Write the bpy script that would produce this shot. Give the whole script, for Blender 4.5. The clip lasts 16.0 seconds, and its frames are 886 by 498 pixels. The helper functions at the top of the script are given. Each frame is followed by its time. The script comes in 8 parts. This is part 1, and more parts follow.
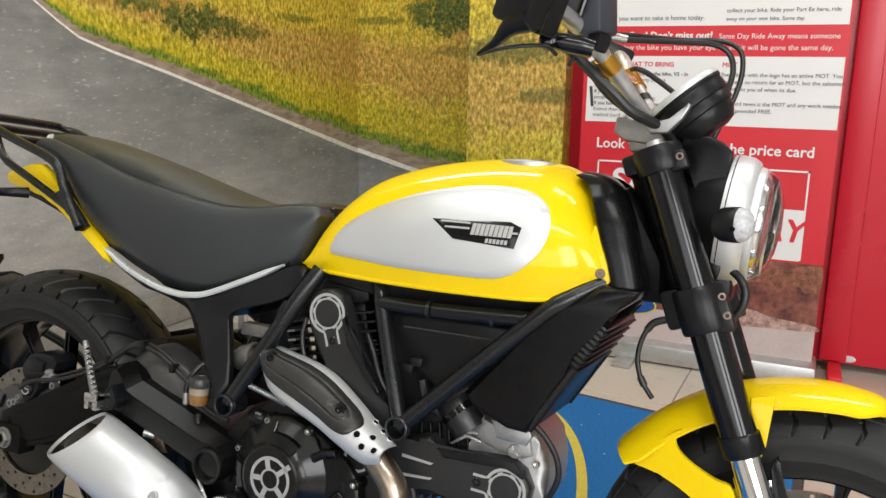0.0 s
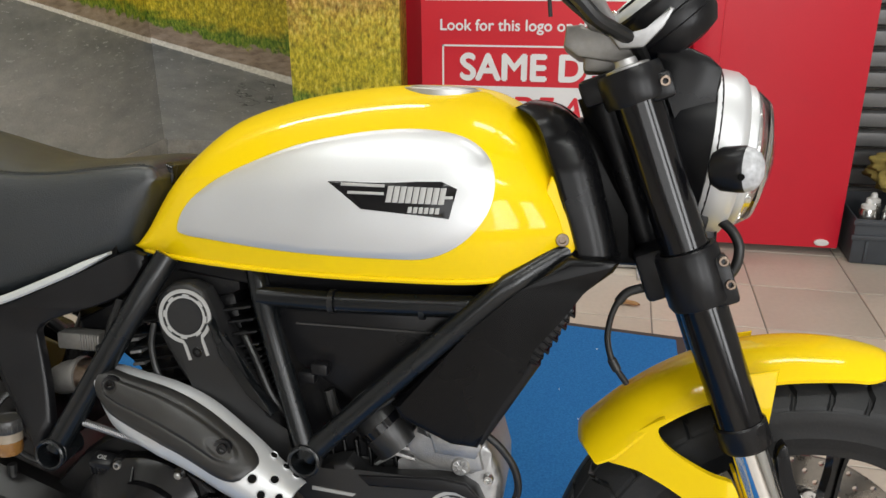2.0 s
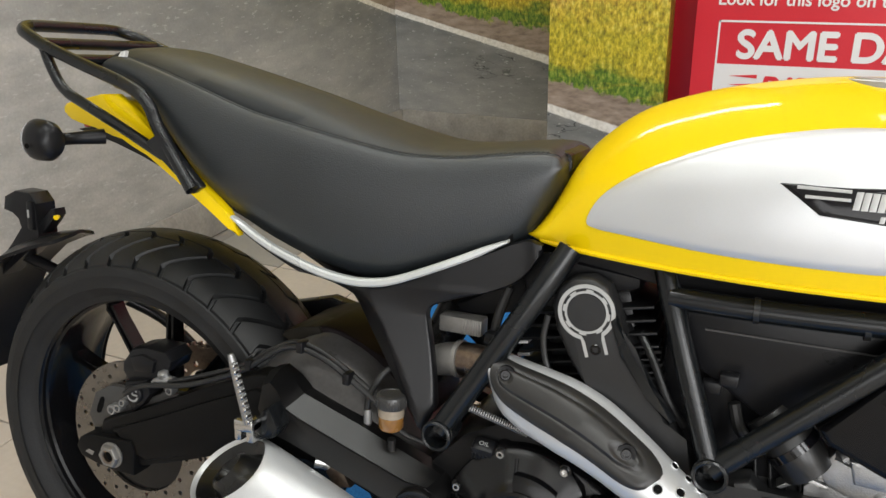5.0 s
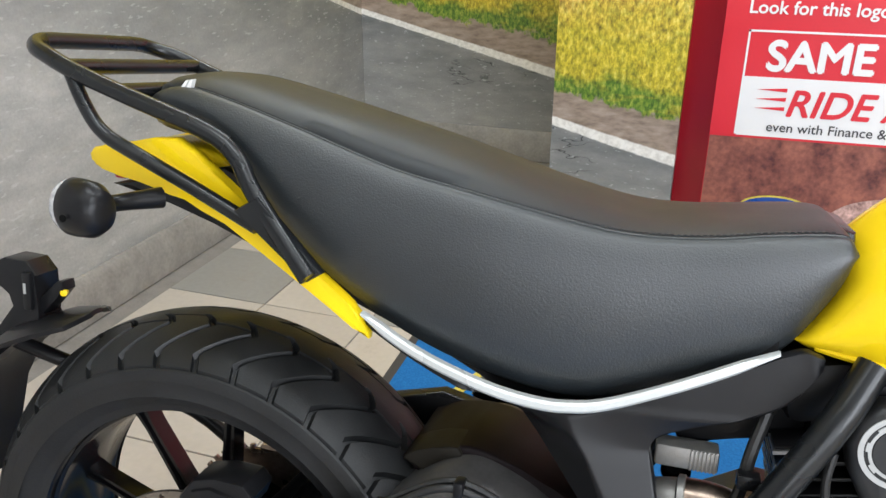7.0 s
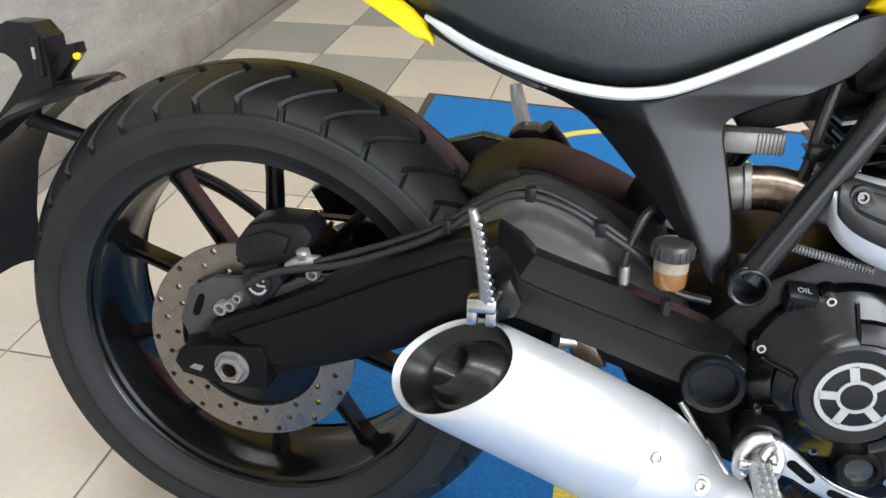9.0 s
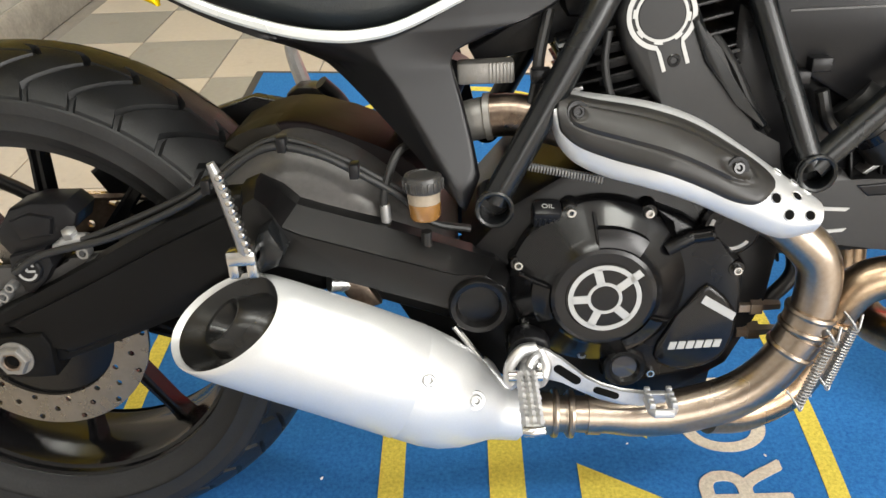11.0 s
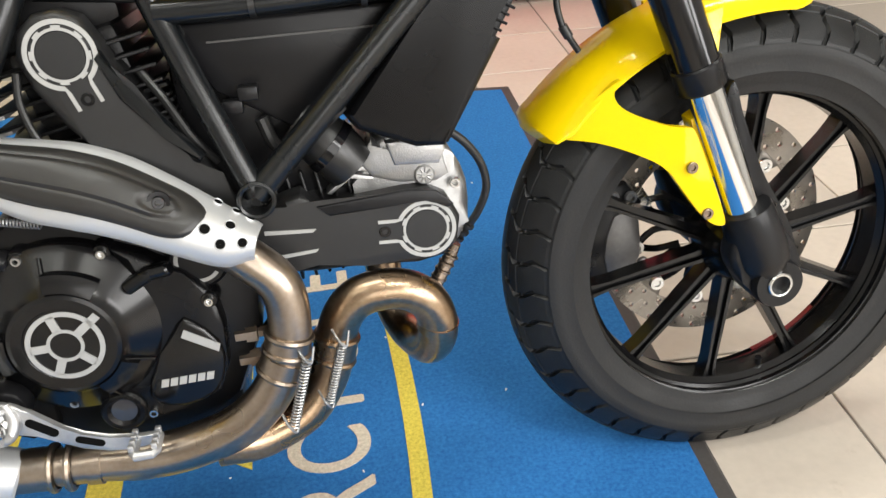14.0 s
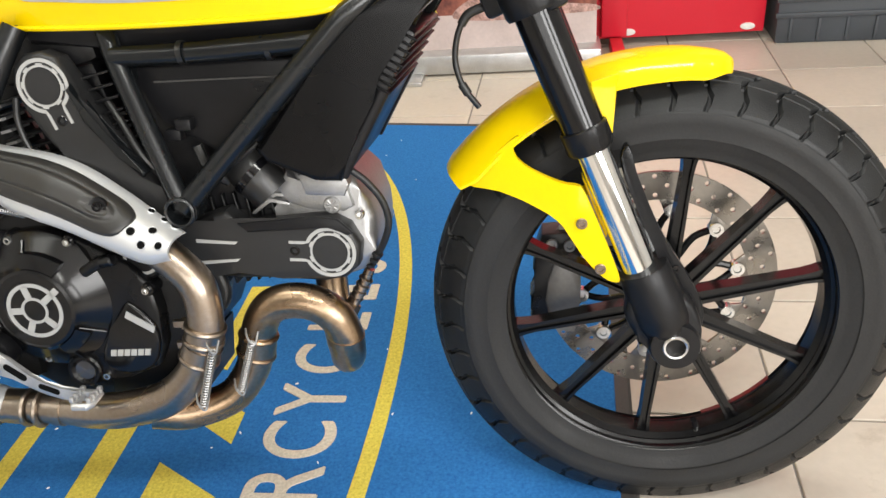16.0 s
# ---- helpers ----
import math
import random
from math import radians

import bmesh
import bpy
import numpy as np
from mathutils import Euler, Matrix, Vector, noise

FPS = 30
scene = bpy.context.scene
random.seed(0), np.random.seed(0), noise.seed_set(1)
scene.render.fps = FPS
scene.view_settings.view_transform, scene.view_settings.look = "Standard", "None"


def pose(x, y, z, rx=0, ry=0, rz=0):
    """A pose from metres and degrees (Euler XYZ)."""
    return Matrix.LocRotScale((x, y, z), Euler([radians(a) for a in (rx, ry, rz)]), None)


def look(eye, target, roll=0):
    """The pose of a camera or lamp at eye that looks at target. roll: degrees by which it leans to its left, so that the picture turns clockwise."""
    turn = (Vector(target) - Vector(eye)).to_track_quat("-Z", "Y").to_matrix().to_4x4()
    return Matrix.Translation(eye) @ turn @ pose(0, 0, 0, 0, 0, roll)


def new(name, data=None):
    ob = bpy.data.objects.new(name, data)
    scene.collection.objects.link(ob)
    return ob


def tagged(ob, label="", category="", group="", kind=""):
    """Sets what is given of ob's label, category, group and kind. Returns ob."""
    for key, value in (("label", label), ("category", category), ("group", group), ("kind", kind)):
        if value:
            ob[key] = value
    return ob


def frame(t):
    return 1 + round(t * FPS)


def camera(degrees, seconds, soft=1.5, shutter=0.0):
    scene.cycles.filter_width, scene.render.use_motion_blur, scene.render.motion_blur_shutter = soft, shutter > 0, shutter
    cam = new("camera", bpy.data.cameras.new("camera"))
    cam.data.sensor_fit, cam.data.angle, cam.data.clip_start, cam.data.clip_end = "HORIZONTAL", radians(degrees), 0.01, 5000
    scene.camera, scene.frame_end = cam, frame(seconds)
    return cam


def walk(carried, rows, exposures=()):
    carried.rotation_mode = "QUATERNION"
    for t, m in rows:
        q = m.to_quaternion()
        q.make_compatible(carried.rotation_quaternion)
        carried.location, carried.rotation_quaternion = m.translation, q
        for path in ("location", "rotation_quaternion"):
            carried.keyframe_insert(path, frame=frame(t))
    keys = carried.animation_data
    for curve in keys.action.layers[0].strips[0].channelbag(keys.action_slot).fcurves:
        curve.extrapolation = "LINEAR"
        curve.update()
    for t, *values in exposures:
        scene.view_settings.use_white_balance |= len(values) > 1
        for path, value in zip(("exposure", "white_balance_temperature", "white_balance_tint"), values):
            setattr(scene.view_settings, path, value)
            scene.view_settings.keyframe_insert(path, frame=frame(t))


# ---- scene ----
cam = camera(57.7, 16.0)
PATH = [
    (0, (1.381, -0.985, 1.043), (0.583, 0.8, 0.624), 1.0),
    (0.5, (1.319, -0.91, 1.044), (0.603, 0.906, 0.607), 1.0),
    (1, (1.242, -0.812, 1.066), (0.682, 1.053, 0.611), 0.8),
    (1.5, (1.197, -0.751, 1.067), (0.729, 1.105, 0.486), 0.7),
    (2, (1.149, -0.708, 1.077), (0.825, 1.13, 0.359), -0.3),
    (2.5, (1.109, -0.688, 1.082), (0.861, 1.135, 0.297), -1.0),
    (3, (1.07, -0.689, 1.083), (0.799, 1.122, 0.278), -0.8),
    (3.5, (1.029, -0.705, 1.085), (0.635, 1.083, 0.28), -1.0),
    (4, (0.988, -0.722, 1.087), (0.485, 1.041, 0.287), -0.6),
    (4.5, (0.936, -0.734, 1.09), (0.314, 0.992, 0.294), -0.9),
    (5, (0.872, -0.73, 1.091), (0.15, 0.965, 0.313), -1.5),
    (5.2, (0.85, -0.719, 1.094), (0.076, 0.957, 0.325), -1.6),
    (7.3, (0.436, -0.544, 1.08), (-0.018, 1.234, 0.286), -0.6),
    (7.5, (0.407, -0.547, 1.077), (-0.008, 1.236, 0.271), -1.5),
    (8, (0.37, -0.563, 1.043), (0.032, 1.192, 0.144), -1.7),
    (8.4, (0.379, -0.601, 0.98), (0.043, 1.107, -0.003), -0.9),
    (8.5, (0.379, -0.612, 0.974), (0.04, 1.079, -0.039), -1.3),
    (8.7, (0.38, -0.626, 0.959), (0.028, 1.032, -0.102), -1.4),
    (10.8, (0.492, -0.666, 0.918), (0.401, 0.985, -0.208), -3.1),
    (11, (0.517, -0.665, 0.923), (0.443, 0.98, -0.212), -3.6),
    (11.5, (0.565, -0.672, 0.918), (0.542, 0.983, -0.204), -4.3),
    (12, (0.592, -0.679, 0.921), (0.577, 0.98, -0.196), -4.6),
    (12.5, (0.639, -0.688, 0.928), (0.597, 0.976, -0.179), -5.0),
    (13, (0.706, -0.69, 0.935), (0.719, 0.981, -0.164), -5.0),
    (13.3, (0.787, -0.676, 0.934), (0.886, 0.983, -0.178), -5.1),
    (13.5, (0.819, -0.685, 0.934), (1.02, 0.964, -0.18), -3.7),
    (14, (0.931, -0.688, 0.912), (1.182, 0.957, -0.196), -3.0),
    (14.5, (1.064, -0.679, 0.913), (1.211, 0.957, -0.228), -3.6),
    (14.8, (1.104, -0.685, 0.905), (1.25, 0.957, -0.229), -3.9),
    (15, (1.136, -0.684, 0.912), (1.255, 0.944, -0.244), -3.8),
    (15.5, (1.207, -0.726, 0.923), (1.203, 0.917, -0.216), -5.4),
    (16, (1.295, -0.783, 0.955), (1.035, 0.91, -0.079), -5.6),
]
walk(cam, [(t, look(eye, target, roll)) for t, eye, target, roll in PATH], [(0.0, -0.62, 6500, 10), (1.0, -0.64, 6500, 10), (2.5, -0.83, 6500, 10), (3.7, -0.83, 6500, 10), (5.0, -0.58, 6500, 10), (7.5, -0.02, 5950, 10), (8.5, 0.10, 5950, 10), (11.0, 0.13, 6800, 10), (12.5, 0.12, 7100, 10), (13.5, -0.02, 6900, 10), (14.5, -0.09, 6600, 10), (16.0, -0.08, 6700, 10)])

# ---- light ----
world = bpy.data.worlds.new("world")
scene.world = world
world.use_nodes = True
world.node_tree.nodes["Background"].inputs[0].default_value = (0.75, 0.85, 1.0, 1)
world.node_tree.nodes["Background"].inputs[1].default_value = 0.25


def area(name, x, y, z, tx, ty, tz, sx, sy, watts, colour):
    data = bpy.data.lights.new(name, "AREA")
    data.shape, data.size, data.size_y, data.energy, data.color = "RECTANGLE", sx, sy, watts, colour
    ob = new(name, data)
    ob.matrix_world = look((x, y, z), (tx, ty, tz))
    return ob


# added overhead lamps, out of view; places and watts set by the sheen wanted
for lx, ly, w in ((-0.25, 1.75, 33), (0.45, -0.25, 24), (1.9, 0.9, 27), (-0.4, -1.4, 9), (1.9, -1.4, 38)):
    area("unseen_overhead_fill", lx, ly, 2.80, lx, ly + 0.001, 0, 1.5, 0.22, w, (0.97, 1.0, 0.96))
for off in (-0.62, 0.62):
    area("shop_window_light", 3.4 + 0.735 * off, -2.6 + 0.678 * off, 1.55, 1.0 + 0.735 * off, 0.678 * off, 0.6, 0.78, 1.8, 62, (0.98, 0.99, 1.0))
# added fill before the solid south wall, to brighten the machine's right side
area("front_fill_light", 1.9, -3.93, 1.45, 1.7, 0.0, 1.35, 3.0, 1.7, 60, (0.98, 0.99, 1.0))


# ---- materials ----
def material(name, colour, rough=0.5, metal=0.0, coat=0.0, spec=0.5, vary=0.12, scale=8.0, fine=180.0, bump=0.0, rvar=0.1, dark=None, transmission=0.0, bump_scale=None, coat_rough=0.05):
    m = bpy.data.materials.new(name)
    m.use_nodes = True
    nt = m.node_tree
    b = nt.nodes["Principled BSDF"]
    b.inputs["Metallic"].default_value = metal
    b.inputs["Coat Weight"].default_value = coat
    b.inputs["Coat Roughness"].default_value = coat_rough
    b.inputs["Specular IOR Level"].default_value = spec
    b.inputs["Transmission Weight"].default_value = transmission
    co = nt.nodes.new("ShaderNodeTexCoord")

    def noise_node(s, detail=4.0):
        n = nt.nodes.new("ShaderNodeTexNoise")
        n.inputs["Scale"].default_value, n.inputs["Detail"].default_value = s, detail
        nt.links.new(co.outputs["Object"], n.inputs["Vector"])
        return n

    big, small = noise_node(scale), noise_node(fine, 2.0)
    add = nt.nodes.new("ShaderNodeMath")
    add.operation = "MULTIPLY_ADD"
    nt.links.new(big.outputs["Fac"], add.inputs[0])
    add.inputs[1].default_value = 0.65
    half = nt.nodes.new("ShaderNodeMath")
    half.operation = "MULTIPLY"
    half.inputs[1].default_value = 0.35
    nt.links.new(small.outputs["Fac"], half.inputs[0])
    nt.links.new(half.outputs[0], add.inputs[2])
    ramp = nt.nodes.new("ShaderNodeValToRGB")
    low = dark or tuple(c * (1 - vary) for c in colour)
    high = tuple(min(1, c * (1 + vary)) for c in colour)
    ramp.color_ramp.elements[0].position, ramp.color_ramp.elements[1].position = 0.3, 0.7
    ramp.color_ramp.elements[0].color = (*low, 1)
    ramp.color_ramp.elements[1].color = (*high, 1)
    nt.links.new(add.outputs[0], ramp.inputs[0])
    nt.links.new(ramp.outputs[0], b.inputs["Base Color"])
    rr = nt.nodes.new("ShaderNodeMapRange")
    rr.inputs["From Min"].default_value, rr.inputs["From Max"].default_value = 0.3, 0.7
    rr.inputs["To Min"].default_value, rr.inputs["To Max"].default_value = max(0.02, rough - rvar), min(1, rough + rvar)
    nt.links.new(big.outputs["Fac"], rr.inputs["Value"])
    nt.links.new(rr.outputs[0], b.inputs["Roughness"])
    if bump:
        bn = nt.nodes.new("ShaderNodeBump")
        bn.inputs["Strength"].default_value = bump
        bn.inputs["Distance"].default_value = 0.001
        src = noise_node(bump_scale, 3.0) if bump_scale else small
        nt.links.new(src.outputs["Fac"], bn.inputs["Height"])
        nt.links.new(bn.outputs[0], b.inputs["Normal"])
    return m


YELLOW = material("yellow_gloss_paint", (0.86, 0.600, 0.003), 0.45, coat=0.55, spec=0.05, vary=0.02, rvar=0.03, coat_rough=0.07)
SILVER = material("satin_silver_paint", (0.66, 0.67, 0.68), 0.42, metal=0.55, vary=0.04, rvar=0.04, fine=900, coat=0.15)
SEAT = material("black_leatherette", (0.0090, 0.0125, 0.0150), 0.45, vary=0.15, bump=0.42, bump_scale=560, rvar=0.05, spec=0.92)
SEATFACE = material("dark_grey_smooth_leatherette", (0.0105, 0.0130, 0.0150), 0.50, vary=0.15, bump=0.2, bump_scale=620, rvar=0.05, spec=0.50)
SEATTOP = material("black_grained_top", (0.024, 0.024, 0.025), 0.62, vary=0.15, bump=0.6, bump_scale=520, rvar=0.05)
PLASTIC = material("black_matt_plastic", (0.008, 0.008, 0.009), 0.32, spec=0.26, vary=0.2, bump=0.05, bump_scale=900, rvar=0.07)
PLASTIC2 = material("dark_grey_plastic", (0.042, 0.041, 0.040), 0.33, vary=0.25, bump=0.15, bump_scale=500, rvar=0.08)
FRAME = material("satin_black_frame_paint", (0.006, 0.007, 0.008), 0.27, spec=0.42, vary=0.15, rvar=0.05, coat=0.06)
GLOSS = material("gloss_black_paint", (0.004, 0.004, 0.005), 0.13, spec=0.4, coat=0.05, vary=0.2, rvar=0.03)
RIM = material("gloss_black_wheel_paint", (0.005, 0.005, 0.0055), 0.21, spec=0.32, coat=0.04, vary=0.3, rvar=0.06)
ENGINE = material("black_engine_enamel", (0.005, 0.005, 0.0055), 0.32, spec=0.30, vary=0.3, rvar=0.08, bump=0.15, bump_scale=900)
ENGINE2 = material("gloss_engine_cover_enamel", (0.004, 0.004, 0.0045), 0.22, spec=0.36, vary=0.3, rvar=0.05, coat=0.10)
RUBBER = material("tyre_rubber", (0.0125, 0.0125, 0.0128), 0.60, spec=0.36, vary=0.35, scale=14, fine=300, bump=0.3, bump_scale=260, rvar=0.12)
TREAD = material("tread_rubber", (0.0095, 0.0100, 0.0105), 0.45, spec=0.34, vary=0.4, scale=20, fine=400, bump=0.3, bump_scale=500, rvar=0.12)
CABLE = material("black_cable_sleeve", (0.012, 0.012, 0.012), 0.4, vary=0.2)
CHROME = material("chrome", (0.80, 0.81, 0.82), 0.07, metal=1.0, vary=0.02, rvar=0.02)
STEEL = material("bright_steel", (0.62, 0.62, 0.61), 0.26, metal=1.0, vary=0.08, rvar=0.08)
ALU = material("cast_aluminium", (0.55, 0.55, 0.55), 0.42, metal=0.85, vary=0.12, scale=30, bump=0.4, bump_scale=600, rvar=0.08)
DARKALU = material("machined_grey_alloy", (0.33, 0.33, 0.33), 0.35, metal=0.7, vary=0.15, rvar=0.08)
PIPE = material("heat_tinted_steel", (0.39, 0.335, 0.28), 0.31, metal=1.0, vary=0.08, scale=7, rvar=0.05, dark=(0.31, 0.245, 0.19), bump=0.05, bump_scale=300)
PIPE2 = material("bronzed_steel", (0.39, 0.295, 0.205), 0.29, metal=1.0, vary=0.15, scale=9, rvar=0.05, dark=(0.25, 0.165, 0.10), bump=0.05, bump_scale=300)
PIPEDARK = material("browned_steel", (0.30, 0.24, 0.19), 0.32, metal=1.0, vary=0.2, scale=14, rvar=0.08, dark=(0.14, 0.10, 0.08))
DISC = material("brake_disc_steel", (0.235, 0.215, 0.190), 0.30, metal=0.9, vary=0.12, scale=40, rvar=0.08)
WHITE = material("white_paint", (0.72, 0.72, 0.70), 0.45, vary=0.04)
GREYLINE = material("light_grey_print", (0.42, 0.42, 0.41), 0.4, vary=0.05, metal=0.3)
TRIM = material("pale_silver_trim", (0.60, 0.62, 0.61), 0.33, metal=0.35, vary=0.05)
GOLD = material("gold_anodised", (0.62, 0.33, 0.05), 0.28, metal=0.9, vary=0.1)
AMBER = material("brown_brake_fluid", (0.24, 0.115, 0.03), 0.25, vary=0.25, coat=0.5)
CASTALU = material("bare_cast_cylinder_head", (0.40, 0.40, 0.40), 0.38, metal=0.85, vary=0.15, scale=40, bump=0.4, bump_scale=500, rvar=0.1)
CASTGREY = material("grey_cast_alloy", (0.27, 0.26, 0.245), 0.42, metal=0.6, vary=0.15, scale=30, bump=0.2, bump_scale=500, rvar=0.08)
LENS = material("clear_lens", (0.95, 0.95, 0.95), 0.05, transmission=1.0, vary=0.0, rvar=0.0)
CLEAR = material("faceted_clear_plastic", (0.60, 0.61, 0.63), 0.16, vary=0.30, scale=150, transmission=0.2, bump=0.6, bump_scale=160)
REFLECT = material("lamp_reflector", (0.88, 0.88, 0.88), 0.12, metal=1.0, vary=0.05, scale=60)
HANGER = material("semi_gloss_black_bracket_paint", (0.0042, 0.0041, 0.0043), 0.32, spec=0.34, vary=0.2, rvar=0.04, coat=0.04)
BRACE = material("dusty_satin_swing_arm_paint", (0.075, 0.072, 0.070), 0.34, metal=0.30, spec=0.55, vary=0.3, scale=18, rvar=0.07)
INSERT = material("dark_brown_black_heat_plastic", (0.022, 0.021, 0.020), 0.36, spec=0.42, vary=0.15, bump=0.05, bump_scale=900, rvar=0.05)
BELT = material("satin_black_cover_plastic", (0.016, 0.016, 0.0165), 0.40, spec=0.42, vary=0.15, bump=0.05, bump_scale=900, rvar=0.06)
COVER = material("matt_black_cover_moulding", (0.007, 0.007, 0.008), 0.33, spec=0.34, vary=0.15, bump=0.05, bump_scale=900, rvar=0.05)
SATIN = material("satin_black_moulding", (0.004, 0.004, 0.0045), 0.25, spec=0.22, vary=0.2, rvar=0.06, bump=0.03, bump_scale=700)
SWING = material("dull_black_swing_arm_paint", (0.0045, 0.0044, 0.0045), 0.40, spec=0.13, vary=0.25, rvar=0.06)
HOLE = material("black_void", (0.003, 0.003, 0.003), 0.9, vary=0.0, spec=0.1)
MAROON = material("dark_plum_plastic", (0.009, 0.006, 0.0065), 0.50, spec=0.14, vary=0.3, rvar=0.08)
OLIVE = material("dusty_brown_guard", (0.014, 0.012, 0.009), 0.55, spec=0.2, vary=0.2)
RED = material("red_banner_print", (0.66, 0.022, 0.035), 0.42, vary=0.06, scale=3)
REDBOARD = material("red_gloss_board", (0.62, 0.016, 0.036), 0.30, vary=0.05, scale=2, rvar=0.05)
BANNERWHITE = material("white_banner_print", (0.80, 0.78, 0.77), 0.45, vary=0.02)
INK = material("dark_ink", (0.05, 0.045, 0.045), 0.5, vary=0.1)
SHUTTER = material("grey_shutter_steel", (0.16, 0.16, 0.16), 0.45, metal=0.3, vary=0.2)
CRATE = material("dark_blue_grey_crate_plastic", (0.045, 0.052, 0.062), 0.5, vary=0.2)
CLOTH = material("olive_yellow_cloth", (0.30, 0.23, 0.06), 0.9, vary=0.4, scale=25, bump=0.5)
LEAF = material("dry_brown_leaf", (0.52, 0.31, 0.14), 0.7, vary=0.3, scale=60)
WALLPAINT = material("pale_wall_paint", (0.60, 0.59, 0.56), 0.7, vary=0.06, scale=2, bump=0.1)
CEILING = material("white_ceiling_paint", (0.62, 0.61, 0.60), 0.8, vary=0.03, scale=2)


# ---- mesh helpers ----
def part(name, bm, material_, parent=None, label="", sharp=35.0):
    """Link a bmesh as one mesh object, under parent."""
    me = bpy.data.meshes.new(name)
    bmesh.ops.recalc_face_normals(bm, faces=bm.faces[:])
    bm.to_mesh(me)
    bm.free()
    for p in me.polygons:
        p.use_smooth = True
    me.set_sharp_from_angle(angle=radians(sharp))
    for one in material_ if isinstance(material_, (list, tuple)) else (material_,):
        me.materials.append(one)
    ob = new(name, me)
    if parent is not None:
        ob.parent = parent
    if label:
        ob["label"] = label
    return ob


def empty(name, m=None):
    ob = new(name)
    ob.empty_display_size = 0.1
    if m is not None:
        ob.matrix_world = m
    return ob


def glide(pts, n=8, closed=False):
    """Points of a smooth line through pts (any dimension), n to each span."""
    p = [np.array(q, float) for q in pts]
    k = len(p)
    out = []
    for i in range(k if closed else k - 1):
        if closed:
            a, b, c, d = p[(i - 1) % k], p[i], p[(i + 1) % k], p[(i + 2) % k]
        else:
            b, c = p[i], p[i + 1]
            a = p[i - 1] if i else 2 * b - c
            d = p[i + 2] if i + 2 < k else 2 * c - b
        for j in range(n):
            t = j / n
            out.append(0.5 * ((2 * b) + (c - a) * t + (2 * a - 5 * b + 4 * c - d) * t * t + (3 * b - a - 3 * c + d) * t ** 3))
    if not closed:
        out.append(p[-1])
    return out


def rings(bm, loops, cap=True, closed=False):
    """Skin between loops of equal count."""
    made = [[bm.verts.new(tuple(q)) for q in loop] for loop in loops]
    n = len(made[0])
    for i in range(len(made) if closed else len(made) - 1):
        a, b = made[i], made[(i + 1) % len(made)]
        for j in range(n):
            k = (j + 1) % n
            bm.faces.new((a[j], a[k], b[k], b[j]))
    if cap and not closed:
        bm.faces.new(made[0][::-1])
        bm.faces.new(made[-1])
    return made


def tube(bm, pts, r, n=14, smooth=6, cap=True):
    """A round bar along pts; r: one radius or one for each point."""
    pts = [np.array(p, float) for p in pts]
    rad = list(r) if isinstance(r, (list, tuple)) else [r] * len(pts)
    if smooth:
        line = glide([np.append(p, q) for p, q in zip(pts, rad)], smooth)
    else:
        line = [np.append(p, q) for p, q in zip(pts, rad)]
    loops = []
    side = None
    for i, q in enumerate(line):
        d = line[min(i + 1, len(line) - 1)][:3] - line[max(i - 1, 0)][:3]
        d = d / (np.linalg.norm(d) + 1e-12)
        if side is None:
            side = np.cross(d, (0.0, 0.0, 1.0) if abs(d[2]) < 0.9 else (0.0, 1.0, 0.0))
        side = side - d * side.dot(d)
        side = side / (np.linalg.norm(side) + 1e-12)
        up = np.cross(d, side)
        loops.append([q[:3] + q[3] * (side * math.cos(a) + up * math.sin(a)) for a in (2 * math.pi * j / n for j in range(n))])
    rings(bm, loops, cap)
    return bm


def lathe(bm, profile, centre=(0, 0, 0), axis=(0, 1, 0), n=32, cap=True):
    """Turn a profile of (radius, way along the axis) round the axis through centre."""
    turn = Vector((0, 0, 1)).rotation_difference(Vector(axis)).to_matrix()
    loops = []
    for r, h in profile:
        loops.append([Vector(centre) + turn @ Vector((max(r, 1e-5) * math.cos(a), max(r, 1e-5) * math.sin(a), h)) for a in (2 * math.pi * j / n for j in range(n))])
    rings(bm, loops, cap)
    return bm


def box(bm, x0, x1, y0, y1, z0, z1, bevel=0.0, m=None):
    vs = [bm.verts.new((x, y, z)) for x in (x0, x1) for y in (y0, y1) for z in (z0, z1)]
    fs = [bm.faces.new([vs[i] for i in f]) for f in ((0, 1, 3, 2), (4, 6, 7, 5), (0, 4, 5, 1), (2, 3, 7, 6), (0, 2, 6, 4), (1, 5, 7, 3))]
    if bevel:
        es = list({e for f in fs for e in f.edges})
        got = bmesh.ops.bevel(bm, geom=es, offset=bevel, segments=2, profile=0.5, affect="EDGES")
        vs = list({v for f in got["faces"] for v in f.verts} | {v for v in vs if v.is_valid})
    if m is not None:
        bmesh.ops.transform(bm, matrix=m, verts=[v for v in vs if v.is_valid])
    return bm


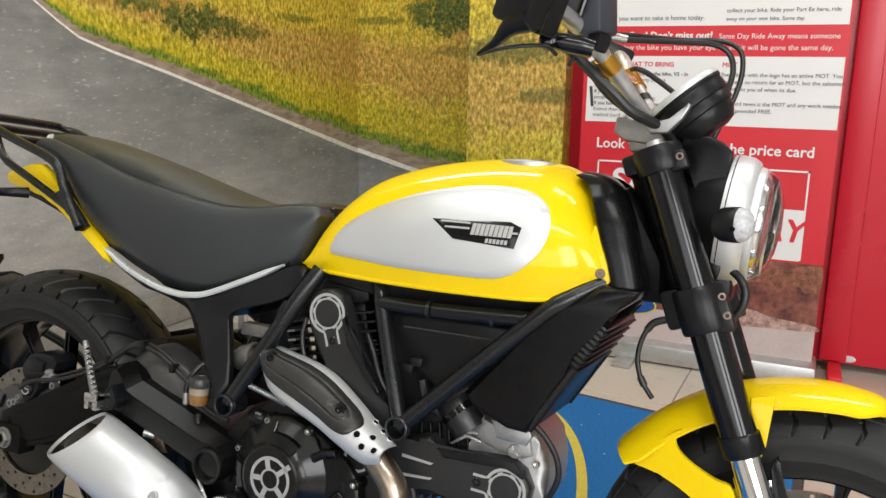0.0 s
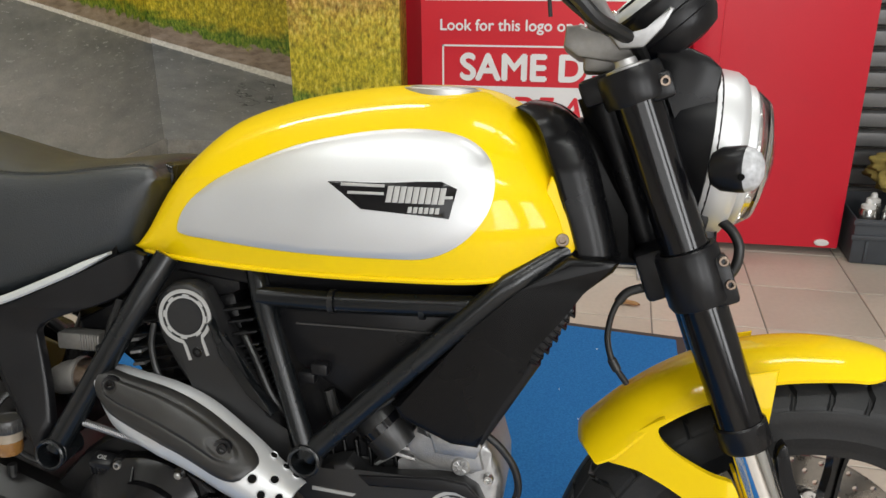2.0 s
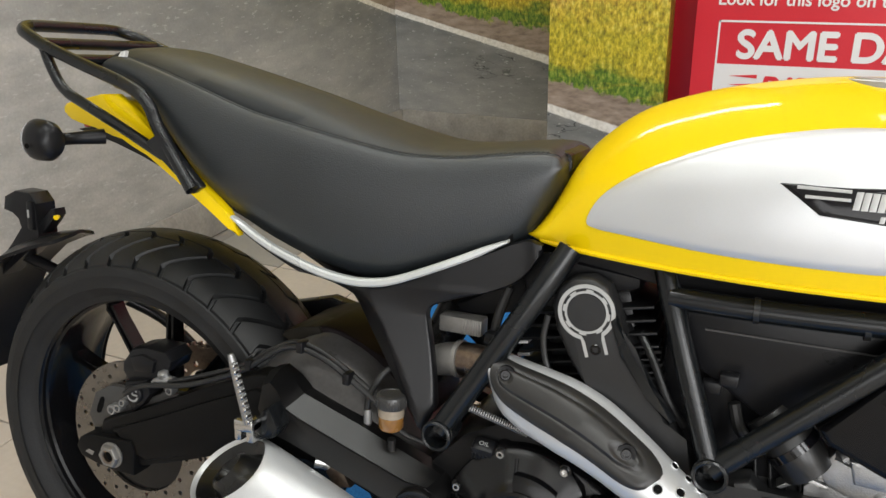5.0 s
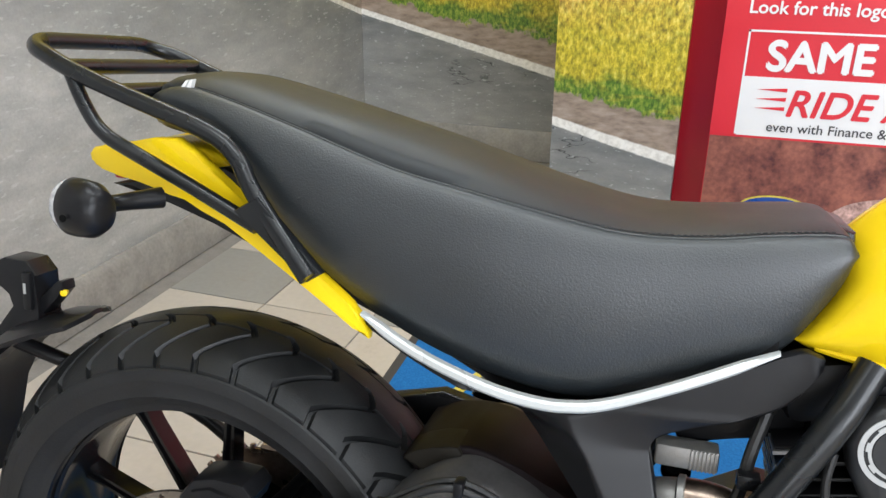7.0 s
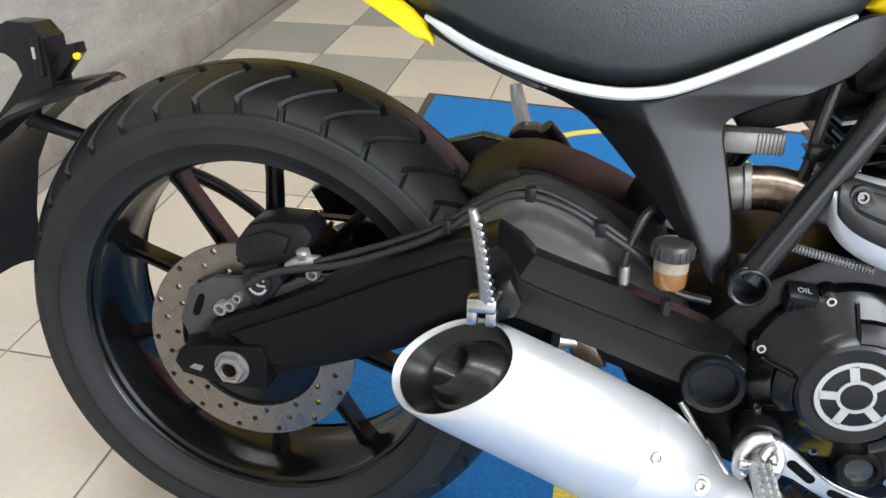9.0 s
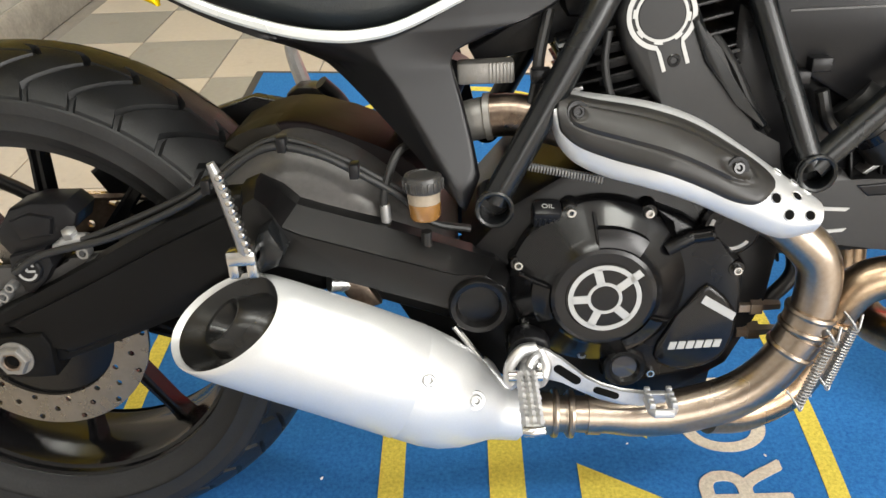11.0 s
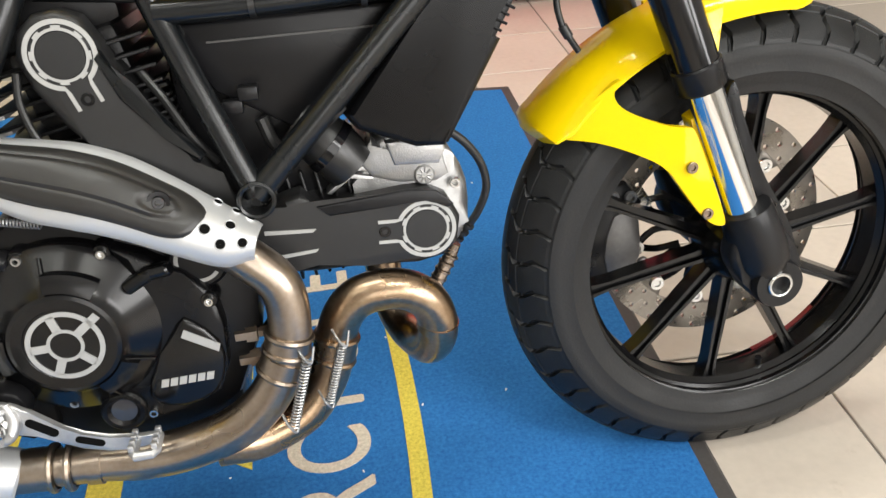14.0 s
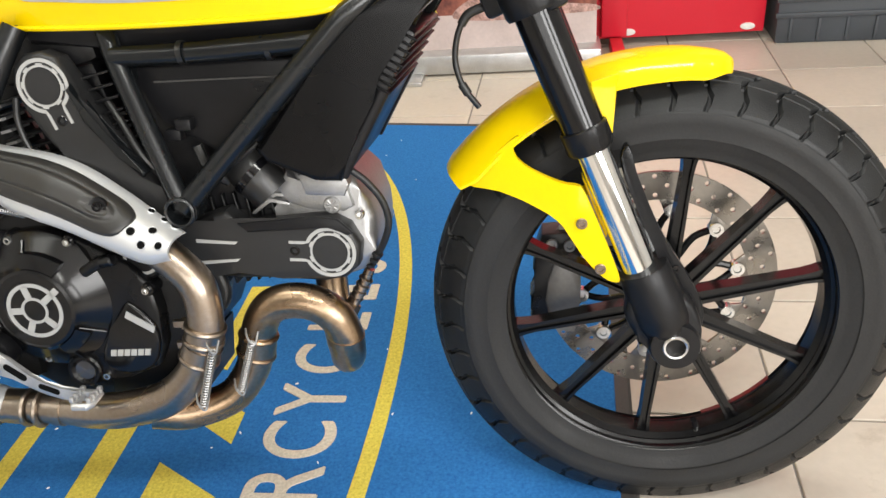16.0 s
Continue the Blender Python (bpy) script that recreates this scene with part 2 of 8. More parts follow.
def plate(bm, outline, y0, y1, bevel=0.0, smooth=0, bow=None, segments=2):
    """A sheet with the outline (x, z), from y0 to y1, its rims rounded; bow(x, z) shifts it sideways."""
    pts = glide(outline, smooth, closed=True) if smooth else outline
    a = [bm.verts.new((p[0], y0, p[1])) for p in pts]
    b = [bm.verts.new((p[0], y1, p[1])) for p in pts]
    n = len(a)
    fa, fb = bm.faces.new(a), bm.faces.new(b[::-1])
    fresh = a + b
    for i in range(n):
        bm.faces.new((a[i], b[i], b[(i + 1) % n], a[(i + 1) % n]))
    if bevel:
        es = list(fa.edges) + list(fb.edges)
        got = bmesh.ops.bevel(bm, geom=es, offset=bevel, segments=segments, profile=0.5, affect="EDGES", clamp_overlap=True)
        fresh = list({v for f in got["faces"] for v in f.verts} | {v for v in fresh if v.is_valid})
    if bow:
        for v in fresh:
            v.co.y += bow(v.co.x, v.co.z)
    return bm


def bolt(bm, x, y, z, r=0.007, h=0.006, axis=(0, -1, 0)):
    """A cap screw with a hexagon socket."""
    lathe(bm, [(r, 0), (r, h * 0.8), (r * 0.88, h), (r * 0.55, h)], (x, y, z), axis, 16, cap=False)
    lathe(bm, [(r * 0.55, h), (r * 0.5, h * 0.25), (0.0001, h * 0.25)], (x, y, z), axis, 6, cap=False)
    return bm


def spring(bm, a, b, r, wire, turns):
    a, b = np.array(a, float), np.array(b, float)
    d = (b - a) / np.linalg.norm(b - a)
    s = np.cross(d, (0, 1, 0))
    s = s / np.linalg.norm(s)
    u = np.cross(d, s)
    k = int(turns * 8)
    tube(bm, [a + (b - a) * i / k + r * (s * math.cos(i * math.pi / 4) + u * math.sin(i * math.pi / 4)) for i in range(k + 1)], wire, 5, 0)
    return bm


def lerp(table, x):
    return float(np.interp(x, [r[0] for r in table], [r[1] for r in table]))


def slab_text(body, size, m, material_, name, parent=None, depth=0.0005, bold=0.0, label="", shear=0.0, align="LEFT"):
    """Raised lettering in the built-in font, as a mesh."""
    c = bpy.data.curves.new(name, "FONT")
    c.body, c.size, c.extrude, c.align_x, c.shear = body, size, depth, align, shear
    c.resolution_u = 3 if size < 0.06 else 9
    tmp = bpy.data.objects.new(name, c)
    me = bpy.data.meshes.new_from_object(tmp)
    bpy.data.objects.remove(tmp)
    me.name = name
    me.materials.clear()
    me.materials.append(material_)
    if bold:
        bm = bmesh.new()
        for k, (dx, dy) in enumerate(((0, 0), (bold, 0), (-bold, 0), (0, bold), (0, -bold))):
            old = len(bm.verts)
            bm.from_mesh(me)
            bm.verts.ensure_lookup_table()
            for v in bm.verts[old:]:
                v.co += Vector((dx, dy, 0.00003 * k))
        bm.to_mesh(me)
        bm.free()
    me.transform(m)
    ob = new(name, me)
    if parent is not None:
        ob.parent = parent
    if label:
        ob["label"] = label
    return ob


# ---- the room ----
SLANT = -2.4          # the room stands a little askew to the machine
ROOM = pose(0, 0, 0, 0, 0, SLANT)


def picture_material(name, axis, line, verge_width, bushes_and_shadows, cracked):
    """A printed country road: asphalt below a white line, a sandy verge, then green, yellow and dry grass.
    axis: the way along the wall ('X' or 'Y'); line: rows of (way along the wall, height of the white line);
    verge_width: rows of (way along the wall, width of the verge), which scales all the bands above it;
    bushes_and_shadows: rows of (way along, height, half width, half height, darkness)."""
    m = bpy.data.materials.new(name)
    m.use_nodes = True
    nt = m.node_tree
    b = nt.nodes["Principled BSDF"]
    b.inputs["Roughness"].default_value = 0.42
    co = nt.nodes.new("ShaderNodeTexCoord")
    sep = nt.nodes.new("ShaderNodeSeparateXYZ")
    nt.links.new(co.outputs["Object"], sep.inputs[0])
    along, height = sep.outputs[axis], sep.outputs["Z"]

    def calc(op, a, c, d=None):
        n = nt.nodes.new("ShaderNodeMath")
        n.operation = op
        for i, v in enumerate((a, c, d)):
            if v is None:
                continue
            if isinstance(v, (int, float)):
                n.inputs[i].default_value = v
            else:
                nt.links.new(v, n.inputs[i])
        return n.outputs[0]

    def grain(scale, detail=6.0, stretch=(1, 1, 1), rough=0.6):
        mp = nt.nodes.new("ShaderNodeMapping")
        mp.inputs["Scale"].default_value = stretch
        nt.links.new(co.outputs["Object"], mp.inputs[0])
        n = nt.nodes.new("ShaderNodeTexNoise")
        n.inputs["Scale"].default_value, n.inputs["Detail"].default_value, n.inputs["Roughness"].default_value = scale, detail, rough
        nt.links.new(mp.outputs[0], n.inputs["Vector"])
        return n.outputs["Fac"]

    def ramp(value, *stops, ease="LINEAR"):
        r = nt.nodes.new("ShaderNodeValToRGB")
        r.color_ramp.interpolation = ease
        while len(r.color_ramp.elements) < len(stops):
            r.color_ramp.elements.new(0.5)
        for e, (at, c) in zip(r.color_ramp.elements, stops):
            e.position, e.color = at, (*c, 1)
        nt.links.new(value, r.inputs[0])
        return r.outputs[0]

    def mix(fac, a, c):
        n = nt.nodes.new("ShaderNodeMix")
        n.data_type = "RGBA"
        nt.links.new(fac, n.inputs[0])
        for i, v in ((6, a), (7, c)):
            if isinstance(v, tuple):
                n.inputs[i].default_value = (*v, 1)
            else:
                nt.links.new(v, n.inputs[i])
        return n.outputs[2]

    def pieces(table):
        """A value along the wall by straight stretches."""
        out = None
        for (u0, h0), (u1, h1) in zip(table[:-1], table[1:]):
            r = nt.nodes.new("ShaderNodeMapRange")
            r.interpolation_type = "LINEAR"
            for key, v in (("From Min", u0), ("From Max", u1), ("To Min", 0.0), ("To Max", h1 - h0)):
                r.inputs[key].default_value = v
            nt.links.new(along, r.inputs["Value"])
            out = r.outputs[0] if out is None else calc("ADD", out, r.outputs[0])
        return calc("ADD", out, table[0][1])

    d = calc("SUBTRACT", height, pieces(line))
    dn = calc("DIVIDE", d, pieces(verge_width))
    # asphalt
    pale = ramp(grain(5, 5, (1, 1, 3)), (0.3, (0.396, 0.390, 0.372)), (0.5, (0.504, 0.492, 0.468)), (0.72, (0.624, 0.600, 0.564)))
    deep = ramp(grain(6, 5, (1, 1, 3)), (0.3, (0.180, 0.186, 0.182)), (0.5, (0.240, 0.242, 0.234)), (0.72, (0.336, 0.330, 0.312)))
    sway = calc("ADD", d, calc("MULTIPLY_ADD", grain(1.6, 4, (1, 1, 2)), 0.5, -0.25))
    # paler towards the floor: lamp and window light there, mixed into the colour
    road = mix(ramp(calc("MULTIPLY_ADD", sway, 1.0, 0.7), (0.12, (1, 1, 1)), (0.62, (0, 0, 0))), deep, pale)
    speck = grain(130, 3)
    road = mix(calc("MULTIPLY", speck, 0.45), road, (0.13, 0.13, 0.13))
    scuff = ramp(grain(34, 4, (1, 0.8, 2.8), 0.5), (0.630, (0, 0, 0)), (0.675, (1, 1, 1)))
    road = mix(calc("MULTIPLY", scuff, 0.42), road, (0.62, 0.62, 0.61))
    streak = ramp(grain(9, 6, (1, 1, 4)), (0.60, (0, 0, 0)), (0.78, (1, 1, 1)))
    road = mix(calc("MULTIPLY", streak, 0.35), road, (0.27, 0.24, 0.20))
    crack = nt.nodes.new("ShaderNodeTexVoronoi")
    crack.feature = "DISTANCE_TO_EDGE"
    crack.inputs["Scale"].default_value = 4.0
    mp = nt.nodes.new("ShaderNodeMapping")
    mp.inputs["Scale"].default_value = (1, 1, 3.2)
    nt.links.new(co.outputs["Object"], mp.inputs[0])
    wob = nt.nodes.new("ShaderNodeMix")
    wob.data_type = "RGBA"
    wob.inputs[0].default_value = 0.12
    ns = nt.nodes.new("ShaderNodeTexNoise")
    ns.inputs["Scale"].default_value = 14
    nt.links.new(mp.outputs[0], ns.inputs["Vector"])
    nt.links.new(mp.outputs[0], wob.inputs[6])
    nt.links.new(ns.outputs["Color"], wob.inputs[7])
    nt.links.new(wob.outputs[2], crack.inputs["Vector"])
    near_line = ramp(calc("MULTIPLY_ADD", d, 1.0, 0.5), (0.18, (0, 0, 0)), (0.34, (1, 1, 1)))
    gap = ramp(crack.outputs["Distance"], (0.0, (1, 1, 1)), (0.018, (0, 0, 0)))
    some = ramp(grain(3, 2), (0.5, (0, 0, 0)), (0.58, (1, 1, 1)))
    if cracked:
        road = mix(calc("MULTIPLY", calc("MULTIPLY", gap, near_line), some), road, (0.025, 0.024, 0.024))
    # verge and grasses
    verge = ramp(grain(16, 6, (1, 1, 3.0)), (0.3, (0.20, 0.150, 0.115)), (0.5, (0.33, 0.255, 0.20)), (0.7, (0.44, 0.35, 0.285)))
    blades = grain(52, 7, (1.5, 1.5, 0.78), 0.70)
    tufts = grain(10, 5, (1, 1, 1.5))
    drift = grain(3.2, 4, (1, 1, 2.4))
    yellow = ramp(blades, (0.30, (0.13, 0.085, 0.012)), (0.43, (0.42, 0.29, 0.028)), (0.54, (0.72, 0.54, 0.055)), (0.68, (0.92, 0.78, 0.20)))
    lime = ramp(blades, (0.30, (0.14, 0.130, 0.010)), (0.44, (0.42, 0.345, 0.020)), (0.55, (0.68, 0.54, 0.036)), (0.68, (0.86, 0.74, 0.14)))
    green = ramp(blades, (0.32, (0.022, 0.050, 0.010)), (0.46, (0.095, 0.190, 0.018)), (0.56, (0.22, 0.32, 0.035)), (0.70, (0.50, 0.50, 0.10)))
    dry = ramp(blades, (0.30, (0.14, 0.070, 0.014)), (0.44, (0.42, 0.230, 0.045)), (0.55, (0.66, 0.41, 0.100)), (0.68, (0.86, 0.64, 0.25)))
    leaves = ramp(grain(60, 5, (1, 1, 1), 0.75), (0.38, (0.010, 0.018, 0.006)), (0.5, (0.050, 0.085, 0.018)), (0.60, (0.15, 0.19, 0.040)), (0.70, (0.40, 0.38, 0.08)))
    # bands, counted in widths of the verge above the line, their borders swaying
    band = calc("ADD", dn, calc("MULTIPLY_ADD", tufts, 2.2, -1.1))
    band = calc("ADD", band, calc("MULTIPLY_ADD", drift, 1.6, -0.8))
    grass = mix(ramp(calc("MULTIPLY", band, 0.1), (0.13, (0, 0, 0)), (0.19, (1, 1, 1))), green, lime)
    grass = mix(ramp(calc("MULTIPLY", band, 0.1), (0.26, (0, 0, 0)), (0.36, (1, 1, 1))), grass, yellow)
    grass = mix(ramp(calc("MULTIPLY", band, 0.1), (0.36, (0, 0, 0)), (0.46, (0.95, 0.95, 0.95)), (0.66, (0.95, 0.95, 0.95)), (0.78, (0, 0, 0))), grass, dry)
    patch = ramp(grain(6.5, 5, (1, 1, 3.4)), (0.58, (0, 0, 0)), (0.68, (1, 1, 1)))
    grass = mix(calc("MULTIPLY", patch, 0.38), grass, green)
    sheen = ramp(grain(7, 5, (1, 1, 4.0), 0.6), (0.54, (0, 0, 0)), (0.64, (1, 1, 1)))
    grass = mix(calc("MULTIPLY", sheen, 0.35), grass, yellow)
    tangle = ramp(grain(30, 6, (1.3, 1.3, 0.75), 0.72), (0.43, (1, 1, 1)), (0.52, (0, 0, 0)))
    grass = mix(calc("MULTIPLY", tangle, 0.36), grass, mix(tufts, green, (0.10, 0.070, 0.016)))
    ruffle = calc("MULTIPLY_ADD", grain(24, 8, (1, 1, 0.9), 0.85), 9.0, -4.5)
    for u, h, ru, rh, dark in bushes_and_shadows:
        du = calc("DIVIDE", calc("SUBTRACT", along, u), ru)
        dh = calc("DIVIDE", calc("SUBTRACT", height, h), rh)
        far = calc("ADD", calc("MULTIPLY", du, du), calc("MULTIPLY", dh, dh))
        inside = ramp(calc("MULTIPLY", calc("ADD", far, ruffle), 0.5), (0.36, (dark, dark, dark)), (0.60, (0, 0, 0)))
        grass = mix(inside, grass, leaves)
    # put together by the distance from the line
    rag = calc("ADD", dn, calc("MULTIPLY_ADD", grain(26, 5), 1.1, -0.55))
    paint = ramp(grain(60, 4), (0.35, (0.70, 0.67, 0.62)), (0.6, (0.90, 0.87, 0.82)))
    edge_ = calc("ADD", dn, calc("MULTIPLY_ADD", grain(40, 3), 0.08, -0.04))
    colour = mix(ramp(calc("MULTIPLY_ADD", edge_, 1.0, 0.5), (0.33, (0, 0, 0)), (0.37, (1, 1, 1))), road, paint)
    colour = mix(ramp(calc("MULTIPLY_ADD", edge_, 1.0, 0.5), (0.62, (0, 0, 0)), (0.66, (1, 1, 1))), colour, verge)
    colour = mix(ramp(calc("MULTIPLY", rag, 0.5), (0.46, (0, 0, 0)), (0.52, (1, 1, 1))), colour, grass)
    nt.links.new(colour, b.inputs["Base Color"])
    bn = nt.nodes.new("ShaderNodeBump")
    bn.inputs["Strength"].default_value, bn.inputs["Distance"].default_value = 0.25, 0.002
    nt.links.new(grain(18, 4), bn.inputs["Height"])
    nt.links.new(bn.outputs[0], b.inputs["Normal"])
    return m


MURAL_SIDE = picture_material("road_print_side", "Y", [(-3.0, 3.60), (0.60, 1.54), (0.974, 1.272), (1.056, 1.214), (1.144, 1.159), (1.29, 1.113), (1.568, 1.038), (1.898, 0.940), (2.297, 0.823), (2.789, 0.678), (3.02, 0.610)],
                              [(0.9, 0.026), (1.57, 0.044), (2.30, 0.060), (2.80, 0.084), (3.02, 0.090)],
                              [(1.60, 1.262, 0.06, 0.060, 0.9), (1.70, 1.240, 0.07, 0.075, 0.95), (1.80, 1.255, 0.06, 0.070, 0.9), (1.92, 1.240, 0.10, 0.045, 0.85), (2.07, 1.225, 0.12, 0.032, 0.7), (1.46, 1.300, 0.10, 0.030, 0.8), (1.36, 1.310, 0.05, 0.040, 0.8), (2.42, 1.310, 0.14, 0.020, 0.6)], False)
MURAL_BACK = picture_material("road_print_back", "X", [(-1.14, 0.640), (-0.76, 0.545), (-0.33, 0.440), (0.30, 0.28)], [(-1.1, 0.088), (-0.65, 0.095), (-0.28, 0.135)],
                              # the last row is no bush: a shadow band painted across the grass
                              [(-0.66, 1.370, 0.10, 0.090, 0.9), (-0.54, 1.375, 0.12, 0.120, 0.95), (-0.42, 1.385, 0.08, 0.100, 0.9), (-0.95, 1.335, 0.16, 0.020, 0.6), (-0.42, 1.175, 0.26, 0.022, 0.55)], True)
MURAL_FRONT = picture_material("road_print_front", "X", [(-0.1, 0.435), (0.0, 0.408), (0.20, 0.357), (0.42, 0.305)], [(0.0, 0.105), (0.42, 0.135)],
                               # the first row paints the dark shadow band high on the pier
                               [(0.16, 1.150, 0.26, 0.050, 0.7), (0.34, 0.98, 0.12, 0.03, 0.6)], True)


def wall(name, x0, x1, y0, y1, z0, z1, mat_, label):
    bm = box(bmesh.new(), x0, x1, y0, y1, z0, z1)
    ob = part(name, bm, mat_)
    ob.matrix_world = ROOM
    return tagged(ob, label, "wall", kind="structure")


wall("wall_west", -1.23, -1.08, -4.0, 3.13, 0, 2.9, MURAL_SIDE, "wall covered with a printed country road and grass")
wall("wall_north_1", -1.23, 0.20, 2.985, 3.13, 0, 2.9, MURAL_BACK, "wall with printed road mural beside the corner")
wall("wall_pier", 0.000, 0.415, 2.13, 2.985, 0, 2.9, MURAL_FRONT, "projecting pier with printed yellow grass mural")
wall("wall_north_2", 0.20, 5.0, 2.99, 3.13, 0, 2.9, WALLPAINT, "plain pale wall behind the display boards")
# east, south and ceiling: out of view, added to enclose and bounce the light
wall("wall_east", 4.85, 5.0, -4.0, 2.99, 0, 2.9, WALLPAINT, "unseen pale wall added to close the room")
wall("wall_south", -1.08, 4.85, -4.15, -4.0, 0, 2.9, WALLPAINT, "unseen pale wall added to close the room")
wall("ceiling", -1.23, 5.0, -4.15, 3.13, 2.9, 3.0, CEILING, "unseen white ceiling added to close the room")["category"] = "ceiling"

# skirting with a sloped top, covered with the same print
SKIRT = material("scuffed_grey_brown_skirting", (0.30, 0.28, 0.255), 0.55, vary=0.3, scale=12, fine=90, bump=0.2)


def skirting(name, x0, x1, y0, y1, along_x):
    h, dpt = 0.135, 0.028
    prof = [(0, 0), (dpt, 0), (dpt, h - 0.03), (0.012, h), (0, h)]
    bm = bmesh.new()
    if along_x:
        rings(bm, [[(x, y1 - p, z) for p, z in prof] for x in (x0, x1)])
    else:
        rings(bm, [[(x0 + p, y, z) for p, z in prof] for y in (y0, y1)])
    ob = part(name, bm, SKIRT)
    ob.matrix_world = ROOM
    return tagged(ob, "scuffed grey-brown skirting board along the mural wall", "skirting", kind="structure")


skirting("baseboard_1", -1.078, -1.078, -4.0, 2.983, False)
skirting("baseboard_2", -1.05, -0.002, 2.983, 2.983, True)

# floor slab below the tiles
GROUT = material("grey_grout", (0.24, 0.22, 0.20), 0.85, vary=0.2, scale=20)
bm = box(bmesh.new(), -1.23, 5.0, -4.15, 3.13, -0.12, -0.004)
floor_ob = part("floor", bm, GROUT)
floor_ob.matrix_world = ROOM
tagged(floor_ob, "square ceramic floor tiles, cream with some grey", "floor", kind="structure")


# ---- entrance mat ----
def carpet(name, colour, dark):
    m = material(name, colour, 0.95, vary=0.28, scale=190, fine=620, bump=1.0, bump_scale=420, dark=dark, rvar=0.02, spec=0.12)
    return m


MATBLUE = carpet("blue_mat_pile", (0.026, 0.150, 0.385), (0.014, 0.098, 0.305))
MATYELLOW = carpet("yellow_mat_pile", (0.62, 0.52, 0.09), (0.44, 0.36, 0.06))
MATCREAM = carpet("cream_mat_pile", (0.55, 0.50, 0.42), (0.42, 0.38, 0.31))
MATEDGE = material("dark_mat_rubber_edge", (0.05, 0.045, 0.043), 0.7, vary=0.2)

entrance_mat = empty("entrance_mat")
tagged(entrance_mat, "blue pile mat with yellow oval emblem and pale lettering", "mat")
near_l, near_r, far_r, far_l = (-0.16, -0.95), (1.385, -0.95), (1.475, 1.452), (-0.125, 1.663)


def quad(bm, corners, z0, z1, inset=0.0):
    cx, cy = sum(c[0] for c in corners) / 4, sum(c[1] for c in corners) / 4
    top = [(x - math.copysign(inset, x - cx), y - math.copysign(inset, y - cy), z1) for x, y in corners]
    rings(bm, [[(x, y, z0) for x, y in corners], top])
    return bm


part("border", quad(bmesh.new(), [near_l, near_r, far_r, far_l], 0.0, 0.006, 0.006), MATEDGE, entrance_mat, "dark rubber border")
part("carpet", quad(bmesh.new(), [(x - math.copysign(0.026, x - 0.66), y - math.copysign(0.026, y - 0.3)) for x, y in (near_l, near_r, far_r, far_l)], 0.003, 0.0095, 0.004), MATBLUE, entrance_mat, "blue carpet pile")


def inlay(name, pts, mat_, label, z=0.0095):
    bm = bmesh.new()
    rings(bm, [[(x, y, z - 0.003) for x, y in pts], [(x, y, z + 0.0012) for x, y in pts]])
    return part(name, bm, mat_, entrance_mat, label)


# the oval ring
outer, inner = [], []
for i in range(96):
    a = 2 * math.pi * i / 96
    for ring_, k in ((outer, 0.0), (inner, 0.028)):
        c, s = math.cos(a), math.sin(a)
        ring_.append((0.485 + (0.535 - k) * math.copysign(abs(c) ** 0.92, c), 0.30 + (1.16 - k) * math.copysign(abs(s) ** 0.92, s)))
bm = bmesh.new()
lo = [[bm.verts.new((x, y, z)) for x, y in r] for r, z in ((outer, 0.0065), (outer, 0.0107), (inner, 0.0107), (inner, 0.0065))]
for i in range(96):
    j = (i + 1) % 96
    for a, b in ((0, 1), (1, 2), (2, 3)):
        bm.faces.new((lo[a][i], lo[a][j], lo[b][j], lo[b][i]))
part("oval_line", bm, MATYELLOW, entrance_mat, "yellow oval line")
for one in ([(0.372, -0.30), (0.409, -0.30), (0.407, 0.30), (0.372, 0.30)],
            [(0.528, -0.30), (0.578, -0.30), (0.578, 0.26), (0.528, 0.26)],
            [(0.652, -0.12), (0.775, 0.036), (0.654, 0.107)],
            [(0.666, 0.215), (0.762, 0.150), (0.762, 0.225), (0.713, 0.262)],
            [(0.715, 0.375), (0.760, 0.345), (0.760, 0.420), (0.735, 0.44)],
            [(0.652, 0.36), (0.69, 0.34), (0.71, 0.62), (0.652, 0.62)]):
    inlay("emblem_shape", one, MATYELLOW, "yellow emblem shape")
for i, (ch, at) in enumerate(zip("MOTORCYCLES", (-0.365, -0.245, -0.130, -0.035, 0.062, 0.163, 0.262, 0.375, 0.488, 0.592, 0.695))):
    m = Matrix.Translation((0.934, at, 0.0098)) @ pose(0, 0, 0, 0, 0, 90) @ Matrix.Diagonal((0.78, 1.0, 1, 1))
    slab_text(ch, 0.172, m, MATCREAM, "letter", entrance_mat, 0.0012, 0.0022, "pale woven letter", align="CENTER")


# lint trodden into the pile
rnd = random.Random(7)
bm = bmesh.new()
for k in range(90):
    x, y, a, r = rnd.uniform(-0.10, 1.40), rnd.uniform(-0.85, 1.40), rnd.uniform(0, 6.28), rnd.uniform(0.0008, 0.0022)
    c, q = math.cos(a), math.sin(a)
    ring_ = [(x + r * (u * c - v * q), y + r * (u * q + v * c)) for u, v in ((-1.4, -0.5), (0.2, -0.8), (1.6, 0.1), (0.3, 0.6), (-1.0, 0.5))]
    rings(bm, [[(px, py, 0.0092) for px, py in ring_], [(px, py, 0.0112) for px, py in ring_]])
tagged(part("lint", bm, BANNERWHITE), "tiny pale lint specks trodden into a blue mat", "lint", kind="stuff")


# ---- things along the back ----
def sheet(name, x0, x1, z0, z1, y, th, mat_, parent, label="", lean=0.0):
    bm = box(bmesh.new(), x0, x1, y - th, y, z0, z1)
    return part(name, bm, mat_, parent, label)


board = empty("display_board", pose(0, 0, 0))
tagged(board, "tall glossy red display board with black edge strip", "display board")
